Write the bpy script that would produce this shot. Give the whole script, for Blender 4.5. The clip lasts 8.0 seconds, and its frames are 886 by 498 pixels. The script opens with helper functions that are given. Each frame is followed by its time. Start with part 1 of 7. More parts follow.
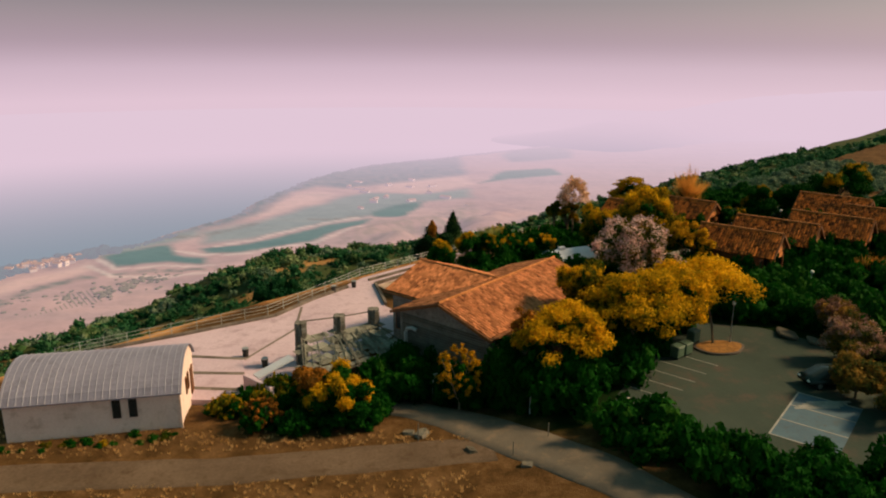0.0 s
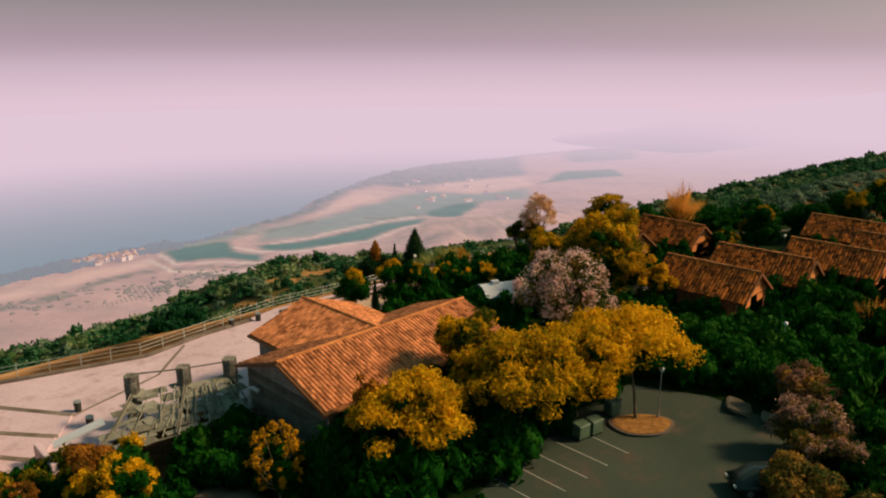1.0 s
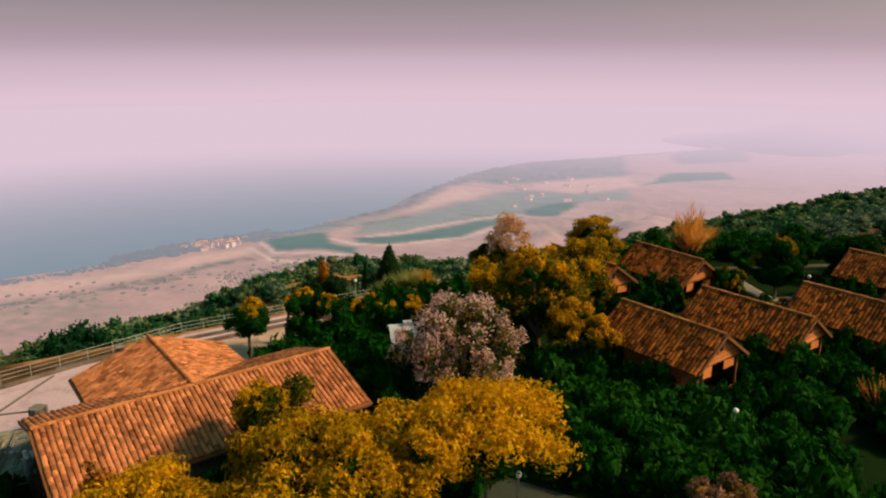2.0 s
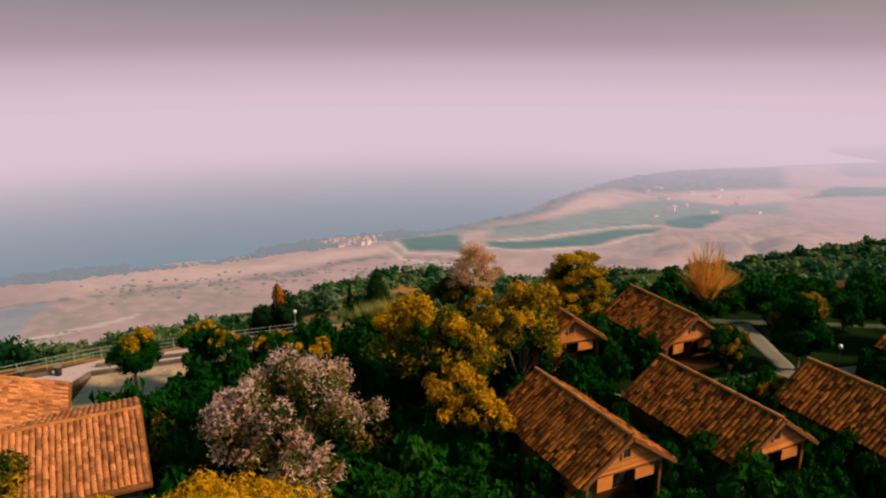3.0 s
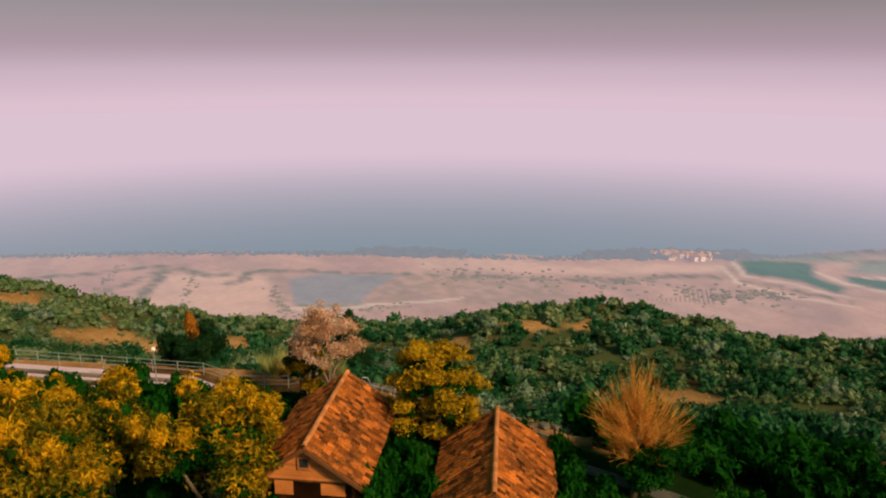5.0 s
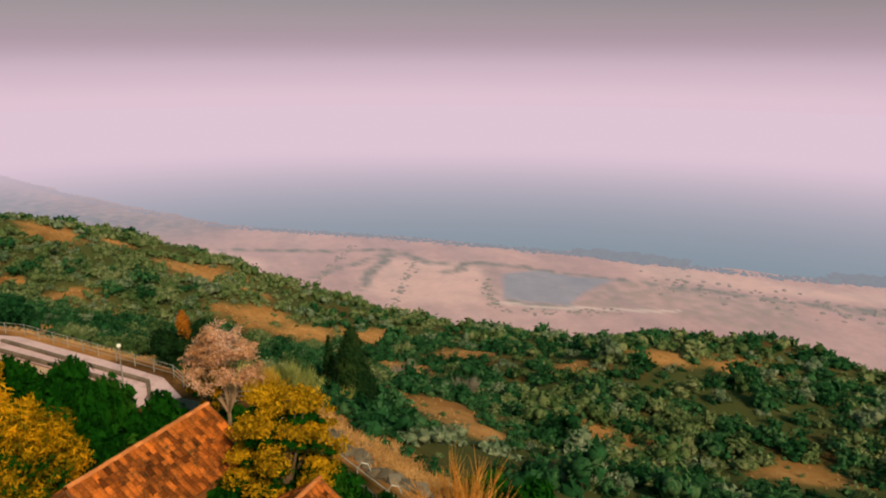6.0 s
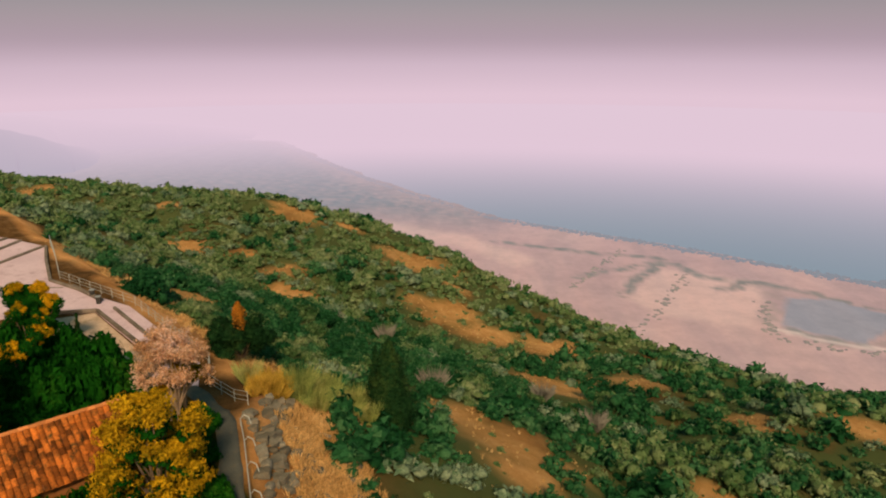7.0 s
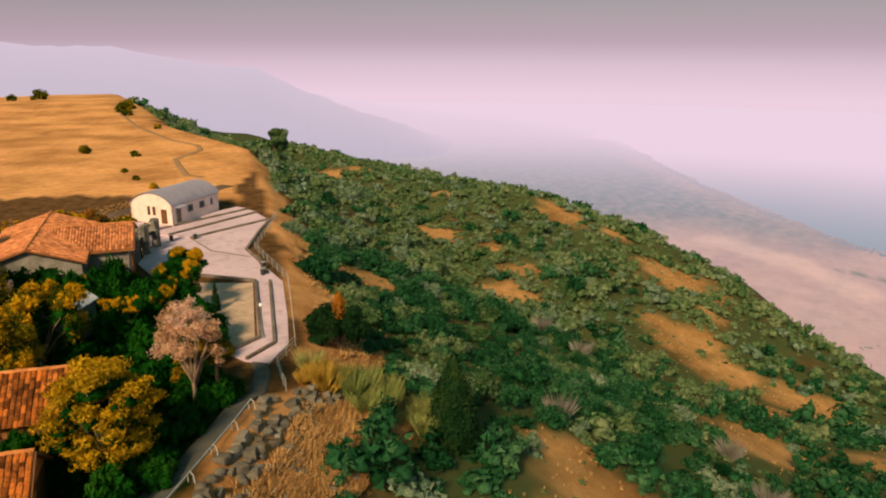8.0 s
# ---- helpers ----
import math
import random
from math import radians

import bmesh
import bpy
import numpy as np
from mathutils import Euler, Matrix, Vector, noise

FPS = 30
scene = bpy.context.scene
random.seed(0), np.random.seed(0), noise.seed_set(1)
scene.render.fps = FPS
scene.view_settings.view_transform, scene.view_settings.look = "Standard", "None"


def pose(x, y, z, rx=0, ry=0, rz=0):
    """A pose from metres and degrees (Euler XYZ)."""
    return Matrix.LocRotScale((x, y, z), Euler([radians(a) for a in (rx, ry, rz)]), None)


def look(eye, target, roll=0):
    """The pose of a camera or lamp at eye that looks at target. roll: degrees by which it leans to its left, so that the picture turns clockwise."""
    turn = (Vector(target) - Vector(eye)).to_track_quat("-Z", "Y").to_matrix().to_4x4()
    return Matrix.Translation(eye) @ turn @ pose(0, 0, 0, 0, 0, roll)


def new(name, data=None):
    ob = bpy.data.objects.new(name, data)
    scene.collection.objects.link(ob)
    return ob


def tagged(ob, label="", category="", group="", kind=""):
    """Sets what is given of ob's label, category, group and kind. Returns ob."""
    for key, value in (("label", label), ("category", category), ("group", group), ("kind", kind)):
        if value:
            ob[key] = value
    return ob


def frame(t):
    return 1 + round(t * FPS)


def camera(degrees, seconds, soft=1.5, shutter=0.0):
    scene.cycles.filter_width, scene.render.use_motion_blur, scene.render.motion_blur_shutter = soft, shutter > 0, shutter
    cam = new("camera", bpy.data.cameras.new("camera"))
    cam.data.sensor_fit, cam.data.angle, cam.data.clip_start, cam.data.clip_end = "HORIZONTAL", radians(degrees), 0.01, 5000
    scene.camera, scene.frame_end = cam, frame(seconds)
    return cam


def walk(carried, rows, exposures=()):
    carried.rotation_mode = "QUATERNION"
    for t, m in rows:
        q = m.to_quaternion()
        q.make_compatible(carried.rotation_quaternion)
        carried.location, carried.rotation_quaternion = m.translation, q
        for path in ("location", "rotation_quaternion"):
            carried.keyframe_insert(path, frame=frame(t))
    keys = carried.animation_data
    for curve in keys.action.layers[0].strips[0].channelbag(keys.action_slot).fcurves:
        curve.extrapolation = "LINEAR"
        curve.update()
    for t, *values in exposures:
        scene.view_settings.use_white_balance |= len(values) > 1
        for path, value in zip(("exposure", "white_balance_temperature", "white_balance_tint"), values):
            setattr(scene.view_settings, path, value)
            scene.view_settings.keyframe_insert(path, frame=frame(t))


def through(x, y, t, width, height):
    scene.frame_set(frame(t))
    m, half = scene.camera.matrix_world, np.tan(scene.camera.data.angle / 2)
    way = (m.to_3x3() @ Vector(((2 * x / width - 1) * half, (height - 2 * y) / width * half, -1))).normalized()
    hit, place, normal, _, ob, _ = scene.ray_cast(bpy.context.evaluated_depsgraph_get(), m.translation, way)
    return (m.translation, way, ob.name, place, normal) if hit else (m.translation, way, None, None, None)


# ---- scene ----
cam = camera(62.60, 8.0, soft=2.0)
PATH = [
    (0.0, (0.000, 0.000, 27.290), (-0.354, 48.210, 14.035), 0.28),
    (0.4, (5.446, 5.123, 27.175), (3.461, 53.262, 13.805), -0.02),
    (0.5, (6.807, 6.283, 27.242), (4.424, 54.423, 13.943), 0.05),
    (0.8, (10.951, 10.119, 27.262), (7.415, 58.164, 13.874), -0.21),
    (1.0, (13.997, 12.665, 27.269), (9.375, 60.633, 13.938), -0.01),
    (1.5, (21.112, 19.515, 27.097), (13.119, 67.041, 13.781), -0.04),
    (1.7, (23.966, 22.476, 27.176), (14.526, 69.691, 13.701), 0.08),
    (2.8, (38.587, 38.655, 27.115), (20.222, 83.194, 13.737), -0.09),
    (3.0, (41.108, 42.152, 27.078), (20.464, 85.682, 13.700), -0.09),
    (3.5, (46.602, 50.522, 27.017), (21.221, 91.480, 13.665), 0.13),
    (4.0, (51.316, 59.454, 26.989), (21.585, 97.354, 13.586), 0.34),
    (4.5, (55.390, 68.868, 26.904), (20.904, 102.506, 13.520), -0.04),
    (4.7, (56.497, 72.553, 26.728), (20.351, 104.426, 13.404), -0.04),
    (5.8, (60.135, 94.699, 26.547), (15.436, 112.749, 13.273), 0.15),
    (6.0, (60.190, 98.852, 26.657), (14.425, 113.876, 13.246), 0.09),
    (6.5, (59.478, 108.769, 26.834), (11.750, 115.113, 13.352), 0.16),
    (7.0, (57.355, 118.814, 26.874), (9.343, 115.130, 13.412), -0.10),
    (7.5, (53.209, 128.157, 26.904), (7.397, 113.338, 13.424), 0.19),
    (8.0, (47.502, 136.667, 26.880), (6.131, 112.055, 13.366), 0.15),
]
walk(cam, [(t, look(eye, target, roll)) for t, eye, target, roll in PATH], exposures=[(0.0, 0.0), (1.5, 0.0), (3.0, -0.08), (4.7, -0.08), (6.0, -0.04), (7.0, 0.0), (8.0, 0.17)])

# ---- sky, sun ----
SUN_DIR = Vector((0.76, 0.15, 0.59)).normalized()
world = bpy.data.worlds.new("hazy_sky")
scene.world = world
world.use_nodes = True
nt = world.node_tree
for n in list(nt.nodes):
    nt.nodes.remove(n)
w_out = nt.nodes.new("ShaderNodeOutputWorld")
w_bg = nt.nodes.new("ShaderNodeBackground")
w_sky = nt.nodes.new("ShaderNodeTexSky")
w_sky.sky_type, w_sky.sun_disc = "NISHITA", False
w_sky.sun_elevation = math.asin(SUN_DIR.z)
w_sky.sun_rotation = math.atan2(SUN_DIR.x, SUN_DIR.y)
w_sky.dust_density, w_sky.altitude = 4.0, 300
w_tc = nt.nodes.new("ShaderNodeTexCoord")
w_sep = nt.nodes.new("ShaderNodeSeparateXYZ")
w_ramp = nt.nodes.new("ShaderNodeValToRGB")
w_map = nt.nodes.new("ShaderNodeMapRange")
w_map.inputs["From Min"].default_value, w_map.inputs["From Max"].default_value = -0.2, 0.6
HAZE = [(0.0, (0.72, 0.53, 0.63)), (0.17, (0.74, 0.54, 0.64)), (0.22, (0.60, 0.44, 0.53)), (0.26, (0.40, 0.29, 0.35)),
        (0.32, (0.19, 0.135, 0.165)), (0.45, (0.035, 0.10, 0.065)), (1.0, (0.015, 0.10, 0.05))]
while len(w_ramp.color_ramp.elements) < len(HAZE):
    w_ramp.color_ramp.elements.new(0.5)
for el, (p, c) in zip(w_ramp.color_ramp.elements, HAZE):
    el.position, el.color = p, (*c, 1)
w_mul = nt.nodes.new("ShaderNodeVectorMath")
w_mul.operation = "SCALE"
w_mul.inputs["Scale"].default_value = 0.05
w_add = nt.nodes.new("ShaderNodeVectorMath")
w_add.operation = "ADD"
nt.links.new(w_tc.outputs["Generated"], w_sep.inputs[0])
nt.links.new(w_sep.outputs["Z"], w_map.inputs["Value"])
nt.links.new(w_map.outputs[0], w_ramp.inputs["Fac"])
nt.links.new(w_sky.outputs[0], w_mul.inputs[0])
nt.links.new(w_mul.outputs[0], w_add.inputs[0])
nt.links.new(w_ramp.outputs[0], w_add.inputs[1])
nt.links.new(w_add.outputs[0], w_bg.inputs["Color"])
nt.links.new(w_bg.outputs[0], w_out.inputs[0])
w_bg.inputs["Strength"].default_value = 1.0

sun_data = bpy.data.lights.new("sun", "SUN")
sun_data.energy, sun_data.angle, sun_data.color = 5.0, radians(9), (1.0, 0.70, 0.39)
sun = new("sun", sun_data)
sun.matrix_world = look(SUN_DIR * 300, (0, 0, 0))

# ---- materials ----


def nodes_of(name):
    m = bpy.data.materials.new(name)
    m.use_nodes = True
    t = m.node_tree
    return m, t, t.nodes["Principled BSDF"]


def noise_node(t, scale, detail=4.0, vec=None, rough=0.6):
    n = t.nodes.new("ShaderNodeTexNoise")
    n.inputs["Scale"].default_value, n.inputs["Detail"].default_value, n.inputs["Roughness"].default_value = scale, detail, rough
    if vec is not None:
        t.links.new(vec, n.inputs["Vector"])
    return n


def ramp_node(t, fac, stops):
    r = t.nodes.new("ShaderNodeValToRGB")
    while len(r.color_ramp.elements) < len(stops):
        r.color_ramp.elements.new(0.5)
    for el, (p, c) in zip(r.color_ramp.elements, stops):
        el.position, el.color = p, (*c, 1)
    t.links.new(fac, r.inputs["Fac"])
    return r


def mix_node(t, fac, a, b, blend="MIX"):
    m = t.nodes.new("ShaderNodeMix")
    m.data_type, m.blend_type = "RGBA", blend
    if isinstance(fac, float):
        m.inputs[0].default_value = fac
    else:
        t.links.new(fac, m.inputs[0])
    for sock, v in ((m.inputs[6], a), (m.inputs[7], b)):
        if isinstance(v, tuple):
            sock.default_value = (*v, 1)
        else:
            t.links.new(v, sock)
    return m.outputs[2]


def surf(name, c1, c2, rough=0.85, big=0.5, fine=12.0, bump=0.3, metal=0.0, dirt=None, piece=0.0, spread=0.25):
    """Two colours mixed at a large and a fine scale, with relief; dirt: a third colour in blotches; piece: how much pieces differ."""
    m, t, b = nodes_of(name)
    pos = t.nodes.new("ShaderNodeNewGeometry").outputs["Position"]
    n1, n2 = noise_node(t, big, 5.0, pos), noise_node(t, fine, 6.0, pos, 0.7)
    half = t.nodes.new("ShaderNodeMath")
    half.operation = "MULTIPLY_ADD"
    half.inputs[1].default_value, half.inputs[2].default_value = 0.5, 0.0
    t.links.new(n2.outputs["Fac"], half.inputs[0])
    both = t.nodes.new("ShaderNodeMath")
    both.operation = "MULTIPLY_ADD"
    both.inputs[1].default_value = 0.5
    t.links.new(n1.outputs["Fac"], both.inputs[0])
    t.links.new(half.outputs[0], both.inputs[2])
    col = ramp_node(t, both.outputs[0], [(0.5 - spread / 2, c1), (0.5 + spread / 2, c2)]).outputs[0]
    if dirt:
        n3 = noise_node(t, big * 2.7, 6.0, pos, 0.75)
        msk = ramp_node(t, n3.outputs["Fac"], [(0.52, (0, 0, 0)), (0.68, (1, 1, 1))])
        col = mix_node(t, msk.outputs[0], col, dirt)
    if piece:
        info = t.nodes.new("ShaderNodeObjectInfo")
        geo = t.nodes.new("ShaderNodeNewGeometry")
        add = t.nodes.new("ShaderNodeMath")
        add.operation = "ADD"
        t.links.new(info.outputs["Random"], add.inputs[0])
        t.links.new(geo.outputs["Random Per Island"], add.inputs[1])
        fr = t.nodes.new("ShaderNodeMath")
        fr.operation = "FRACT"
        t.links.new(add.outputs[0], fr.inputs[0])
        lo, hi = 1.0 - piece, 1.0 + piece * 0.4
        shade = ramp_node(t, fr.outputs[0], [(0.0, (lo, lo * 0.97, lo * 0.92)), (1.0, (hi, hi, hi))])
        col = mix_node(t, 1.0, col, shade.outputs[0], "MULTIPLY")
    t.links.new(col, b.inputs["Base Color"])
    b.inputs["Roughness"].default_value, b.inputs["Metallic"].default_value = rough, metal
    b.inputs["Specular IOR Level"].default_value = 0.12 if rough > 0.8 else 0.4
    bp = t.nodes.new("ShaderNodeBump")
    bp.inputs["Strength"].default_value, bp.inputs["Distance"].default_value = bump, 0.05
    t.links.new(n2.outputs["Fac"], bp.inputs["Height"])
    t.links.new(bp.outputs[0], b.inputs["Normal"])
    return m


def foliage(name, colours, clump=0.35, through=0.25, leafy=0.35):
    """Leaves whose colour changes from leaf to leaf and from bough to bough."""
    m, t, b = nodes_of(name)
    geo = t.nodes.new("ShaderNodeNewGeometry")
    info = t.nodes.new("ShaderNodeObjectInfo")
    n1 = noise_node(t, clump, 3.0, geo.outputs["Position"])
    s1 = t.nodes.new("ShaderNodeMath")
    s1.operation = "MULTIPLY_ADD"
    s1.inputs[1].default_value = leafy
    t.links.new(geo.outputs["Random Per Island"], s1.inputs[0])
    s2 = t.nodes.new("ShaderNodeMath")
    s2.operation = "MULTIPLY_ADD"
    s2.inputs[1].default_value, s2.inputs[2].default_value = 1.3, -0.42
    t.links.new(n1.outputs["Fac"], s2.inputs[0])
    t.links.new(s2.outputs[0], s1.inputs[2])
    s3 = t.nodes.new("ShaderNodeMath")
    s3.operation = "MULTIPLY_ADD"
    s3.inputs[1].default_value = 0.22
    t.links.new(info.outputs["Random"], s3.inputs[0])
    t.links.new(s1.outputs[0], s3.inputs[2])
    k = len(colours)
    col = ramp_node(t, s3.outputs[0], [(0.12 + 0.76 * i / (k - 1), c) for i, c in enumerate(colours)]).outputs[0]
    grain = noise_node(t, 8.5, 3.0, geo.outputs["Position"], 0.65)
    fleck = ramp_node(t, grain.outputs["Fac"], [(0.33, (0.35, 0.38, 0.38)), (0.5, (0.95, 0.95, 0.95)), (0.68, (1.35, 1.3, 1.25))]).outputs[0]
    col = mix_node(t, 0.85, col, fleck, "MULTIPLY")
    bp = t.nodes.new("ShaderNodeBump")
    bp.inputs["Strength"].default_value, bp.inputs["Distance"].default_value = 0.7, 0.12
    t.links.new(grain.outputs["Fac"], bp.inputs["Height"])
    t.links.new(bp.outputs[0], b.inputs["Normal"])
    t.links.new(col, b.inputs["Base Color"])
    b.inputs["Roughness"].default_value = 0.75
    b.inputs["Specular IOR Level"].default_value = 0.04
    tr = t.nodes.new("ShaderNodeBsdfTranslucent")
    t.links.new(col, tr.inputs["Color"])
    ms = t.nodes.new("ShaderNodeMixShader")
    ms.inputs[0].default_value = through
    t.links.new(b.outputs[0], ms.inputs[1])
    t.links.new(tr.outputs[0], ms.inputs[2])
    t.links.new(ms.outputs[0], t.nodes["Material Output"].inputs[0])
    return m


def distant(name, c1, c2, scale, glow, near=900.0, far=3200.0, air=(0.755, 0.575, 0.68), low=0.18, dirt=None, air_near=None):
    """The far country: a backdrop with haze painted in as a glow that grows with distance."""
    m, t, b = nodes_of(name)
    pos = t.nodes.new("ShaderNodeNewGeometry").outputs["Position"]
    n1 = noise_node(t, scale, 6.0, pos, 0.65)
    col = ramp_node(t, n1.outputs["Fac"], [(0.35, c1), (0.65, c2)]).outputs[0]
    if dirt:
        n3 = noise_node(t, scale * 3.1, 6.0, pos, 0.7)
        msk = ramp_node(t, n3.outputs["Fac"], [(0.53, (0, 0, 0)), (0.62, (1, 1, 1))])
        col = mix_node(t, msk.outputs[0], col, dirt)
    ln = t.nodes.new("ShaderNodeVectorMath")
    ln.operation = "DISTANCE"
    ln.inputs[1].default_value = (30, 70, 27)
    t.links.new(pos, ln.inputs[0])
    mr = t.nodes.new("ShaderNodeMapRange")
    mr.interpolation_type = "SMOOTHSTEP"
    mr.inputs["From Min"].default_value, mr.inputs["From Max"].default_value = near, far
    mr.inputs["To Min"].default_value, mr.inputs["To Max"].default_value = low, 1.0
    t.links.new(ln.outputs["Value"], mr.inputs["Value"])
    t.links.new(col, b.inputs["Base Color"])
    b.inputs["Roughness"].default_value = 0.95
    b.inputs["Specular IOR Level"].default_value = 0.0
    # This emission is the painted haze; no real haze lies before it.
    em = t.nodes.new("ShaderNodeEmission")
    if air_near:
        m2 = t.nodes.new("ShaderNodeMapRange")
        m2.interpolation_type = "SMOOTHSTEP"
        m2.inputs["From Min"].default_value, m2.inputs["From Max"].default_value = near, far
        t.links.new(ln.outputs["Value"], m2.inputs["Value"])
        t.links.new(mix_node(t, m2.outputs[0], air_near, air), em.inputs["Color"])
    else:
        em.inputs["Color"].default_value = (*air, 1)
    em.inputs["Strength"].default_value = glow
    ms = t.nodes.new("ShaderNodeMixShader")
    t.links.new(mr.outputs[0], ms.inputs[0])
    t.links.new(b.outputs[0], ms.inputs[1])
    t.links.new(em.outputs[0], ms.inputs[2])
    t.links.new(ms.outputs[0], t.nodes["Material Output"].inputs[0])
    return m


M = {}
M["tile"] = surf("clay_tile", (0.41, 0.145, 0.058), (0.70, 0.28, 0.12), 0.85, 0.6, 9.0, 0.35, dirt=(0.24, 0.085, 0.034), piece=0.55)
M["tile_old"] = surf("weathered_clay_tile", (0.115, 0.042, 0.011), (0.55, 0.152, 0.022), 0.9, 0.7, 9.0, 0.4, dirt=(0.044, 0.032, 0.012), piece=0.8)
M["ridge"] = surf("clay_ridge_tile", (0.40, 0.145, 0.045), (0.60, 0.24, 0.085), 0.85, 0.8, 14.0, 0.3, piece=0.3)
M["render_pink"] = surf("painted_render", (0.70, 0.54, 0.48), (0.82, 0.66, 0.60), 0.85, 0.35, 6.0, 0.15, dirt=(0.58, 0.43, 0.36))
M["white_wall"] = surf("white_render", (0.68, 0.60, 0.55), (0.80, 0.72, 0.67), 0.85, 0.4, 8.0, 0.15, dirt=(0.52, 0.45, 0.41))
M["sheet"] = surf("corrugated_sheet", (0.19, 0.185, 0.25), (0.26, 0.25, 0.33), 0.55, 0.3, 5.0, 0.08, 0.05, dirt=(0.17, 0.16, 0.21))
M["seam"] = surf("sheet_seam", (0.25, 0.25, 0.31), (0.33, 0.33, 0.40), 0.5, 0.5, 8.0, 0.05, 0.1)
M["white_sheet"] = surf("white_sheet_roof", (0.42, 0.45, 0.52), (0.54, 0.57, 0.64), 0.5, 0.4, 7.0, 0.1, dirt=(0.45, 0.46, 0.5))
M["dark"] = surf("dark_opening", (0.012, 0.011, 0.010), (0.03, 0.027, 0.024), 0.6, 1.0, 9.0, 0.1)
M["gable"] = surf("orange_timber_boards", (0.50, 0.155, 0.032), (0.74, 0.26, 0.062), 0.75, 0.8, 16.0, 0.3, piece=0.3)
M["timber"] = surf("brown_timber", (0.13, 0.048, 0.012), (0.25, 0.095, 0.026), 0.75, 0.8, 16.0, 0.3, piece=0.35)
M["mat"] = surf("old_reed_mat", (0.17, 0.175, 0.145), (0.32, 0.31, 0.26), 0.9, 1.4, 18.0, 0.4, dirt=(0.09, 0.09, 0.07), piece=0.4)
M["grey_timber"] = surf("grey_weathered_timber", (0.10, 0.092, 0.078), (0.22, 0.20, 0.17), 0.85, 1.2, 18.0, 0.35, piece=0.35)
M["stone"] = surf("grey_basalt", (0.12, 0.115, 0.105), (0.27, 0.255, 0.23), 0.9, 1.1, 8.0, 0.6, dirt=(0.10, 0.09, 0.06), piece=0.35)
M["paving"] = surf("pale_concrete_paving", (0.47, 0.355, 0.42), (0.60, 0.465, 0.54), 0.9, 0.18, 5.0, 0.15, dirt=(0.37, 0.275, 0.315))
M["kerb"] = surf("dark_kerb", (0.115, 0.095, 0.082), (0.21, 0.175, 0.15), 0.9, 1.0, 10.0, 0.3, piece=0.3)
M["dirt"] = surf("dusty_brown_dirt", (0.085, 0.056, 0.036), (0.15, 0.103, 0.070), 0.95, 0.35, 5.0, 0.4, dirt=(0.075, 0.045, 0.024))
M["trodden"] = surf("trodden_earth", (0.24, 0.135, 0.065), (0.36, 0.21, 0.11), 0.95, 0.35, 5.0, 0.4, dirt=(0.30, 0.17, 0.08))
M["litter"] = surf("dry_leaf_litter", (0.16, 0.075, 0.02), (0.36, 0.17, 0.045), 0.95, 1.2, 9.0, 0.6, dirt=(0.07, 0.05, 0.02))
M["sand"] = surf("sandy_bed", (0.38, 0.27, 0.20), (0.55, 0.41, 0.32), 0.95, 0.4, 6.0, 0.4, dirt=(0.26, 0.20, 0.13))
M["asphalt"] = surf("grey_asphalt", (0.030, 0.044, 0.034), (0.050, 0.066, 0.052), 0.9, 0.15, 22.0, 0.25, dirt=(0.075, 0.060, 0.048))
M["road"] = surf("worn_asphalt_road", (0.095, 0.078, 0.060), (0.155, 0.130, 0.104), 0.92, 0.25, 16.0, 0.3, dirt=(0.20, 0.145, 0.10))
M["line"] = surf("worn_white_line", (0.20, 0.20, 0.18), (0.36, 0.35, 0.32), 0.85, 2.0, 20.0, 0.1)
M["blue"] = surf("worn_blue_bay_paint", (0.045, 0.085, 0.12), (0.07, 0.13, 0.17), 0.8, 0.6, 12.0, 0.15, dirt=(0.06, 0.075, 0.08))
M["grey_path"] = surf("dark_grey_path", (0.062, 0.064, 0.058), (0.10, 0.102, 0.092), 0.9, 0.5, 9.0, 0.25, dirt=(0.12, 0.10, 0.07))
M["path"] = surf("concrete_path", (0.15, 0.145, 0.13), (0.24, 0.225, 0.20), 0.9, 0.5, 9.0, 0.25, dirt=(0.18, 0.15, 0.11))
M["white_metal"] = surf("white_painted_steel", (0.30, 0.33, 0.33), (0.42, 0.45, 0.45), 0.5, 1.0, 9.0, 0.05, 0.2)
M["grey_metal"] = surf("galvanised_steel", (0.30, 0.31, 0.31), (0.42, 0.43, 0.43), 0.45, 1.0, 12.0, 0.08, 0.6)
M["globe"] = surf("milky_lamp_globe", (0.72, 0.72, 0.68), (0.82, 0.82, 0.78), 0.3, 2.0, 9.0, 0.02)
M["bin"] = surf("green_plastic_bin", (0.05, 0.09, 0.06), (0.09, 0.14, 0.09), 0.55, 1.0, 9.0, 0.08)
M["bark"] = surf("grey_brown_bark", (0.10, 0.07, 0.045), (0.20, 0.15, 0.10), 0.95, 1.5, 14.0, 0.6)
M["pale_bark"] = surf("pale_bark", (0.30, 0.22, 0.15), (0.46, 0.36, 0.26), 0.9, 1.5, 14.0, 0.4)
M["tan_bark"] = surf("tan_bark", (0.20, 0.14, 0.09), (0.33, 0.24, 0.16), 0.9, 1.5, 14.0, 0.4)
M["rock"] = surf("pale_limestone", (0.10, 0.094, 0.076), (0.20, 0.185, 0.15), 0.92, 0.9, 7.0, 0.7, dirt=(0.18, 0.13, 0.08), piece=0.4)
M["glass"] = surf("dull_window_glass", (0.02, 0.022, 0.022), (0.04, 0.042, 0.042), 0.15, 0.5, 3.0, 0.02)
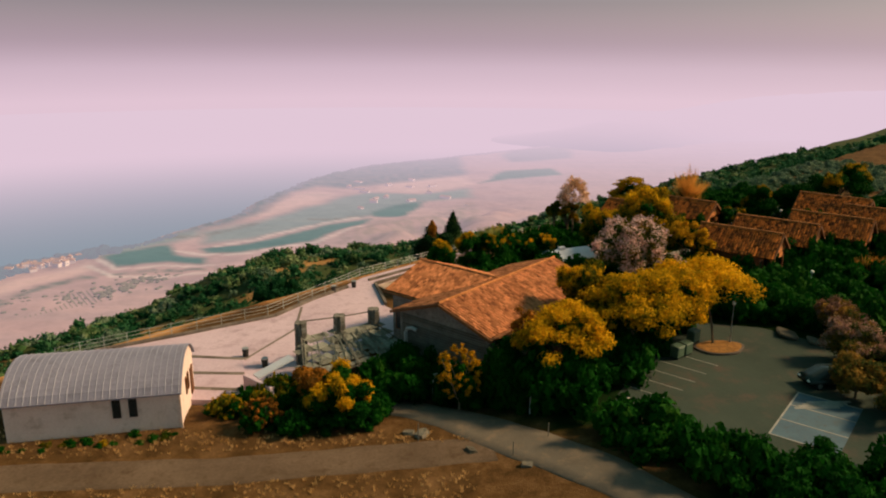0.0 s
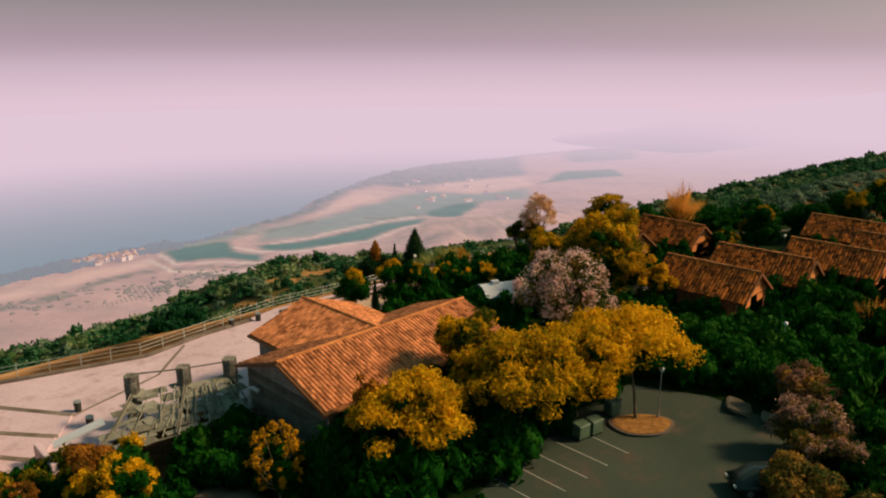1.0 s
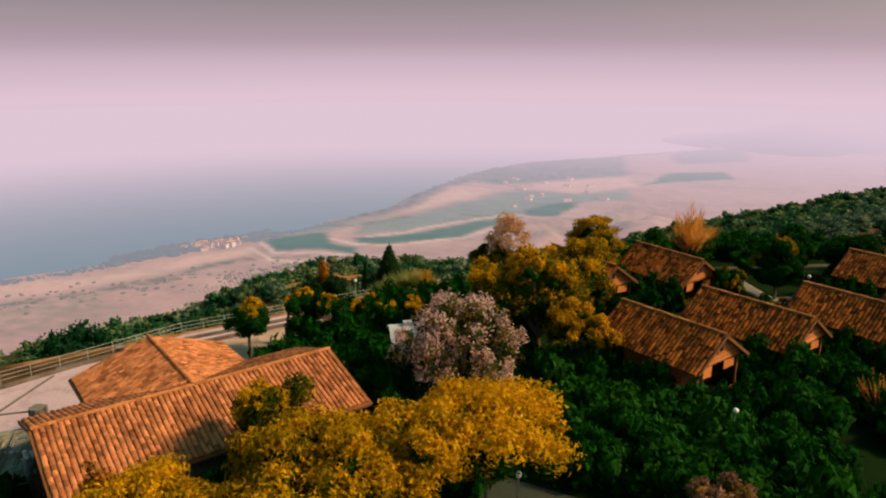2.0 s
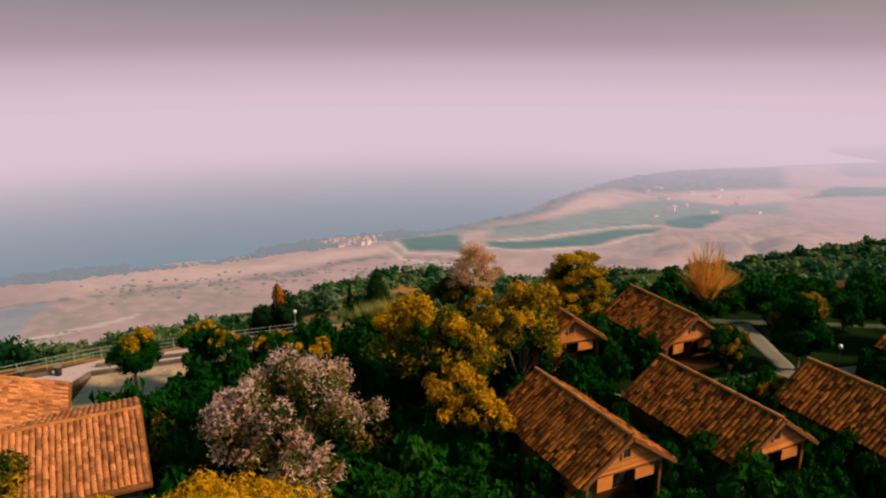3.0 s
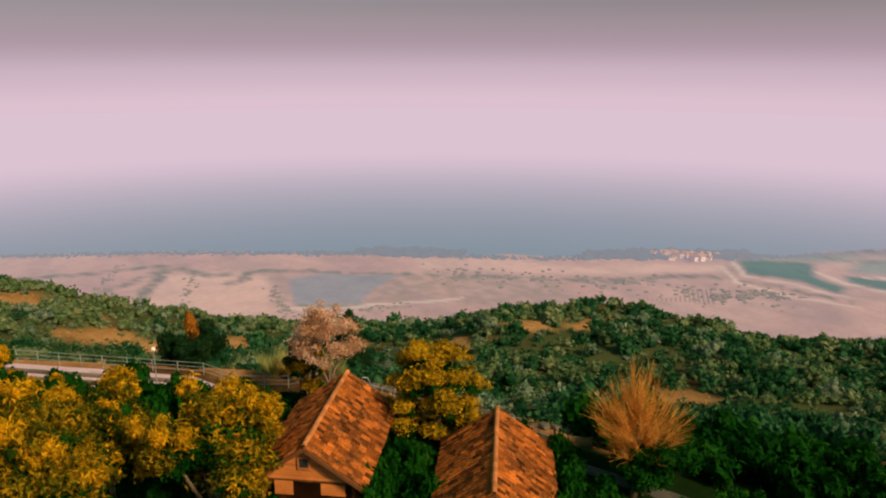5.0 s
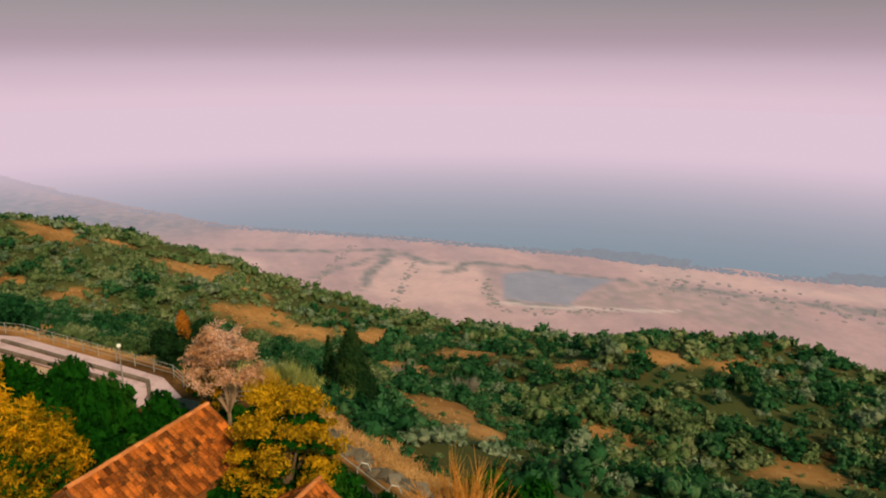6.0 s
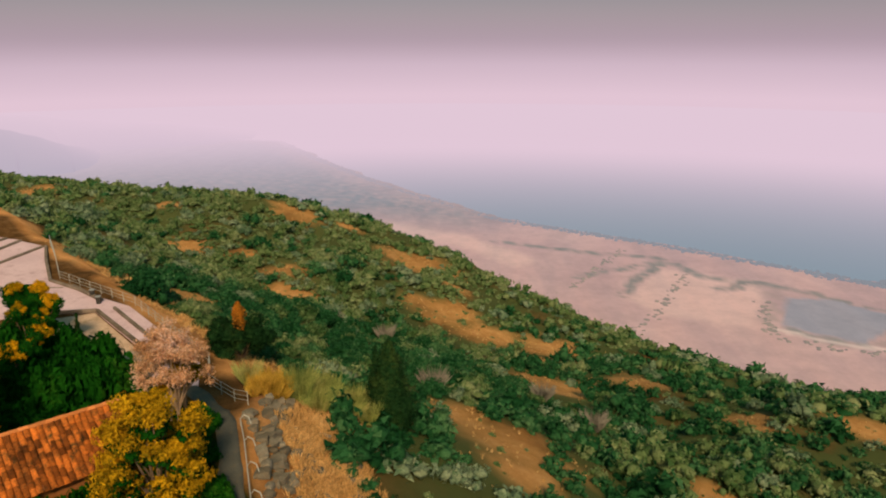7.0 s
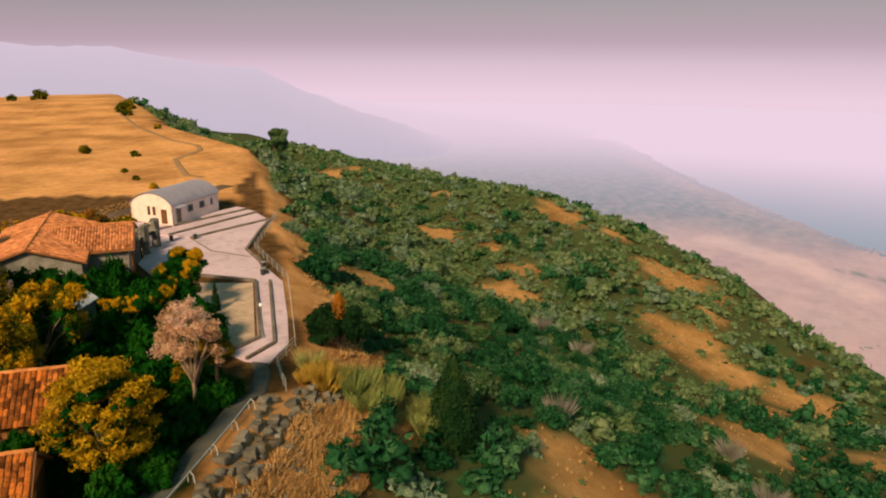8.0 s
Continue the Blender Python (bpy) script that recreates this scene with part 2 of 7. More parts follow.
M["car_paint"] = surf("dark_car_paint", (0.012, 0.02, 0.018), (0.02, 0.03, 0.028), 0.25, 0.8, 6.0, 0.01)
M["black"] = surf("black_rubber", (0.015, 0.015, 0.015), (0.035, 0.033, 0.03), 0.7, 2.0, 12.0, 0.1)

M["scrub"] = foliage("green_scrub_leaves", [(0.002, 0.022, 0.007), (0.008, 0.054, 0.018), (0.025, 0.108, 0.041), (0.075, 0.175, 0.076)], 0.16, leafy=0.42)
M["scrub_pale"] = foliage("olive_scrub_leaves", [(0.016, 0.052, 0.016), (0.055, 0.115, 0.040), (0.118, 0.185, 0.075), (0.21, 0.26, 0.13)], 0.16, leafy=0.42)
M["scrub_grey"] = foliage("grey_green_scrub_leaves", [(0.022, 0.062, 0.034), (0.064, 0.130, 0.074), (0.130, 0.205, 0.128), (0.215, 0.28, 0.185)], 0.16, leafy=0.42)
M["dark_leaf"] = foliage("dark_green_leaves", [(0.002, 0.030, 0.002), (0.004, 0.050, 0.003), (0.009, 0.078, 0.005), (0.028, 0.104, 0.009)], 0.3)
M["gold_leaf"] = foliage("golden_autumn_leaves", [(0.08, 0.10, 0.004), (0.48, 0.285, 0.006), (0.80, 0.44, 0.010), (0.92, 0.55, 0.014)], 0.7, 0.45)
M["amber_leaf"] = foliage("amber_leaves", [(0.05, 0.065, 0.004), (0.27, 0.155, 0.006), (0.52, 0.27, 0.008), (0.74, 0.39, 0.012)], 0.7, 0.4)
M["half_gold"] = foliage("green_and_gold_leaves", [(0.005, 0.034, 0.003), (0.028, 0.066, 0.004), (0.24, 0.165, 0.006), (0.68, 0.38, 0.012)], 0.6, 0.38)
M["yellow_leaf"] = foliage("yellow_green_leaves", [(0.06, 0.075, 0.005), (0.25, 0.165, 0.006), (0.47, 0.28, 0.009), (0.68, 0.41, 0.012)], 0.8, 0.35)
M["grey_green"] = foliage("grey_green_and_rust_leaves", [(0.014, 0.050, 0.010), (0.07, 0.09, 0.020), (0.28, 0.16, 0.03), (0.46, 0.24, 0.04)], 0.6, 0.3)
M["orange_leaf"] = foliage("orange_leaves", [(0.08, 0.05, 0.01), (0.26, 0.11, 0.015), (0.46, 0.18, 0.02), (0.55, 0.24, 0.03)], 0.5, 0.35)
M["lilac_leaf"] = foliage("pinkish_blossom", [(0.52, 0.29, 0.23), (0.74, 0.46, 0.40), (0.87, 0.62, 0.58), (0.92, 0.74, 0.71)], 0.9, 0.55)
M["pink_leaf"] = foliage("pale_pink_seed_clusters", [(0.38, 0.21, 0.09), (0.66, 0.40, 0.22), (0.84, 0.58, 0.43), (0.90, 0.73, 0.64)], 0.6, 0.55)
M["dusky_leaf"] = foliage("dusky_pink_seed_heads", [(0.10, 0.055, 0.028), (0.25, 0.13, 0.08), (0.43, 0.24, 0.175), (0.56, 0.36, 0.29)], 0.8, 0.35)
M["reed"] = foliage("pale_green_reed_stems", [(0.19, 0.27, 0.075), (0.36, 0.42, 0.13), (0.56, 0.53, 0.21)], 0.5, 0.4)
M["golden_reed"] = foliage("golden_grass_stems", [(0.38, 0.27, 0.04), (0.62, 0.42, 0.07), (0.82, 0.56, 0.13)], 0.5, 0.4)
M["twig"] = foliage("dry_orange_twigs", [(0.60, 0.27, 0.045), (0.82, 0.42, 0.085), (0.92, 0.54, 0.14)], 0.5, 0.5)
M["grass"] = foliage("dry_grass", [(0.50, 0.30, 0.11), (0.70, 0.45, 0.19), (0.82, 0.58, 0.29)], 0.3, 0.45)
M["cypress"] = foliage("cypress_leaves", [(0.004, 0.020, 0.006), (0.009, 0.036, 0.011), (0.030, 0.060, 0.016)], 0.4, 0.1)
M["grey_twig"] = foliage("grey_bare_twigs", [(0.16, 0.15, 0.13), (0.27, 0.26, 0.23)], 0.5, 0.05)

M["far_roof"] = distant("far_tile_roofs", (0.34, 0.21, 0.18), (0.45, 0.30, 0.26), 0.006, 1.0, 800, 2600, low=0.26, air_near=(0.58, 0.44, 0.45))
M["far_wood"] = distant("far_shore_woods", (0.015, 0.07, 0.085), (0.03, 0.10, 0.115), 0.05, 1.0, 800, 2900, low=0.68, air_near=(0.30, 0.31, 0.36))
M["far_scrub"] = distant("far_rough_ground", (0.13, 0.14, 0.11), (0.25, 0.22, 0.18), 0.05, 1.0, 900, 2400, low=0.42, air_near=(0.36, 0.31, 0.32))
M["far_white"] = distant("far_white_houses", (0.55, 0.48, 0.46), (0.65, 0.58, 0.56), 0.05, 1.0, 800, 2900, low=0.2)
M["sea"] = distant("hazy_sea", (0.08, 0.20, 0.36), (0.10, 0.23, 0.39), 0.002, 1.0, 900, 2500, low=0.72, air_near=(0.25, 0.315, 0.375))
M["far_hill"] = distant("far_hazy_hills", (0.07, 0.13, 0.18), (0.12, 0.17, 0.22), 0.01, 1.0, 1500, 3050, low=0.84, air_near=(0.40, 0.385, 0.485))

# ---- mesh helpers ----


def link_bm(name, bm, mat, parent=None, smooth=False):
    me = bpy.data.meshes.new(name)
    bm.to_mesh(me)
    bm.free()
    if mat:
        me.materials.append(mat)
    if smooth:
        me.shade_smooth()
    ob = new(name, me)
    if parent:
        ob.parent = parent
    return ob


def part(name, bm, mat, parent, label="", smooth=False):
    ob = link_bm(name, bm, mat, parent, smooth)
    return tagged(ob, label) if label else ob


def mesh_from(name, verts, faces, mat, smooth=False):
    me = bpy.data.meshes.new(name)
    me.from_pydata([tuple(v) for v in verts], [], faces)
    me.materials.append(mat)
    me.update()
    if smooth:
        me.shade_smooth()
    return me


def empty(name, m=None, label="", category="", group=""):
    ob = new(name)
    if m:
        ob.matrix_world = m
    return tagged(ob, label, category, group)


def box(bm, sx, sy, sz, m=None, bevel=0.0):
    """A box that stands on z = 0 of the pose m, centred in x and y."""
    m = m or Matrix()
    r = bmesh.ops.create_cube(bm, size=1.0, matrix=m @ Matrix.Translation((0, 0, sz / 2)) @ Matrix.Diagonal((sx, sy, sz, 1)))
    if bevel:
        edges = list({e for v in r["verts"] for e in v.link_edges})
        bmesh.ops.bevel(bm, geom=edges, offset=bevel, segments=1, affect="EDGES")
    return bm


def boxed(sx, sy, sz, m=None, bevel=0.0):
    return box(bmesh.new(), sx, sy, sz, m, bevel)


def tube(bm, points, r0, r1=None, seg=6):
    """A round bar through points, its radius going from r0 to r1."""
    r1 = r0 if r1 is None else r1
    rings = []
    pts = [Vector(p) for p in points]
    for i, p in enumerate(pts):
        d = (pts[min(i + 1, len(pts) - 1)] - pts[max(i - 1, 0)]).normalized()
        side = d.cross(Vector((0, 0, 1)) if abs(d.z) < 0.9 else Vector((1, 0, 0))).normalized()
        up = side.cross(d)
        r = r0 + (r1 - r0) * i / max(len(pts) - 1, 1)
        rings.append([bm.verts.new(p + (side * math.cos(a) + up * math.sin(a)) * r) for a in (math.tau * k / seg for k in range(seg))])
    for a, b in zip(rings, rings[1:]):
        for k in range(seg):
            bm.faces.new((a[k], a[(k + 1) % seg], b[(k + 1) % seg], b[k]))
    bm.faces.new(rings[0][::-1])
    bm.faces.new(rings[-1])
    return bm


def tubed(points, r0, r1=None, seg=6):
    return tube(bmesh.new(), points, r0, r1, seg)


def prism(bm, outline, z0, z1):
    """A flat plate with that outline, from z0 up to z1."""
    lo = [bm.verts.new((x, y, z0)) for x, y in outline]
    hi = [bm.verts.new((x, y, z1)) for x, y in outline]
    n = len(outline)
    top = bm.faces.new(hi)
    bm.faces.new(lo[::-1])
    for i in range(n):
        bm.faces.new((lo[i], lo[(i + 1) % n], hi[(i + 1) % n], hi[i]))
    bmesh.ops.recalc_face_normals(bm, faces=bm.faces[:])
    bmesh.ops.triangulate(bm, faces=[f for f in bm.faces if len(f.verts) > 4])
    return bm


def prismed(outline, z0, z1):
    return prism(bmesh.new(), outline, z0, z1)


def step(a, b, x):
    k = min(max((x - a) / (b - a), 0.0), 1.0)
    return k * k * (3 - 2 * k)


def lerp_table(x, table):
    if x <= table[0][0]:
        return table[0][1]
    for (a, va), (b, vb) in zip(table, table[1:]):
        if x <= b:
            return va + (vb - va) * (x - a) / (b - a)
    return table[-1][1]


def inside(x, y, poly):
    hit, n = False, len(poly)
    for i in range(n):
        (x0, y0), (x1, y1) = poly[i], poly[(i + 1) % n]
        if (y0 > y) != (y1 > y) and x < (x1 - x0) * (y - y0) / (y1 - y0) + x0:
            hit = not hit
    return hit


# ---- the lie of the land ----
RIM = [(-900, -220), (-420, -80), (-265, -42), (-183, -25), (-125, -2), (-60, 1.0), (4, 1.6), (9, 0.4), (13, -3.2), (17, -4.4), (22, -6.8), (34, -9.5), (120, -10), (400, -10)]
FALL = [(0, 0), (3, -2.2), (10, -6.0), (20, -10.0), (30, -14.5), (40, -20.5), (55, -26), (75, -31), (100, -36), (122, -41), (150, -54), (200, -86), (400, -190), (640, -312), (2000, -316)]

KNOLLS = [(-320, -5), (-280, -3), (-236, 0), (-172, 4.0), (-144, 4.5), (-132, 1.0), (-120, -2.5), (-108, -4), (-92, -7), (-76, -9.5), (-64, -11.5), (-48, -11.5), (-28, -8), (-8, -3.4), (5, -0.8), (20, 4.5), (44, 6), (76, 1), (124, -2), (300, -2)]


def rim_s(x, y):
    along, out = (x - 3) * 0.69 + (y - 95) * 0.72, (x - 3) * -0.72 + (y - 95) * 0.69
    return out - lerp_table(along, RIM), along


def land(x, y):
    """Height of the ground."""
    s, along = rim_s(x, y)
    raw = (x - 3) * -0.72 + (y - 95) * 0.69
    east = max(step(2, 11, x) * step(-12, -22, raw), step(7, 14, along))
    z = 1.2 + 1.7 * east + 0.85 * step(51.0, 46.0, y) * (1 - east)
    if s > 0:
        bumps = noise.noise((x * 0.03, y * 0.03, 0)) * 3.0 + noise.noise((x * 0.11, y * 0.11, 4)) * 0.8
        deep = 150 * step(330, 700, math.hypot(x, y - 60)) * step(-200, -300, along)
        shoulder = 8.5 * step(25, -90, along) * step(35, 70, s) * (1 - step(125, 200, s))
        return z + lerp_table(s, FALL) + bumps * step(6, 40, s) + shoulder + lerp_table(along, KNOLLS) * step(20, 95, s) - deep
    dist = math.hypot(x, y - 60)
    return z + step(90, 400, dist) * 2 * noise.noise((x * 0.01, y * 0.01, 2)) - 150 * step(330, 700, dist)


def axis(lo, hi, fine, reach, ratio):
    vals, d = list(np.arange(lo, hi + 0.01, fine)), fine
    left, right = lo, hi
    while right < hi + reach:
        d *= ratio
        left, right = left - d, right + d
        vals = [left] + vals + [right]
    return vals


BARE = [(-156, -26, 13), (-120, 21, 6), (-141, 26, 7), (-109, 43, 8), (-109, 57, 5.5), (-99, 71, 7), (-85, 74, 8), (-33, 79, 6.5), (-155, 58, 9), (-146, 97, 14), (-106, 107, 10), (-96, 117, 9), (-96, 132, 10), (-56, 129, 10), (-11, 116, 4.5), (-6, 121, 7.0),
        (1, 121, 4), (-69, 147, 8), (-13, 145, 6), (-40, 172, 6), (-35, 186, 8), (-43, 157, 5.5), (3, 161, 6), (30, 144, 5), (45, 140, 7), (38.5, 121, 4), (-60, 25, 4), (-37, 59, 3.5), (-125, 109, 5), (-160, 73, 5), (-82, 128, 6)]
GOLD_FIELD = [(-36, 40), (-38, 48), (-62, 26), (-86, -2), (-110, -60), (-156, -130), (-300, -300), (-700, -1000), (300, -1000), (30, -40), (-20, 16)]
gx, gy = axis(-176, 72, 1.8, 900, 1.13), axis(-40, 196, 1.8, 900, 1.13)
verts = [(x, y, land(x, y) + 0.06 * noise.noise((x * 0.5, y * 0.5, 9))) for y in gy for x in gx]
nx = len(gx)
faces = [(j * nx + i, j * nx + i + 1, (j + 1) * nx + i + 1, (j + 1) * nx + i) for j in range(len(gy) - 1) for i in range(nx - 1)]


def ground_material():
    """Soil with dry grass; the cover layer says where lawn and where the golden field grow."""
    m, t, b = nodes_of("dry_ground")
    pos = t.nodes.new("ShaderNodeNewGeometry").outputs["Position"]
    att = t.nodes.new("ShaderNodeAttribute")
    att.attribute_name = "cover"
    sep = t.nodes.new("ShaderNodeSeparateColor")
    t.links.new(att.outputs["Color"], sep.inputs[0])
    big, mid, fine = noise_node(t, 0.06, 5.0, pos), noise_node(t, 0.5, 6.0, pos, 0.7), noise_node(t, 7.0, 6.0, pos, 0.75)
    soil = ramp_node(t, mid.outputs["Fac"], [(0.3, (0.050, 0.028, 0.010)), (0.5, (0.120, 0.066, 0.026)), (0.72, (0.21, 0.122, 0.058))]).outputs[0]
    rough = ramp_node(t, fine.outputs["Fac"], [(0.3, (0.55, 0.5, 0.42)), (0.7, (1.15, 1.1, 1.05))]).outputs[0]
    soil = mix_node(t, 1.0, soil, rough, "MULTIPLY")
    weeds = ramp_node(t, big.outputs["Fac"], [(0.28, (0, 0, 0)), (0.46, (1, 1, 1))]).outputs[0]
    weeds = mix_node(t, 1.0, weeds, sep.outputs[2], "MULTIPLY")
    soil = mix_node(t, weeds, soil, (0.058, 0.074, 0.026))
    lawn = ramp_node(t, mid.outputs["Fac"], [(0.3, (0.003, 0.013, 0.002)), (0.7, (0.009, 0.026, 0.004))]).outputs[0]
    gold = ramp_node(t, mid.outputs["Fac"], [(0.25, (0.45, 0.215, 0.080)), (0.5, (0.63, 0.335, 0.140)), (0.75, (0.75, 0.44, 0.215))]).outputs[0]
    gold = mix_node(t, 0.6, gold, rough, "MULTIPLY")
    swath = ramp_node(t, big.outputs["Fac"], [(0.35, (0.62, 0.55, 0.45)), (0.6, (1.12, 1.08, 1.02))]).outputs[0]
    gold = mix_node(t, 1.0, gold, swath, "MULTIPLY")
    col = mix_node(t, sep.outputs[0], soil, lawn)
    col = mix_node(t, sep.outputs[1], col, gold)
    t.links.new(col, b.inputs["Base Color"])
    b.inputs["Roughness"].default_value = 0.95
    b.inputs["Specular IOR Level"].default_value = 0.05
    bp = t.nodes.new("ShaderNodeBump")
    bp.inputs["Strength"].default_value, bp.inputs["Distance"].default_value = 0.6, 0.15
    t.links.new(fine.outputs["Fac"], bp.inputs["Height"])
    t.links.new(bp.outputs[0], b.inputs["Normal"])
    return m


me = mesh_from("ground", verts, faces, ground_material())
LAWN = [(-4, 52), (9, 43.5), (14, 39), (18, 26), (60, 26), (80, 120), (40, 124), (20, 106), (10, 94), (2, 80), (-3, 70)]
cover = me.color_attributes.new("cover", "FLOAT_COLOR", "POINT")
vals = []
for x, y, z in verts:
    jit = noise.noise((x * 0.2, y * 0.2, 3)) * 3
    s, along = rim_s(x, y)
    wide = noise.noise((x * 0.035, y * 0.035, 6)) * 14
    gold = 1.0 if (inside(x + jit + wide * 0.5, y + jit, GOLD_FIELD) and s < 2) else 0.0
    if -1.0 < s + jit * 0.6 < (6.5 if along > 3 else 9 - 5.5 * step(-14, -26, along)) and -110 < along < 33:
        gold = 0.8 if along > 3 else 0.95
    for bx, by, br in BARE:
        d = math.hypot(x - bx, y - by)
        if d < br * 1.5:
            gold = max(gold, 0.62 * step(1.15, 0.45, d / br + jit * 0.16))
    lawn = 1.0 if inside(x + jit * 0.4 + (wide if x > 50 or y < 36 else 0), y + jit * 0.4 + (wide if x > 50 or y < 36 else 0), LAWN) and s < 0 else 0.0
    vals += [lawn, gold, step(4, 14, s), 1.0]
cover.data.foreach_set("color", vals)
me.shade_smooth()
tagged(new("ground", me), "dry brown hillside ground with grass and bare soil", "ground", kind="structure")

# ---- far country below the hill ----
PLAIN_Z = -300.0
SHORE = [(-2740, -1880), (-2640, -1130), (-2490, -640), (-2050, -385), (-1650, -119), (-1345, 125), (-1163, 419), (-960, 690), (-769, 894), (-640, 1100), (-538, 1225),
         (-440, 1420), (-405, 1646), (-358, 1876), (-235, 2103), (-75, 2222), (500, 2700), (1700, 3300)]
land_side = SHORE + [(3000, 2500), (3000, 600), (500, 420), (-250, 200), (-500, -300), (-900, -1500)]


def sheet(name, outline, z, mat, label, thick=1.0, rag=14.0):
    ragged = []
    for (x0, y0), (x1, y1) in zip(outline, outline[1:] + outline[:1]):
        n = max(1, int(math.hypot(x1 - x0, y1 - y0) / 28)) if rag else 1
        for i in range(n):
            x, y = x0 + (x1 - x0) * i / n, y0 + (y1 - y0) * i / n
            ragged.append((x + rag * noise.noise((x * 0.021, y * 0.021, 1)), y + rag * noise.noise((x * 0.021, y * 0.021, 8))))
    ob = link_bm(name, prismed(ragged, z - thick, z), mat)
    return tagged(ob, label, "backdrop", kind="structure")


sea_ring = [(-4300 * math.cos(a) * 1.0, 4300 * math.sin(a)) for a in np.linspace(-0.9, 2.6, 40)]
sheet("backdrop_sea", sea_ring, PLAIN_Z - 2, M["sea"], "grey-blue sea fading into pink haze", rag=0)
# Outlines of what grows or lies on the plain, and lines across it.
FIELDS = {
    "green": [[(-563, 1131), (-515, 1074), (-436, 1103), (-385, 1089), (-390, 1124), (-443, 1140), (-479, 1207), (-543, 1167)], [(-395, 1149), (-349, 1157), (-234, 1240), (-167, 1354), (-150, 1420), (-234, 1358), (-306, 1259), (-359, 1209), (-422, 1187)], [(-152, 1433), (-86, 1427), (-61, 1540), (-57, 1596), (-120, 1540), (-155, 1481)], [(78, 1814), (150, 1890), (310, 1950), (296, 2064), (158, 2013)]],
    "teal": [[(-456, 1295), (-374, 1372), (-305, 1517), (-196, 1692), (-74, 1672), (50, 1749), (53, 1637), (-66, 1590), (-154, 1446), (-262, 1350), (-344, 1253), (-424, 1217)], [(-588, 1163), (-465, 1316), (-448, 1275), (-486, 1211), (-569, 1132)]],
    "wood": [[(-492, 1273), (-474, 1337), (-415, 1461), (-443, 1700), (-350, 1903), (-300, 2059), (35, 2372), (45, 1949), (-132, 1802), (-251, 1736), (-318, 1762), (-373, 1682), (-381, 1464), (-413, 1358)], [(-223, 2129), (-46, 2215), (38, 2173), (-40, 2056), (-190, 1982)]],
    "pale": [[(-403, 1409), (-361, 1435), (-252, 1657), (-304, 1703), (-357, 1670), (-381, 1464)], [(-189, 1717), (-66, 1689), (50, 1779), (46, 1934), (-82, 1870), (-133, 1809)], [(-163, 1736), (-70, 1752), (78, 1799), (38, 1871), (-77, 1885)], [(-884, 290), (-1020, 365), (-961, 496), (-866, 468), (-780, 426), (-814, 320)], [(-888, 730), (-682, 912), (-563, 1100), (-543, 1057), (-653, 876), (-822, 698)]],
    "rough": [[(-735, 527), (-787, 588), (-824, 664), (-748, 707), (-661, 821), (-564, 772), (-589, 695), (-663, 647), (-713, 596)], [(-947, 490), (-941, 507), (-884, 497), (-791, 463), (-785, 444), (-823, 439), (-863, 475)], [(-190, 1248), (-147, 1403), (-66, 1408), (55, 1576), (61, 1318), (-206, 1135)], [(-761, 565), (-821, 659), (-788, 710), (-732, 744), (-710, 645), (-692, 562)]],
    "water": [[(-903, 512), (-898, 563), (-816, 645), (-783, 577), (-738, 532), (-791, 463)]],
    "hedge": [[(-1165, 116), (-1100, 261), (-1082, 371), (-983, 419), (-933, 532), (-817, 651), (-588, 902)], [(-1056, 383), (-1000, 280), (-969, 237)], [(-1036, 369), (-975, 327), (-893, 288)], [(-967, 479), (-934, 453), (-930, 429)], [(-786, 457), (-750, 501), (-732, 525)], [(-653, 825), (-588, 934), (-545, 1016), (-449, 1049), (-354, 1050)], [(-546, 1239), (-444, 1267), (-371, 1363)], [(-277, 1406), (-225, 1403), (-174, 1444)]],
    "track": [[(-558, 1112), (-507, 1059), (-435, 1080), (-363, 1073)], [(-455, 1167), (-403, 1144), (-353, 1142), (-231, 1230), (-161, 1323)], [(-397, 1203), (-341, 1246), (-277, 1332), (-181, 1430)], [(-779, 450), (-730, 524), (-703, 590), (-684, 662)], [(-561, 1078), (-495, 1020), (-411, 1019), (-327, 1034)]],
}
# South-west: hill foot whose blue-grey haze is painted with the woods' colour.
FIELDS["wood"].append([(-2600, -1500), (-2640, -1130), (-2490, -660), (-2050, -400), (-1650, -135), (-1345, 105), (-1290, 60), (-1345, -120), (-1270, -260), (-1060, -520), (-960, -1300), (-1100, -2000), (-2600, -2000)])
FIELDS["pale"].append([(-1290, -90), (-1215, 45), (-1127, 130), (-1050, 185), (-1010, 150), (-1090, 85), (-1170, -10), (-1240, -120)])
FIELDS["wood"].append([(166, 2317), (236, 2572), (323, 2748), (459, 2827), (385, 2271), (187, 2177)])


def edge_distance(px, py, line, closed):
    """Distance of many points to a line; negative inside a closed one."""
    best, hit = np.full(px.shape, 1e9), np.zeros(px.shape, bool)
    pairs = list(zip(line, line[1:] + line[:1])) if closed else list(zip(line, line[1:]))
    for (x0, y0), (x1, y1) in pairs:
        dx, dy = x1 - x0, y1 - y0
        k = np.clip(((px - x0) * dx + (py - y0) * dy) / (dx * dx + dy * dy), 0, 1)
        best = np.minimum(best, np.hypot(px - x0 - dx * k, py - y0 - dy * k))
        if closed and dy:
            hit ^= ((y0 > py) != (y1 > py)) & (px < dx * (py - y0) / dy + x0)
    return np.where(hit, -best, best) if closed else best


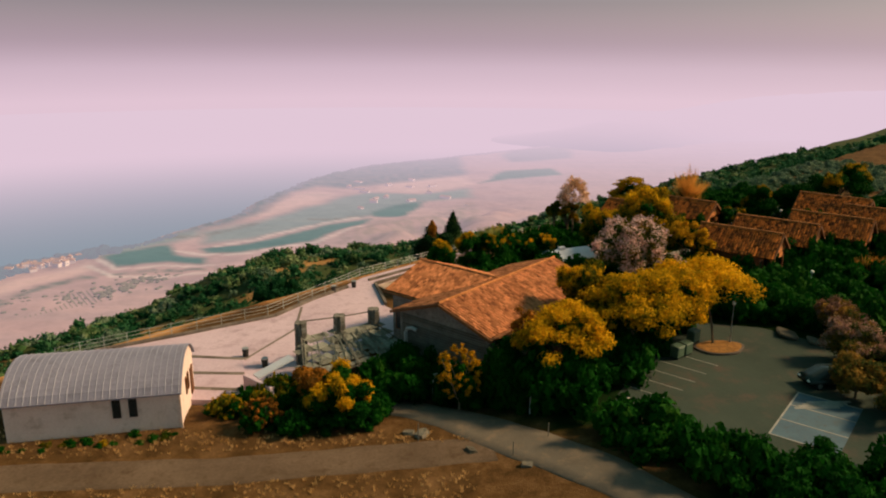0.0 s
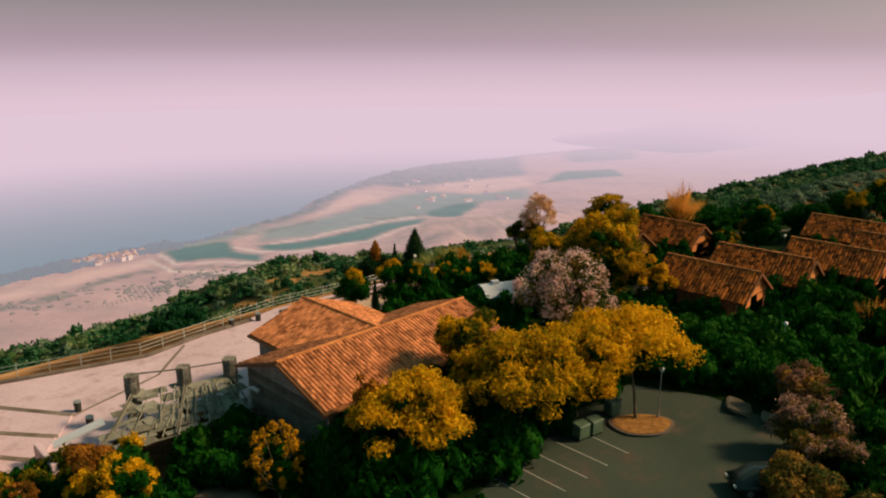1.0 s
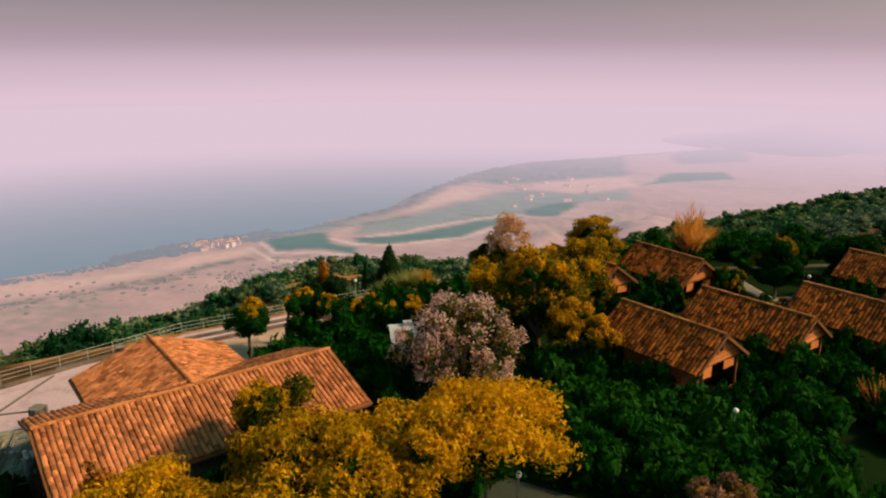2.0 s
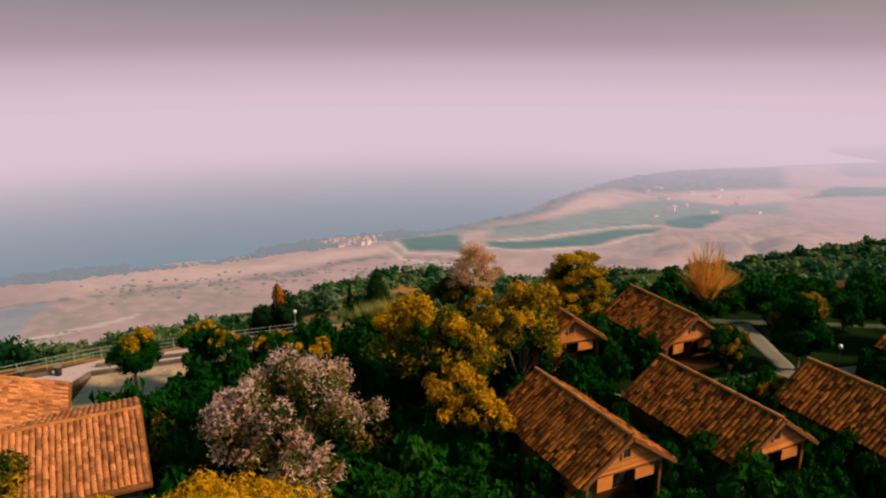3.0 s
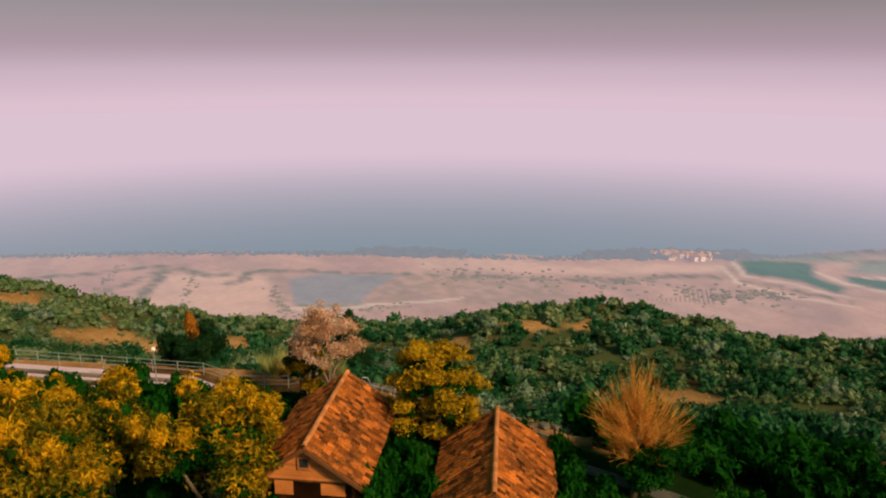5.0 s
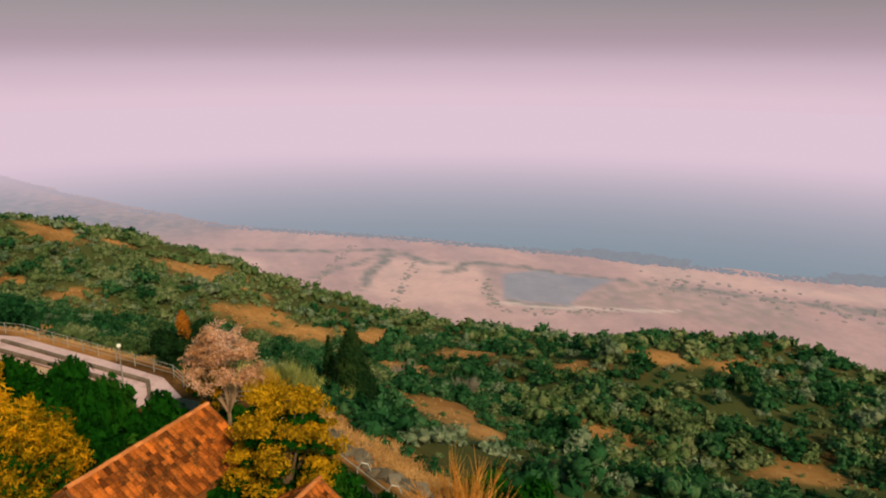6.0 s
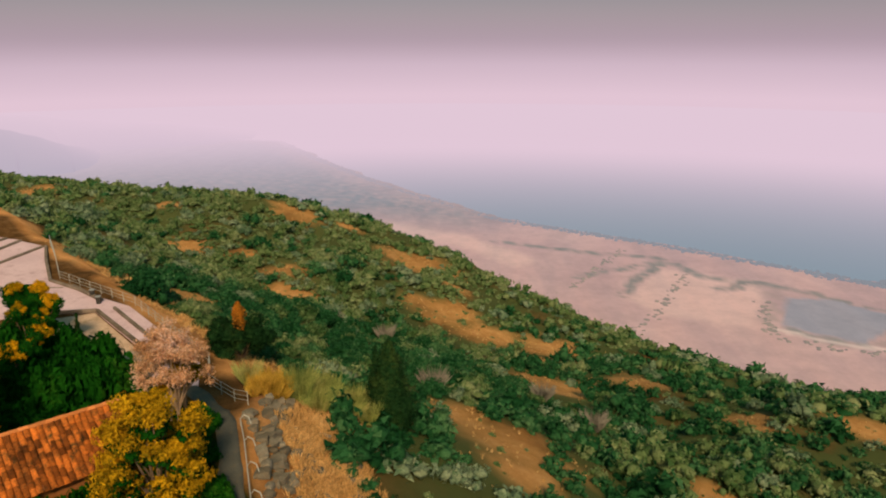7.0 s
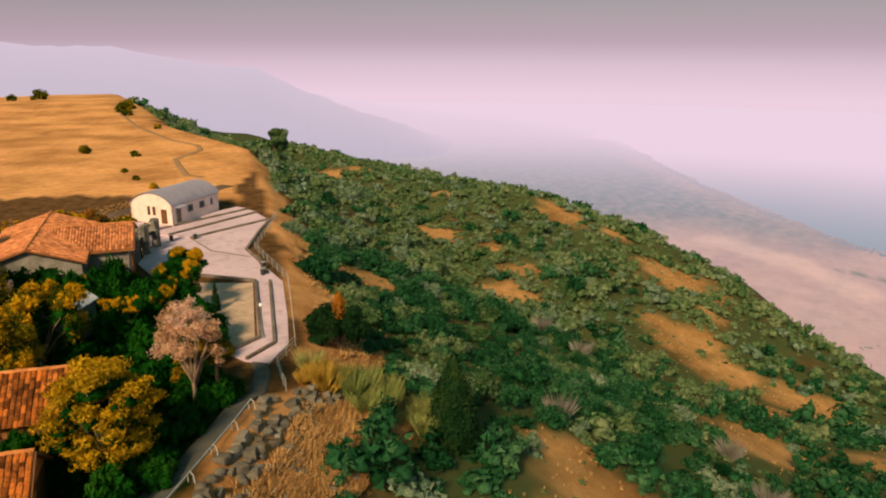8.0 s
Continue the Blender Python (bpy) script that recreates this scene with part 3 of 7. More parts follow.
def far_land_material():
    """Fields, woods and rough ground of the plain, blended where they meet; haze is painted in as emission."""
    m, t, b = nodes_of("far_fields_and_woods")
    pos = t.nodes.new("ShaderNodeNewGeometry").outputs["Position"]
    wide, fine = noise_node(t, 0.006, 6.0, pos, 0.65), noise_node(t, 0.035, 6.0, pos, 0.7)
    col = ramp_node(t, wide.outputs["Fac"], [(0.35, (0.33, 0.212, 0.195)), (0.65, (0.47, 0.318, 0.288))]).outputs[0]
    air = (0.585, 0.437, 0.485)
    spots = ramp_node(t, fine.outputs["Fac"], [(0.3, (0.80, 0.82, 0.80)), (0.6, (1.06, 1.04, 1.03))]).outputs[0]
    stretch = t.nodes.new("ShaderNodeMapping")
    stretch.inputs["Rotation"].default_value = (0, 0, radians(-42))
    stretch.inputs["Scale"].default_value = (0.0022, 0.017, 0.01)
    t.links.new(pos, stretch.inputs["Vector"])
    strips = noise_node(t, 1.0, 4.0, stretch.outputs[0], 0.6)
    band = ramp_node(t, strips.outputs["Fac"], [(0.35, (0.86, 0.89, 0.90)), (0.5, (1.0, 0.99, 0.98)), (0.65, (1.06, 1.01, 0.98))]).outputs[0]
    cover = {}
    for layer in ("cover_a", "cover_b"):
        att = t.nodes.new("ShaderNodeAttribute")
        att.attribute_name = layer
        sep = t.nodes.new("ShaderNodeSeparateColor")
        t.links.new(att.outputs["Color"], sep.inputs[0])
        cover[layer] = [*sep.outputs[:3], att.outputs["Alpha"]]
    # Each row: mask, base colour, colour of the painted haze over it.
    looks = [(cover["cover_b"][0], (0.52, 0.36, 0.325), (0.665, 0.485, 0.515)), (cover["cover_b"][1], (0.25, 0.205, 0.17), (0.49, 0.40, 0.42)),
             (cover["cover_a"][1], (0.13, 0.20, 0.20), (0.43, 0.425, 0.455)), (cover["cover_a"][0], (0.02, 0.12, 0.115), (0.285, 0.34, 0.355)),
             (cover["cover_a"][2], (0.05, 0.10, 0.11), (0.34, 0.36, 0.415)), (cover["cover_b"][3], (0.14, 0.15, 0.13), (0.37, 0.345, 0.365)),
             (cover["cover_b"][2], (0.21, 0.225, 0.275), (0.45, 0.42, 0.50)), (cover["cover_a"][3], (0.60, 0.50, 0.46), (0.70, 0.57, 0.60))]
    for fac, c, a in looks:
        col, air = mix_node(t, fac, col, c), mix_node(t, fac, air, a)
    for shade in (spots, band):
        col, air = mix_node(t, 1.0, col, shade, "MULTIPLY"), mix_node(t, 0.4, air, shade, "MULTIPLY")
    t.links.new(col, b.inputs["Base Color"])
    b.inputs["Roughness"].default_value, b.inputs["Specular IOR Level"].default_value = 0.95, 0.0
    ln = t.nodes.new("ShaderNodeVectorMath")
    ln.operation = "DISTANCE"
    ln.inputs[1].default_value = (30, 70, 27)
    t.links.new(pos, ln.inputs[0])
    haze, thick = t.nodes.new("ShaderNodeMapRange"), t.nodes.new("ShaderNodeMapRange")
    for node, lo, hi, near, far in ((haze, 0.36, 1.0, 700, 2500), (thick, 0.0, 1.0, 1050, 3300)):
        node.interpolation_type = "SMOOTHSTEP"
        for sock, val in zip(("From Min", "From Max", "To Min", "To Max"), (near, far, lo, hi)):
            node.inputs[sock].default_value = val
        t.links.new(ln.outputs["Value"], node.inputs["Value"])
    # Emission in the haze colour takes over with distance.
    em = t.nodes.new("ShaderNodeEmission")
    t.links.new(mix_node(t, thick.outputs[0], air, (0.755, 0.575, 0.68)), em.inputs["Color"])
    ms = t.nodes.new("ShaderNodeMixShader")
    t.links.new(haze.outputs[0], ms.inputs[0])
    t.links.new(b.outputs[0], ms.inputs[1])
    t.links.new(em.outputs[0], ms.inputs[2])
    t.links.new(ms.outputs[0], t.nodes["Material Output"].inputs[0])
    return m


def far_land():
    """The plain as one sheet, finer towards the hill; it dips below the sea at the shore."""
    angles, radii = np.radians(np.arange(42, 251, 0.36)), 330 * 1.0085 ** np.arange(286)
    rr, aa = np.meshgrid(radii, angles, indexing="ij")
    px, py = 30 + rr * np.cos(aa), 70 + rr * np.sin(aa)
    flat_pts = list(zip(px.ravel(), py.ravel()))
    wob = np.array([(noise.noise((x * 0.012, y * 0.012, 1)), noise.noise((x * 0.012, y * 0.012, 8)), noise.noise((x * 0.06, y * 0.06, 5))) for x, y in flat_pts]).reshape(*px.shape, 3)
    wx, wy = px + wob[..., 0] * 9 + wob[..., 2] * 3, py + wob[..., 1] * 9 - wob[..., 2] * 3
    # Tone and relief of far woods fade out with distance, standing in for haze.
    calm = np.clip((2300 - rr) / 900, 0.15, 1)
    masks = {}
    for name, outlines in FIELDS.items():
        total = np.zeros(px.shape)
        for line in outlines:
            if name in ("hedge", "track"):
                d = edge_distance(wx, wy, line, False)
                wide, soft = ((6.0, 6.0) if name == "hedge" else (2.5, 4.0))
                one = np.clip((wide + soft - d) / soft, 0, 1) * (np.clip(0.75 + wob[..., 2] * 1.6, 0, 1) if name == "hedge" else 0.8)
            else:
                soft = {"green": 14, "water": 5, "pale": 22}.get(name, 30) if line[0][1] > -500 else 220
                one = np.clip(0.5 - edge_distance(wx, wy, line, True) / soft, 0, 1)
                if name == "rough":
                    one = one * np.clip(0.5 + wob[..., 2] * 1.6, 0.1, 0.9)
                if name == "wood":
                    one = one * np.clip(0.85 + wob[..., 2] * 0.7 * calm, 0.3, 1)
            total = np.maximum(total, one)
        masks[name] = total
    shore = edge_distance(wx, wy, land_side, True)
    z = PLAIN_Z + 1.5 * wob[..., 0] + 1.5 * masks["rough"] * wob[..., 2] + 5.0 * masks["wood"] * (0.6 + wob[..., 2]) * calm - np.clip(shore + 6, 0, 60) * 0.3
    rolling = np.clip(0.5 - edge_distance(px, py, [(-330, 1020), (-190, 1230), (-120, 1330), (60, 1500), (420, 1500), (420, 800), (-150, 800)], True) / 160, 0, 1)
    z = z + 26 * rolling * np.abs(np.sin(px * 0.0125 + wob[..., 0] * 1.5)) * np.abs(np.cos(py * 0.0095 + wob[..., 1] * 1.5))
    n, k = len(radii), len(angles)
    ids = np.arange(n * k).reshape(n, k)
    faces = np.stack([ids[:-1, :-1], ids[1:, :-1], ids[1:, 1:], ids[:-1, 1:]], -1)
    keep = (shore[:-1, :-1] < 60) & (shore[1:, 1:] < 60)
    faces = faces[keep]
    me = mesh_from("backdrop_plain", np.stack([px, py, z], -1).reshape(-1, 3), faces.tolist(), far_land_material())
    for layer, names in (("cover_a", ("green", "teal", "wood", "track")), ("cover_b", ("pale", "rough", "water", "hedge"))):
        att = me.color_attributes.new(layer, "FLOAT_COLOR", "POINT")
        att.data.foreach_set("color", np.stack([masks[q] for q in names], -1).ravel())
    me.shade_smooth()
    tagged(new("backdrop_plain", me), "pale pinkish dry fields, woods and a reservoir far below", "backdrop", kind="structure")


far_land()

# ---- roofs with clay tiles ----


def tile_mesh(name, w, l, h, mat):
    """One barrel tile: across x, falling along y, arched along z."""
    vs, fs = [], []
    for y, k in ((0.0, 0.86), (l, 1.0)):
        for i in range(5):
            a = math.pi * i / 4
            vs.append((-math.cos(a) * w / 2 * k, y, math.sin(a) * h * k))
    for i in range(4):
        fs.append((i, 5 + i, 6 + i, i + 1))
    fs.append((5, 9, 8, 7, 6))
    return mesh_from(name, vs, fs, mat)


TILE_W, TILE_L, TILE_H, ROW = 0.30, 0.50, 0.11, 0.40
TILE = tile_mesh("tile", TILE_W, TILE_L, TILE_H, M["tile"])
TILE_OLD = tile_mesh("tile", TILE_W * 1.05, TILE_L * 1.1, TILE_H * 0.8, M["tile_old"])


def tile_slope(parent, side, x0, x1, run, rise, z_ridge, data, single, y_mid=0.0, turn=None, rough=0.02):
    """Tiles on one slope of a ridge along x. single(x, row) says which tiles are pieces of their own; the rest are joined."""
    turn = turn or Matrix()
    ang = math.atan2(rise, run)
    slope = math.hypot(run, rise) + 0.08
    ex = Vector((side * 1.0, 0, 0))
    ey = Vector((0, side * math.cos(ang), -math.sin(ang)))
    ez = ex.cross(ey)
    base = np.array([v.co for v in data.vertices])
    pf = [tuple(p.vertices) for p in data.polygons]
    vs, fs = [], []
    nrow = int(slope / ROW)
    ncol = int((x1 - x0) / TILE_W)
    for r in range(nrow):
        for c in range(ncol):
            x = x0 + (c + 0.5) * (x1 - x0) / ncol
            k = r * ROW + random.uniform(-0.03, 0.03)
            p = Vector((x + random.uniform(-0.015, 0.015), y_mid, z_ridge + 0.03)) + ey * k + ez * random.uniform(0, rough)
            m = Matrix.Translation(p) @ Matrix((ex, ey, ez)).transposed().to_4x4() @ Matrix.Rotation(random.uniform(-0.05, 0.05), 4, "Z") @ Matrix.Rotation(random.uniform(-0.05, 0.01), 4, "X")
            m = turn @ m
            if single(x, r):
                ob = new("tile", data)
                ob.parent = parent
                ob.matrix_local = m
            else:
                a = np.array(m)
                n = len(vs) * len(base)
                vs.append(base @ a[:3, :3].T + a[:3, 3])
                fs += [tuple(n + i for i in f) for f in pf]
    if vs:
        me2 = mesh_from("joined_tiles", np.concatenate(vs), fs, data.materials[0])
        ob = new("joined_tiles", me2)
        ob.parent = parent
        tagged(ob, kind="stuff")


def ridge_tiles(parent, x0, x1, z, turn=None, mat=None, y_mid=0.0):
    bm = bmesh.new()
    n = int((x1 - x0) / 0.4)
    for i in range(n):
        x = x0 + (i + 0.5) * (x1 - x0) / n
        m = (turn or Matrix()) @ pose(x, y_mid, z + random.uniform(-0.01, 0.015), 0, random.uniform(-2, 2), random.uniform(-2, 2))
        vs = [[bm.verts.new(m @ Vector((dx, math.cos(a) * 0.14 * k, math.sin(a) * 0.12 * k))) for a in np.linspace(-0.2, math.pi + 0.2, 6)] for dx, k in ((-0.24, 1.0), (0.24, 0.9))]
        for j in range(5):
            bm.faces.new((vs[0][j], vs[1][j], vs[1][j + 1], vs[0][j + 1]))
    return part("ridge_tiles", bm, mat or M["ridge"], parent)


def roof_deck(x0, x1, run, rise, z_ridge, thick=0.14, turn=None, y_mid=0.0):
    """Two sloping slabs that meet at the ridge."""
    bm = bmesh.new()
    pr = [(-run, z_ridge - rise), (0, z_ridge), (run, z_ridge - rise), (run, z_ridge - rise - thick), (0, z_ridge - thick), (-run, z_ridge - rise - thick)]
    ring = [[bm.verts.new((turn or Matrix()) @ Vector((x, y_mid + y, z))) for y, z in pr] for x in (x0, x1)]
    for i in range(6):
        bm.faces.new((ring[0][i], ring[0][(i + 1) % 6], ring[1][(i + 1) % 6], ring[1][i]))
    for rg in ring:
        bm.faces.new((rg[0], rg[1], rg[4], rg[5]))
        bm.faces.new((rg[1], rg[2], rg[3], rg[4]))
    bmesh.ops.recalc_face_normals(bm, faces=bm.faces[:])
    return bm


def gabled_walls(x0, x1, half, z0, z_eave, rise, run, turn=None, y_mid=0.0):
    """A closed body with pointed ends under a gabled roof."""
    bm = bmesh.new()
    top = z_eave + rise * half / run
    pr = [(-half, z0), (half, z0), (half, z_eave), (0, top), (-half, z_eave)]
    ring = [[bm.verts.new((turn or Matrix()) @ Vector((x, y_mid + y, z))) for y, z in pr] for x in (x0, x1)]
    for i in range(5):
        bm.faces.new((ring[0][i], ring[0][(i + 1) % 5], ring[1][(i + 1) % 5], ring[1][i]))
    for rg in ring:
        bm.faces.new(rg)
    bmesh.ops.recalc_face_normals(bm, faces=bm.faces[:])
    return bm


def window(parent, m, w, h, frame_mat, slats=0, name="window"):
    """A framed pane proud of its wall; m's y points out of the wall."""
    bm = bmesh.new()
    for sx in (-1, 1):
        box(bm, 0.07, 0.1, h, m @ pose(sx * (w / 2 - 0.035), 0, 0))
    for z in (0, h - 0.07):
        box(bm, w - 0.14, 0.1, 0.07, m @ pose(0, 0, z))
    f = part(name, bm, frame_mat, parent)
    part("pane", boxed(w - 0.14, 0.03, h - 0.14, m @ pose(0, 0.0, 0.07)), M["glass"], f)
    for i in range(slats):
        part("slat", boxed(w - 0.14, 0.05, 0.05, m @ pose(0, 0.05, 0.1 + (h - 0.2) * i / slats, -30)), frame_mat, f)
    return f


# ---- the hangar ----


def hangar():
    L, W, H, RISE = 11.0, 6.9, 2.85, 1.75
    ob = empty("hangar", pose(-29.0, 42.7, 1.95, 0, 0, 12.1), "low cream hangar with a curved grey sheet roof", "hangar")
    arc = [(-0.22 + (W + 0.44) * i / 20, H - 0.1 + RISE * (1 - (2 * i / 20 - 1) ** 2) ** 0.8) for i in range(21)]
    wall = [(0, -0.9), (W, -0.9)] + [(W, H)] + [(min(max(y, 0), W), z - 0.12) for y, z in arc[-2:0:-1]] + [(0, H)]
    bm = bmesh.new()
    ring = [[bm.verts.new((x, y, z)) for y, z in wall] for x in (0, L)]
    n = len(wall)
    for i in range(n):
        bm.faces.new((ring[0][i], ring[0][(i + 1) % n], ring[1][(i + 1) % n], ring[1][i]))
    for rg in ring:
        bm.faces.new(rg)
    bmesh.ops.recalc_face_normals(bm, faces=bm.faces[:])
    part("wall", bm, M["render_pink"], ob, "cream painted plaster wall with stains")
    bm = bmesh.new()
    ring = [[bm.verts.new((x, y, z + dz)) for y, z in arc] for x, dz in ((-0.15, 0), (L + 0.2, 0), (L + 0.2, -0.08), (-0.15, -0.08))]
    for k in range(4):
        a, b = ring[k], ring[(k + 1) % 4]
        for i in range(20):
            bm.faces.new((a[i], b[i], b[i + 1], a[i + 1]))
    for i in (0, 20):
        bm.faces.new([r[i] for r in ring])
    bmesh.ops.recalc_face_normals(bm, faces=bm.faces[:])
    part("roof", bm, M["sheet"], ob, "curved corrugated grey sheet roof")
    seam = tubed([(0, y, z + 0.012) for y, z in arc], 0.022, None, 4)
    first = part("roof_seam", seam, M["seam"], ob)
    for i in range(26):
        o = first if i == 0 else new("roof_seam", first.data)
        o.parent = ob
        o.matrix_local = pose(0.02 + i * (L / 25), 0, 0)
    part("eave_board", boxed(L + 0.3, 0.06, 0.16, pose(L / 2, -0.06, H - 0.22)), M["render_pink"], ob)
    part("corner_pipe", tubed([(L + 0.06, -0.06, -0.2), (L + 0.06, -0.06, H)], 0.05), M["render_pink"], ob)
    for x in (6.95, 8.0):
        window(ob, pose(x, -0.05, 1.25, 0, 0, 180), 0.52, 1.3, M["dark"], 9, "louvre_window")
    for y in (3.0, 3.9):
        window(ob, pose(L + 0.05, y, 1.2, 0, 0, -90), 0.4, 1.25, M["timber"])
    part("door", boxed(0.1, 0.95, 2.05, pose(L + 0.05, 5.6, 0.1)), M["timber"], ob, "brown timber door")
    part("door", boxed(1.0, 0.1, 2.1, pose(9.6, W + 0.05, 0.1)), M["grey_timber"], ob, "grey door under a small canopy")
    part("canopy", boxed(1.8, 1.0, 0.1, pose(9.7, W + 0.5, 2.45, -12)), M["seam"], ob)
    for x in (6.9, 4.2):
        window(ob, pose(x, W + 0.05, 1.1), 1.25, 1.1, M["grey_metal"])
    window(ob, pose(1.8, W + 0.05, 1.1), 0.5, 1.1, M["grey_metal"])
    return ob


hangar()

# ---- the tiled house ----


def house():
    g = 1.2
    ob = empty("house", pose(-0.71, 54.46, 0, 0, 0, 50.9), "stone house with orange clay tile gable roofs", "house")
    zr, run, rise, L = 7.8, 5.2, 1.75, 17.4
    wing = pose(8.5, 0, 0, 0, 0, 90)
    part("wall", gabled_walls(0.45, L - 0.4, 4.6, g - 0.5, zr - rise - 0.02, rise, run), M["stone"], ob, "dark basalt stone wall")
    part("wall", gabled_walls(0.3, 8.7, 4.6, g - 0.5, zr - rise - 0.02, rise, run, wing), M["stone"], ob, "dark basalt stone wall")
    part("roof", roof_deck(-0.1, L + 0.1, run, rise, zr), M["timber"], ob)
    part("roof", roof_deck(0.0, 9.4, run, rise, zr - 0.02, 0.14, wing), M["timber"], ob)
    tile_slope(ob, -1, 0, L, run, rise, zr, TILE, lambda x, r: x < 6.0)
    tile_slope(ob, 1, 0, L, run, rise, zr, TILE, lambda x, r: False)
    tile_slope(ob, 1, 0.2, 9.3, run, rise, zr - 0.02, TILE, lambda x, r: False, 0, wing)
    tile_slope(ob, -1, 0.2, 9.3, run, rise, zr - 0.02, TILE, lambda x, r: False, 0, wing)
    ridge_tiles(ob, 0, L, zr + 0.08)
    ridge_tiles(ob, 0.1, 9.4, zr + 0.06, wing)
    for i in range(14):
        part("slat", boxed(0.06, 8.6 - i * 0.0, 0.13, pose(0.38, 0, 3.2 + i * 0.2)), M["grey_timber"], ob)
    for sgn in (-1, 1):
        part("verge_board", boxed(0.08, math.hypot(run, rise), 0.24, pose(-0.12, sgn * run / 2, zr - rise / 2 - 0.2, sgn * -math.degrees(math.atan2(rise, run)))), M["timber"], ob)
    part("flue", tubed([(-0.2, 3.4, 2.0), (-0.2, 3.4, 4.6), (-0.2, 3.2, 5.0), (-0.2, 2.7, 5.15), (-0.1, 2.3, 5.0)], 0.16, None, 8), M["white_metal"], ob, "white bent metal flue pipe")
    for x in (3.0, 7.0, 11.0, 14.5):
        window(ob, pose(x, -4.65, 2.7, 0, 0, 180), 1.3, 1.3, M["timber"])
    for y in (2.2, 5.6):
        window(ob, pose(3.85, y + 2.0, 2.5, 0, 0, 90), 1.4, 1.9, M["timber"])
        window(ob, pose(13.15, y + 2.0, 2.5, 0, 0, -90), 1.4, 1.9, M["timber"])
    part("door", boxed(1.1, 0.1, 2.1, pose(8.5, 8.75, g)), M["timber"], ob)
    for x in (12.9, 10.6):
        part("porch_post", boxed(0.16, 0.16, 4.4, pose(x, 9.0, g)), M["timber"], ob)
    return ob


house()

# ---- ruined pergola beside the house ----


def pergola():
    ob = empty("pergola", pose(0, 0, 0), "collapsing grey timber pergola on stone pillars", "pergola")
    back = [(-12.4, 57.4), (-9.4, 59.2), (-6.6, 60.9)]
    front = [(-10.6, 49.6), (-7.0, 52.6), (-3.2, 56.2)]
    for i, (x, y) in enumerate(back):
        pillar = part("stone_pillar", boxed(0.7, 0.66, 3.94, pose(x, y, 1.1, 0, 0, 30)), M["stone"], ob, "square pillar of dark stone blocks")
        for k in range(9):
            for a, b in ((-0.22, -0.2), (0.22, -0.2), (-0.22, 0.2), (0.22, 0.2)):
                part("stone", boxed(0.44 + random.uniform(-0.05, 0.05), 0.4, 0.43, pose(x + a, y + b, 1.1 + k * 0.44, 0, 0, 30 + random.uniform(-4, 4)), 0.03), M["stone"], pillar)
    for x, y in front:
        part("post", tubed([(x, y, 1.2), (x + 0.05, y, 3.3)], 0.09), M["grey_timber"], ob)
    for a, b, z in ((back[0], back[2], 4.9), (front[0], front[2], 3.3), (back[0], front[0], 3.6), (back[1], front[1], 3.6), (back[2], front[2], 3.6)):
        za = z + (0.2 if a in back else 0)
        part("beam", tubed([(a[0], a[1], za), ((a[0] + b[0]) / 2, (a[1] + b[1]) / 2, z - 0.05), (b[0], b[1], z - 0.1)], 0.065, 0.05), M["grey_timber"], ob)
    for i in range(46):
        u = random.uniform(0.02, 0.98)
        a = Vector((*back[0], 3.75)).lerp(Vector((*back[2], 3.75)), u)
        b = Vector((*front[0], 3.4)).lerp(Vector((*front[2], 3.4)), min(max(u + random.gauss(0, 0.05), 0), 1))
        p, q = random.uniform(0, 0.35), random.uniform(0.6, 1.05)
        lo = random.uniform(-0.25, 0.12)
        part("slat", tubed([a.lerp(b, p) + Vector((0, 0, lo)), a.lerp(b, q) + Vector((0, 0, lo * 0.4 + 0.06))], random.uniform(0.03, 0.06), None, 4), M["mat"], ob)
    for i in range(64):
        u, w = (i % 16 + random.random()) / 16, (i // 16 + random.random()) / 4
        a = Vector((*back[0], 3.7)).lerp(Vector((*back[2], 3.7)), u).lerp(Vector((*front[0], 3.35)).lerp(Vector((*front[2], 3.35)), u), w)
        part("reed_mat", boxed(random.uniform(0.7, 1.9), random.uniform(0.5, 1.2), 0.03, Matrix.Translation(a + Vector((0, 0, random.uniform(-0.1, 0.0)))) @ pose(0, 0, 0, random.uniform(-3, 3), random.uniform(-3, 3), 45 + random.uniform(-12, 12))), M["mat"], ob)
    return ob


pergola()
slab = link_bm("fallen_panel", boxed(3.2, 0.9, 0.12, pose(-13.6, 52.6, 3.1, 0, -14, 40)), M["white_sheet"])
tagged(slab, "white sheet panel lying aslant on the pergola", "panel")
trough = link_bm("kerb_wall", boxed(3.4, 0.4, 1.9, pose(-14.2, 50.0, 1.3, 0, 0, -40), 0.04), M["paving"])
tagged(trough, "low pale concrete wall end beside the pergola", "wall")

# ---- terrace with kerbs and low walls ----
TERRACE = [(-15.0, 49.0), (-18.6, 50.6), (-29.8, 49.9), (-34.2, 51.6), (-31, 59.5), (-24.5, 63.6), (-17, 68.8), (-14, 74.2), (-10, 81.6), (-2, 89.6), (3, 94.3), (6.9, 95.7),
           (7.6, 93.6), (7.3, 91.2), (3.4, 91), (-8.2, 79), (-6.6, 72), (-3.5, 68), (-6, 62), (-12, 57)]
tagged(link_bm("pavement", prismed(TERRACE, 0.9, 1.30), M["paving"]), "wide pale pinkish concrete terrace with stains", "pavement", kind="structure")
tagged(link_bm("pavement", prismed([(-8.0, 79), (3.4, 90.6), (7.2, 90.8), (9.5, 85), (4, 77), (-3, 71)], 0.9, 1.26), M["sand"]), "sandy planting bed beside the terrace", "bed", kind="structure")


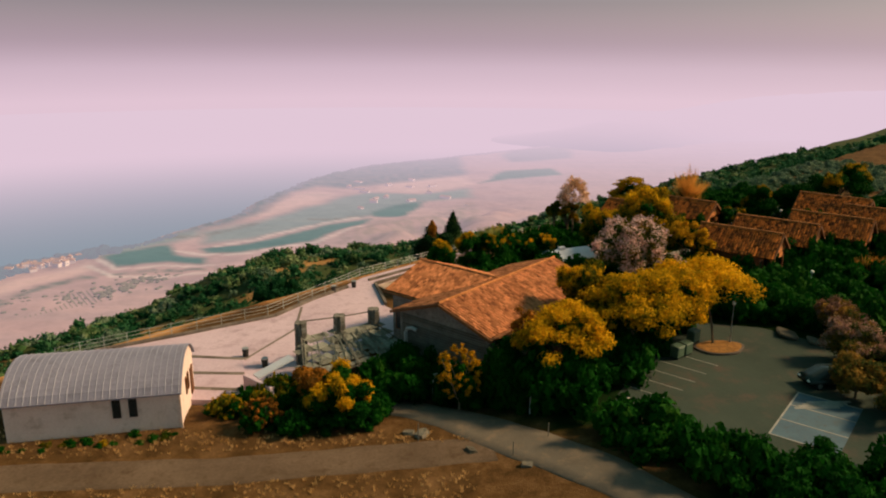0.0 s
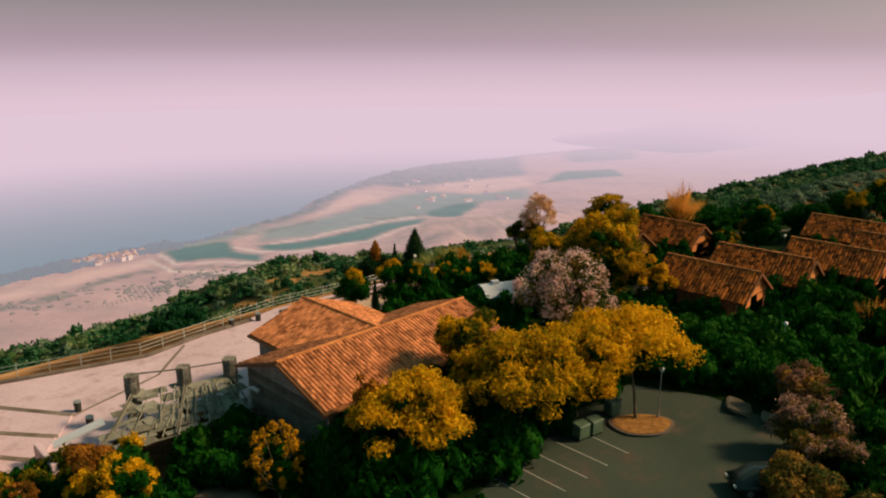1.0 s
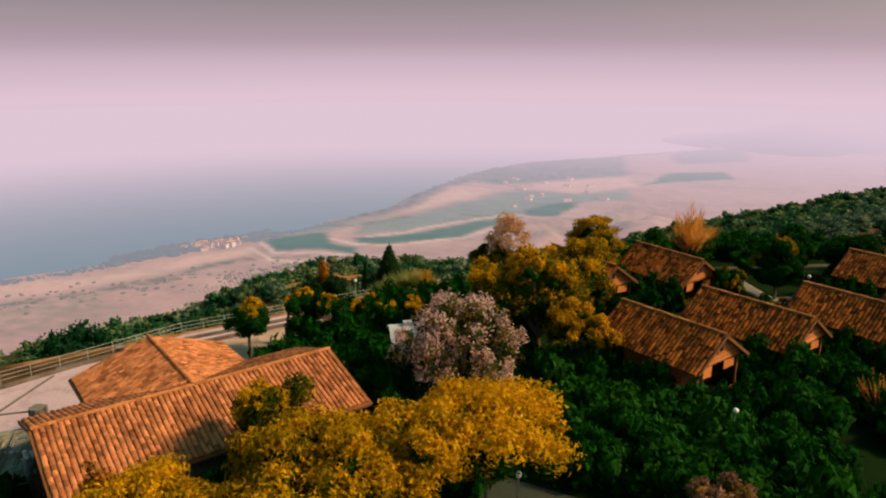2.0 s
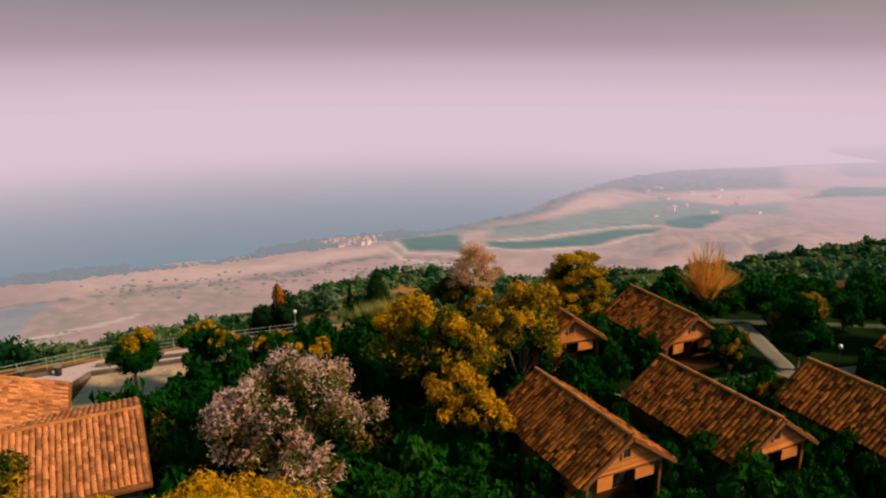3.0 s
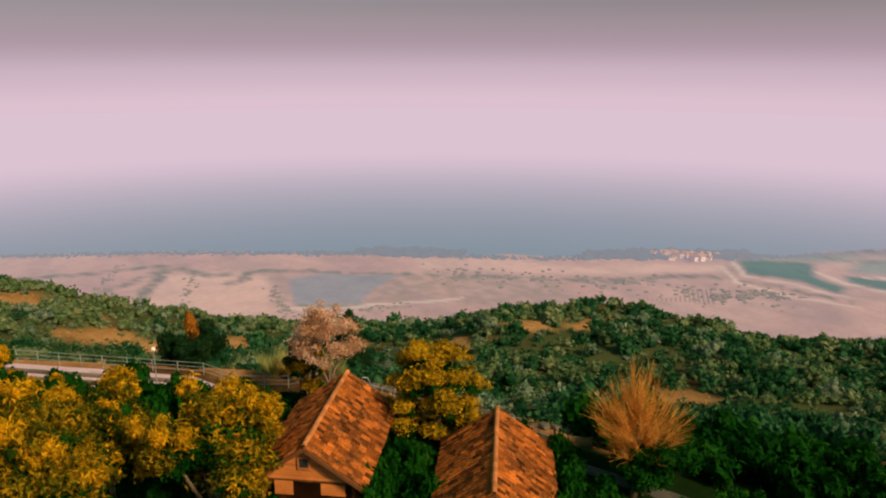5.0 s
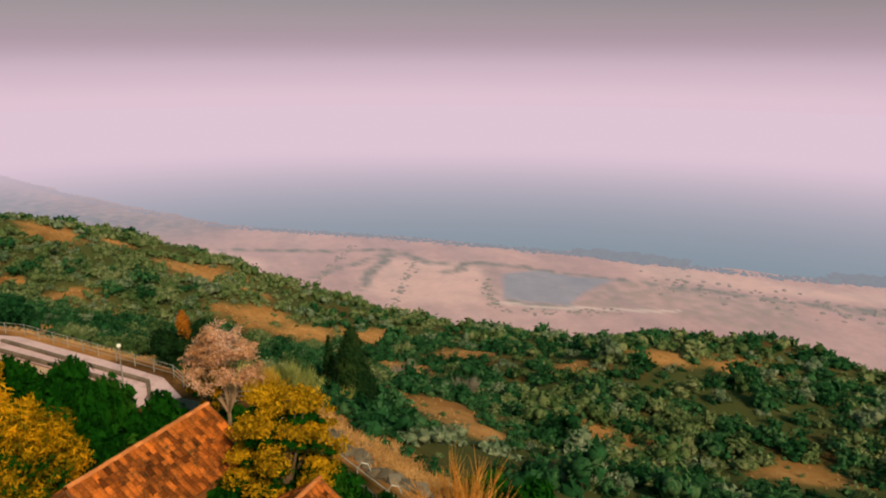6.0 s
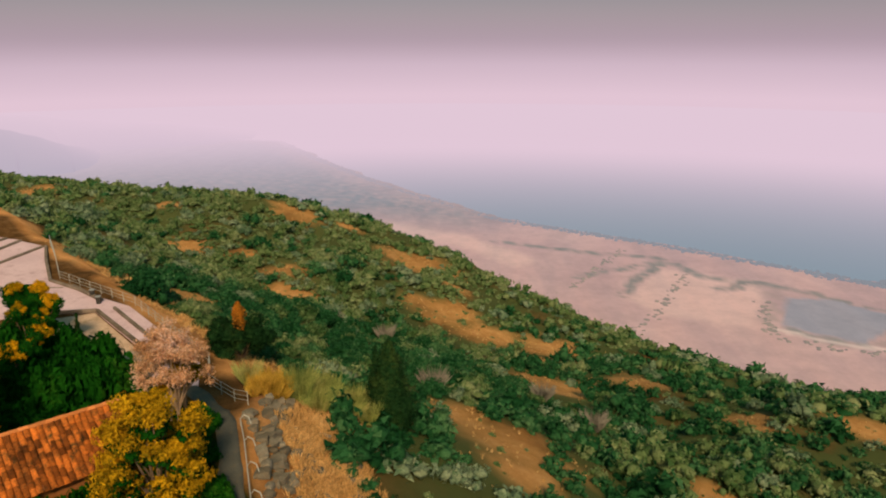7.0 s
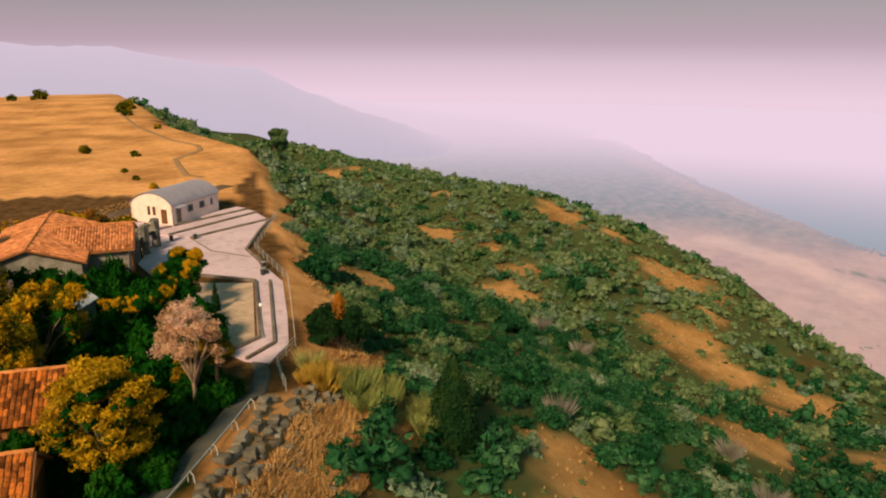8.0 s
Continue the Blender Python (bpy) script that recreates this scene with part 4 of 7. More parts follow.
def low_wall(points, w, h, z, mat, name, label):
    ob = empty(name, pose(points[0][0], points[0][1], z), label, "wall")
    for (x0, y0), (x1, y1) in zip(points, points[1:]):
        d = math.hypot(x1 - x0, y1 - y0)
        n = max(1, int(d / 1.2)) if h > 0.2 else 1
        for i in range(n):
            k = (i + 0.5) / n
            m = pose(x0 + (x1 - x0) * k - points[0][0], y0 + (y1 - y0) * k - points[0][1], 0, 0, 0, math.degrees(math.atan2(y1 - y0, x1 - x0)))
            part("kerb_stone", boxed(d / n - 0.015, w, h + random.uniform(-0.01, 0.01), m, 0.02), mat, ob)
    return ob


STEPS = [[(-15.8, 49.4), (-33.6, 50.0)], [(-15.8, 51.2), (-33.6, 52.3)], [(-16.6, 54.5), (-33.2, 54.6)], [(-17.5, 57.8), (-31.1, 59.0)]]
for i, (up, down) in enumerate(zip(STEPS, STEPS[1:])):
    top = 1.84 - 0.18 * i
    tagged(link_bm("pavement", prismed([up[0], down[0], down[1], up[1]], 1.0, top), M["paving"]), "pale pinkish concrete step of the terrace", "pavement", kind="structure")
    low_wall(down, 0.5, 0.24, top - 0.22, M["kerb"], "low_step", "long low dark stone edge of a terrace step")
low_wall([(-17.6, 57.9), (-14.6, 65.2), (-15.2, 71.4)], 0.26, 0.05, 1.28, M["kerb"], "drain_channel", "dark drain channel in the terrace")
low_wall([(-6.5, 72.2), (-8.3, 79.1), (3.3, 91.2), (7.2, 91.2)], 0.3, 0.35, 1.25, M["kerb"], "low_wall", "low dark kerb wall round the planting bed")
low_wall([(-9.2, 80.4), (3.6, 93.2), (7.4, 93.6)], 0.3, 0.3, 1.25, M["kerb"], "low_wall", "low dark kerb wall along the walkway")
low_wall([(-31.2, 59.4), (-24.7, 63.5), (-17.3, 68.6), (-14.2, 74.1)], 0.35, 0.35, 1.2, M["kerb"], "low_wall", "low dark kerb wall along the terrace edge")
low_wall([(-15.6, 72.2), (-11.3, 77.9)], 0.4, 0.3, 1.28, M["kerb"], "planter_wall", "raised dark planter wall on the terrace")
for i, (x, y) in enumerate(((-12.6, 76.2), (-10.6, 78.0), (-17.6, 58.7), (-15.4, 56.6))):
    ob = empty("litter_bin", pose(x, y, 1.28), "small dark litter bin on the terrace", "bin", "terrace bins")
    part("body", tubed([(0, 0, 0), (0, 0, 0.75)], 0.24, 0.28, 10), M["black"], ob)
    part("rim", tubed([(0, 0, 0.75), (0, 0, 0.82)], 0.3, 0.3, 10), M["grey_metal"], ob)

# ---- rail fence along the rim ----


def fence(points, label, rails=(0.35, 0.7, 1.05), gap=2.1):
    ob = empty("fence", pose(0, 0, 0), label, "fence")
    prev = None
    for (x0, y0), (x1, y1) in zip(points, points[1:]):
        n = max(1, round(math.hypot(x1 - x0, y1 - y0) / gap))
        for i in range(n + (1 if (x1, y1) == points[-1] else 0)):
            x, y = x0 + (x1 - x0) * i / n, y0 + (y1 - y0) * i / n
            z = max(land(x, y), 0.2)
            part("post", tubed([(x, y, z - 0.3), (x, y, z + 1.08)], 0.03, None, 6), M["white_metal"], ob)
            if prev:
                for h in rails:
                    part("rail", tubed([(prev[0], prev[1], prev[2] + h), (x, y, z + h)], 0.02, None, 5), M["white_metal"], ob)
            prev = (x, y, z)
    return ob


fence([(-34, 58.2), (-26, 63.9), (-18.2, 69.2), (-14.7, 74.8), (-10.4, 82), (-3.4, 88.9), (3.0, 95.1), (6.9, 96.6), (10.6, 101.0)], "white tubular steel rail fence along the terrace edge")


def hoop_rail():
    ob = empty("handrail", pose(0, 0, 0), "white steel handrail with bent hoops beside the stones", "handrail")
    pts = [(15.6, 102.3), (18.3, 103.5), (21.0, 104.6), (23.7, 105.7), (26.4, 106.8), (29.2, 107.9)]
    for (x0, y0), (x1, y1) in zip(pts, pts[1:]):
        z0, z1 = land(x0, y0) + 0.5, land(x1, y1) + 0.5
        part("rail", tubed([(x0, y0, z0), (x1, y1, z1)], 0.035), M["white_metal"], ob)
        part("hoop", tubed([(x0, y0, z0 - 0.9), (x0, y0, z0), (x0 + 0.02, y0 + 0.25, z0 + 0.3), (x0 + 0.1, y0 + 0.6, z0 + 0.2), (x0 + 0.15, y0 + 0.75, z0 - 0.25)], 0.035), M["white_metal"], ob)
    return ob


hoop_rail()

# ---- roads, parking, paths ----


def ribbon(name, points, width, mat, label, category, lift=0.06, kind="structure"):
    """A strip that lies on the ground along points."""
    bm = bmesh.new()
    fine = []
    for (x0, y0), (x1, y1) in zip(points, points[1:]):
        n = max(1, int(math.hypot(x1 - x0, y1 - y0) / 1.0))
        fine += [(x0 + (x1 - x0) * i / n, y0 + (y1 - y0) * i / n) for i in range(n)]
    fine.append(points[-1])
    rows = []
    for i, (x, y) in enumerate(fine):
        a, b = fine[max(i - 2, 0)], fine[min(i + 2, len(fine) - 1)]
        d = Vector((b[0] - a[0], b[1] - a[1])).normalized()
        w = width / 2 + 0.12 * noise.noise((x * 0.5, y * 0.5, 7))
        row = []
        for k in (-1.08, -1, -0.5, 0, 0.5, 1, 1.08):
            px, py = x - d.y * w * k, y + d.x * w * k
            row.append(bm.verts.new((px, py, land(px, py) + (lift if abs(k) <= 1 else -0.15))))
        rows.append(row)
    for a, b in zip(rows, rows[1:]):
        for k in range(6):
            bm.faces.new((a[k], b[k], b[k + 1], a[k + 1]))
    bmesh.ops.recalc_face_normals(bm, faces=bm.faces[:])
    for f in bm.faces:
        if f.normal.z < 0:
            f.normal_flip()
    return tagged(link_bm(name, bm, mat, None, True), label, category, kind=kind)


ribbon("road", [(-6.5, 51.2), (-3.4, 49.2), (0.5, 46.8), (5.5, 42.5), (10, 38.2), (15, 32), (20, 24), (24, 14)], 3.6, M["road"], "narrow worn grey asphalt lane", "road")
ribbon("dirt_track", [(-45, 36), (-27, 38.6), (-14, 39.6), (-5, 41.2), (3, 42.6)], 3.0, M["dirt"], "dusty brown dirt track joining the lane", "track", 0.05)
PARK = [(13.2, 50), (10.8, 45.4), (13, 42.2), (18, 40.2), (23, 39), (31, 39.5), (33.5, 45), (31.5, 52), (33, 58), (28.5, 62.2), (23, 63.6), (19.5, 60), (16.5, 55)]
tagged(link_bm("parking_lot", prismed(PARK, 2.5, 2.97), M["asphalt"]), "dark worn asphalt parking lot", "parking", kind="structure")


def flat(name, x, y, sx, sy, turn, z, mat, label, kind="structure"):
    return tagged(link_bm(name, boxed(sx, sy, 0.012, pose(x, y, z, 0, 0, turn)), mat), label, "marking", kind=kind)


flat("bay_line", 20.6, 54.7, 2.7, 0.07, -42, 2.972, M["line"], "faded white parking bay line")
for k in range(4):
    flat("bay_line", 18.7 - 1.35 * k, 53.5 - 1.45 * k, 3.8, 0.07, -40, 2.972, M["line"], "faded white parking bay line")
flat("blue_bay", 25.2, 44.9, 7.6, 4.2, 52, 2.972, M["blue"], "faded blue disabled parking bay")
for dx in (-3.8, -1.2, 1.4, 3.8):
    flat("bay_line", 25.2 + dx * 0.616, 44.9 + dx * 0.788, 0.12, 4.2, 52, 2.986, M["line"], "faded white parking bay line")
flat("bay_line", 25.2 - 0.788 * 2.1, 44.9 + 0.616 * 2.1, 7.6, 0.12, 52, 2.987, M["line"], "faded white parking bay line")
for i in range(4):
    flat("hatch_stripe", 26.1 + i * 0.42, 46.8 + i * 0.3, 0.25, 3.2, 92, 2.99, M["line"], "faded white hatch stripe")
isl = [(23.0 + 2.15 * math.cos(a) * (1 + 0.10 * math.sin(3 * a)), 57.3 + 1.45 * math.sin(a) + 0.25 * math.cos(a)) for a in np.linspace(0, math.tau, 22)[:-1]]
tagged(link_bm("traffic_island", prismed(isl, 2.8, 3.14), M["kerb"]), "round kerbed planting island in the parking lot", "island", kind="structure")
tagged(link_bm("island_soil", prismed([(23 + (x - 23) * 0.9, 57.3 + (y - 57.3) * 0.9) for x, y in isl], 2.8, 3.18), M["litter"]), "dry leaf-strewn soil on the island", "soil", kind="structure")
GARDEN_PATHS = [[(27.6, 86.6), (29.9, 88.4), (31.9, 90.0), (36.5, 93.9), (42.8, 99.6)], [(43.0, 100.4), (39.0, 109.2)], [(31, 107), (38.5, 109.6), (46, 112.5), (58, 116.5)]]
# Dark grey instead of pale concrete: shade on this path put into its colour.
ribbon("path", [(24.2, 104.3)] + GARDEN_PATHS[2], 0.9, M["grey_path"], "garden path coloured dark as if in shade", "path")
ribbon("path", GARDEN_PATHS[1], 1.6, M["path"], "pale concrete garden path", "path", 0.064)
ribbon("path", GARDEN_PATHS[0] + [(46.5, 101.5), (50, 104)], 1.5, M["path"], "pale concrete garden path", "path", 0.068)
ribbon("path", [(6.4, 94.0), (8.6, 96.6), (12, 99.4), (15.4, 101.2), (18.8, 102.7), (23.8, 104.7), (29, 106.8)], 1.3, M["grey_path"], "grey concrete path beside the stones", "path", 0.09)
ribbon("path", [(46, 96), (52, 97.5), (60, 96)], 1.2, M["path"], "pale concrete garden path", "path")
ribbon("footpath", [(-48.5, 26), (-48, 21.4), (-55, 11), (-61.2, 2.3), (-74, -4), (-79.5, -11.3), (-83.2, -26.5), (-100.5, -63.2), (-130, -112)], 1.3, M["trodden"], "trodden dirt footpath through the golden field", "path", 0.08)
for x, y in ((18.8, 55.4), (19.7, 56.1), (21.2, 58.8)):
    ob = empty("waste_bin", pose(x, y, 2.98, 0, 0, 40), "large dark green wheeled waste bin by the hedge", "bin", "waste bins")
    part("body", boxed(0.95, 0.75, 0.85, pose(0, 0, 0.12), 0.04), M["bin"], ob)
    part("lid", boxed(1.0, 0.8, 0.11, pose(0, 0, 0.98, 4), 0.04), M["bin"], ob)
    for sx in (-0.36, 0.36):
        for sy in (-0.28, 0.28):
            part("wheel", tubed([(sx - 0.03, sy, 0.09), (sx + 0.03, sy, 0.09)], 0.09, None, 10), M["black"], ob)

# ---- lamps ----


def street_lamp(x, y, z, h, label, r=0.17, pole="grey_metal"):
    ob = empty("street_lamp", pose(x, y, z), label, "lamp", "garden lamps")
    part("base", tubed([(0, 0, -0.2), (0, 0, 0.35)], 0.11, 0.08, 8), M["grey_metal"], ob)
    part("pole", tubed([(0, 0, 0.3), (0, 0, h - 2 * r)], 0.05, 0.035, 8), M[pole], ob)
    bm = bmesh.new()
    bmesh.ops.create_uvsphere(bm, u_segments=14, v_segments=10, radius=r, matrix=pose(0, 0, h - r))
    part("globe", bm, M["globe"], ob, "milky white lamp globe", True)
    part("cap", tubed([(0, 0, h - 2 * r - 0.06), (0, 0, h - 2 * r + 0.05)], 0.09, 0.12, 8), M["grey_metal"], ob)
    return ob


street_lamp(3.21, 91.39, 1.2, 3.45, "slim garden lamp with a white globe by the fence")
street_lamp(24.2, 58.36, 3.1, 3.75, "slim lamp with a white globe on the parking island")
street_lamp(46.2, 99.5, 2.9, 3.1, "slim dark garden lamp with a white globe on the lawn", pole="black")
street_lamp(35.6, 68.4, 2.9, 3.7, "slim lamp with a white globe among dark shrubs")

# ---- small white-roofed building among the trees ----


def annex():
    ob = empty("annex", pose(13.5, 78.5, 2.95, 0, 0, 25), "small building with a white vaulted sheet roof among trees", "building")
    part("wall", boxed(4.4, 3.0, 3.5, pose(0, 0, -1.3)), M["stone"], ob)
    bm = bmesh.new()
    arc = [(-1.7 + 3.4 * i / 8, 2.15 + 0.75 * math.sin(math.pi * i / 8)) for i in range(9)]
    ring = [[bm.verts.new((x, y, z + dz)) for y, z in arc] for x, dz in ((-2.5, 0), (2.5, 0), (2.5, -0.07), (-2.5, -0.07))]
    for k in range(4):
        a, b = ring[k], ring[(k + 1) % 4]
        for i in range(8):
            bm.faces.new((a[i], b[i], b[i + 1], a[i + 1]))
    bmesh.ops.recalc_face_normals(bm, faces=bm.faces[:])
    part("roof", bm, M["white_sheet"], ob, "white vaulted sheet roof")
    for x in (-1.4, 0.0, 1.4):
        window(ob, pose(x, -1.52, 0.9, 0, 0, 180), 0.6, 0.9, M["grey_metal"])
    part("vent", boxed(0.7, 0.5, 0.4, pose(-1.0, 0, 2.8)), M["white_sheet"], ob)
    return ob


annex()

# ---- holiday cabins ----


def cabin(near, far, z_ridge, label, singles):
    """A timber cabin whose ridge runs from near to far."""
    d = Vector((far[0] - near[0], far[1] - near[1], 0))
    L = d.length
    g = land(*near)
    ob = empty("cabin", pose(near[0], near[1], 0, 0, 0, math.degrees(math.atan2(d.y, d.x))), label, "cabin", "holiday cabins")
    run, rise = 2.95, 2.05
    ze = z_ridge - rise
    part("wall", gabled_walls(2.3, L - 0.35, 2.55, g - 0.4, ze + 0.1, rise, run), M["timber"], ob, "brown timber wall")
    part("gable_wall", gabled_walls(0.3, 0.44, 2.5, ze - 0.05, ze + 0.1, rise, run), M["timber"], ob)
    for y in (-2.35, 2.35):
        part("porch_post", boxed(0.16, 0.16, ze - g + 0.1, pose(0.38, y, g)), M["timber"], ob)
    part("porch_rail", boxed(0.08, 2.2, 0.1, pose(0.38, -1.25, g + 0.95)), M["timber"], ob)
    part("shutter", boxed(0.06, 1.25, 0.62, pose(0.34, -1.3, ze - 0.75)), M["gable"], ob, "orange timber board below the gable")
    part("roof", roof_deck(-0.1, L + 0.1, run, rise, z_ridge), M["timber"], ob)
    tile_slope(ob, 1, 0, L, run, rise, z_ridge, TILE_OLD, (lambda x, r: True) if singles > 0 else (lambda x, r: False), rough=0.06)
    tile_slope(ob, -1, 0, L, run, rise, z_ridge, TILE_OLD, (lambda x, r: True) if singles < 0 else (lambda x, r: False), rough=0.06)
    ridge_tiles(ob, 0, L, z_ridge + 0.08)
    for end, out in ((0.26, -1), (L - 0.32, 1)):
        for i in range(13):
            z = ze + 0.1 + i * 0.15
            half = 2.5 * (1 - (i * 0.15) / (rise * 0.9))
            if half > 0.1:
                part("board", boxed(0.05, 2 * half, 0.135, pose(end, 0, z)), M["gable"], ob)
    for sgn in (-1, 1):
        part("verge_board", boxed(0.07, math.hypot(run, rise), 0.2, pose(-0.12, sgn * run / 2, z_ridge - rise / 2 - 0.17, sgn * -math.degrees(math.atan2(rise, run)))), M["timber"], ob)
    window(ob, pose(0.2, 0.1, ze + 0.75, 0, 0, 90), 0.62, 0.65, M["ridge"])
    window(ob, pose(2.25, -1.3, g + 0.9, 0, 0, 90), 1.2, 1.0, M["timber"])
    part("door", boxed(0.08, 0.9, 2.0, pose(2.26, 0.9, g)), M["timber"], ob)
    part("awning", boxed(0.06, 0.95, 0.8, pose(0.34, 1.25, ze - 0.85)), M["gable"], ob)
    for y in (2.58, -2.58):
        for x in (2.4, L - 2.4):
            window(ob, pose(x, y, g + 0.9, 0, 0, 0 if y > 0 else 180), 1.1, 1.0, M["timber"])
    part("porch_deck", boxed(2.4, 5.0, 0.22, pose(1.0, 0, g)), M["timber"], ob)
    return ob


TXT = "brown timber cabin with a weathered clay tile roof"
cabin((28.25, 91.85), (21.9, 97.9), 7.75, "orange timber holiday cabin with a sunlit tile roof", -1)
cabin((36.3, 97.25), (30.2, 102.7), 7.3, TXT + " by the lawn", -1)
cabin((42.5, 81.3), (35.2, 87.0), 8.0, TXT + " by a path", 1)
cabin((35.7, 75.5), (28.85, 81.0), 8.35, TXT + " among shrubs", 1)
cabin((51.0, 85.4), (43.8, 91.2), 7.7, TXT + " in the shade", 1)
cabin((57.5, 97.5), (50.5, 103.5), 7.7, TXT + " beyond the lawn", 1)
cabin((58.5, 88.0), (51.8, 94.0), 7.9, TXT + " beyond trees", 1)

# ---- plants ----
ICO_V, ICO_F = None, None


def ico():
    bm = bmesh.new()
    bmesh.ops.create_icosphere(bm, subdivisions=1, radius=1.0)
    v = np.array([tuple(x.co) for x in bm.verts])
    f = np.array([[x.index for x in fc.verts] for fc in bm.faces])
    bm.free()
    return v, f


ICO_V, ICO_F = ico()


def leaf_cloud(rng, lobes, n, size, core=0.7, up=0.25, spread=0.22, long=1.0, corners=3, ruffle=0.5):
    """Small leaf sprays over a cluster of round boughs; returns points and faces. lobes: rows of x, y, z, radius, flatness."""
    lobes = np.array(lobes, float)
    w = lobes[:, 3] ** 2
    pick = rng.choice(len(lobes), n, p=w / w.sum())
    d = rng.normal(size=(n, 3))
    d[:, 2] += up
    d /= np.linalg.norm(d, axis=1)[:, None]
    r = lobes[pick, 3] * (1 - spread + spread * 1.5 * rng.random(n))
    c = lobes[pick, :3] + d * r[:, None] * np.stack([np.ones(n), np.ones(n), lobes[pick, 4]], 1)
    nrm = d + rng.normal(size=(n, 3)) * ruffle
    nrm /= np.linalg.norm(nrm, axis=1)[:, None]
    t = np.cross(nrm, rng.normal(size=(n, 3)))
    t /= np.linalg.norm(t, axis=1)[:, None]
    b = np.cross(nrm, t)
    s = size * rng.uniform(0.55, 1.35, n)[:, None]
    if corners == 4:
        v = np.stack([c - t * s * long, c + b * s * 0.55, c + t * s * long, c - b * s * 0.55 + nrm * s * 0.25], 1).reshape(-1, 3)
    else:
        v = np.stack([c - t * s * long - b * s * 0.5, c + t * s * long + nrm * s * 0.2, c - t * s * 0.4 + b * s * 0.8], 1).reshape(-1, 3)
    f = np.arange(corners * n).reshape(n, corners)
    faces = f.tolist()
    vs = [v]
    k = len(v)
    if core:
        for x, y, z, rad, fl in lobes:
            jit = 1 + 0.22 * rng.normal(size=(len(ICO_V), 1)).clip(-1.5, 1.5)
            vs.append(ICO_V * jit * rad * core * np.array([1, 1, fl]) + (x, y, z))
            faces += (ICO_F + k).tolist()
            k += len(ICO_V)
    return np.concatenate(vs), faces


def crown_lobes(rng, r, z0, z1, n, shape="round", puff=1.0):
    """Boughs of a crown of radius r between z0 and z1."""
    out = []
    for i in range(n):
        k = (i + rng.random()) / n
        a = i * 2.4 + rng.uniform(-0.5, 0.5)
        if shape == "cone":
            z, rad = z0 + (z1 - z0) * k, r * (1.02 - k) ** 0.75
            lr = max(rad * 0.72, 0.12)
            out.append((math.cos(a) * (rad - lr) * 0.7, math.sin(a) * (rad - lr) * 0.7, z, lr, 1.7))
        elif shape == "umbrella":
            rad = r * math.sqrt(k) * 0.85
            z = z1 - (z1 - z0) * (0.2 + 0.6 * (rad / r) ** 2 + rng.uniform(-0.15, 0.26))
            out.append((math.cos(a) * rad, math.sin(a) * rad, z, r * rng.uniform(0.10, 0.25), 0.6))
        elif shape == "tiers":
            h = rng.uniform(-0.85, 0.95)
            rad = r * math.sqrt(max(1 - h * h, 0.05)) * rng.uniform(0.5, 1.0)
            out.append((math.cos(a) * rad, math.sin(a) * rad, (z0 + z1) / 2 + h * (z1 - z0) / 2 * 0.92, r * rng.uniform(0.13, 0.25), 0.46))
        elif shape == "puffs":
            h = rng.uniform(-0.7, 0.95)
            rad = r * math.sqrt(max(1 - h * h, 0.04)) * rng.uniform(0.55, 1.0)
            out.append((math.cos(a) * rad, math.sin(a) * rad, (z0 + z1) / 2 + h * (z1 - z0) / 2 * 0.9, r * rng.uniform(0.10, 0.2) * puff, 0.85))
        elif shape == "clumps":
            if i % 7 == 0:
                h, b = rng.uniform(-0.5, 0.9), rng.uniform(0, math.tau)
                q = r * math.sqrt(max(1 - h * h, 0.05)) * rng.uniform(0.45, 0.75)
                mid = (math.cos(b) * q, math.sin(b) * q, (z0 + z1) / 2 + h * (z1 - z0) / 2 * 0.72)
            d = rng.normal(size=3) * r * 0.2
            out.append((mid[0] + d[0], mid[1] + d[1], mid[2] + d[2] * 0.9, r * rng.uniform(0.12, 0.24) * puff, 0.85))
        else:
            h = rng.uniform(-0.8, 0.85)
            rad = r * math.sqrt(max(1 - h * h, 0.05)) * rng.uniform(0.3, 0.85)
            out.append((math.cos(a) * rad, math.sin(a) * rad, (z0 + z1) / 2 + h * (z1 - z0) / 2 * 0.8, r * rng.uniform(0.17, 0.36), 0.8))
    return out


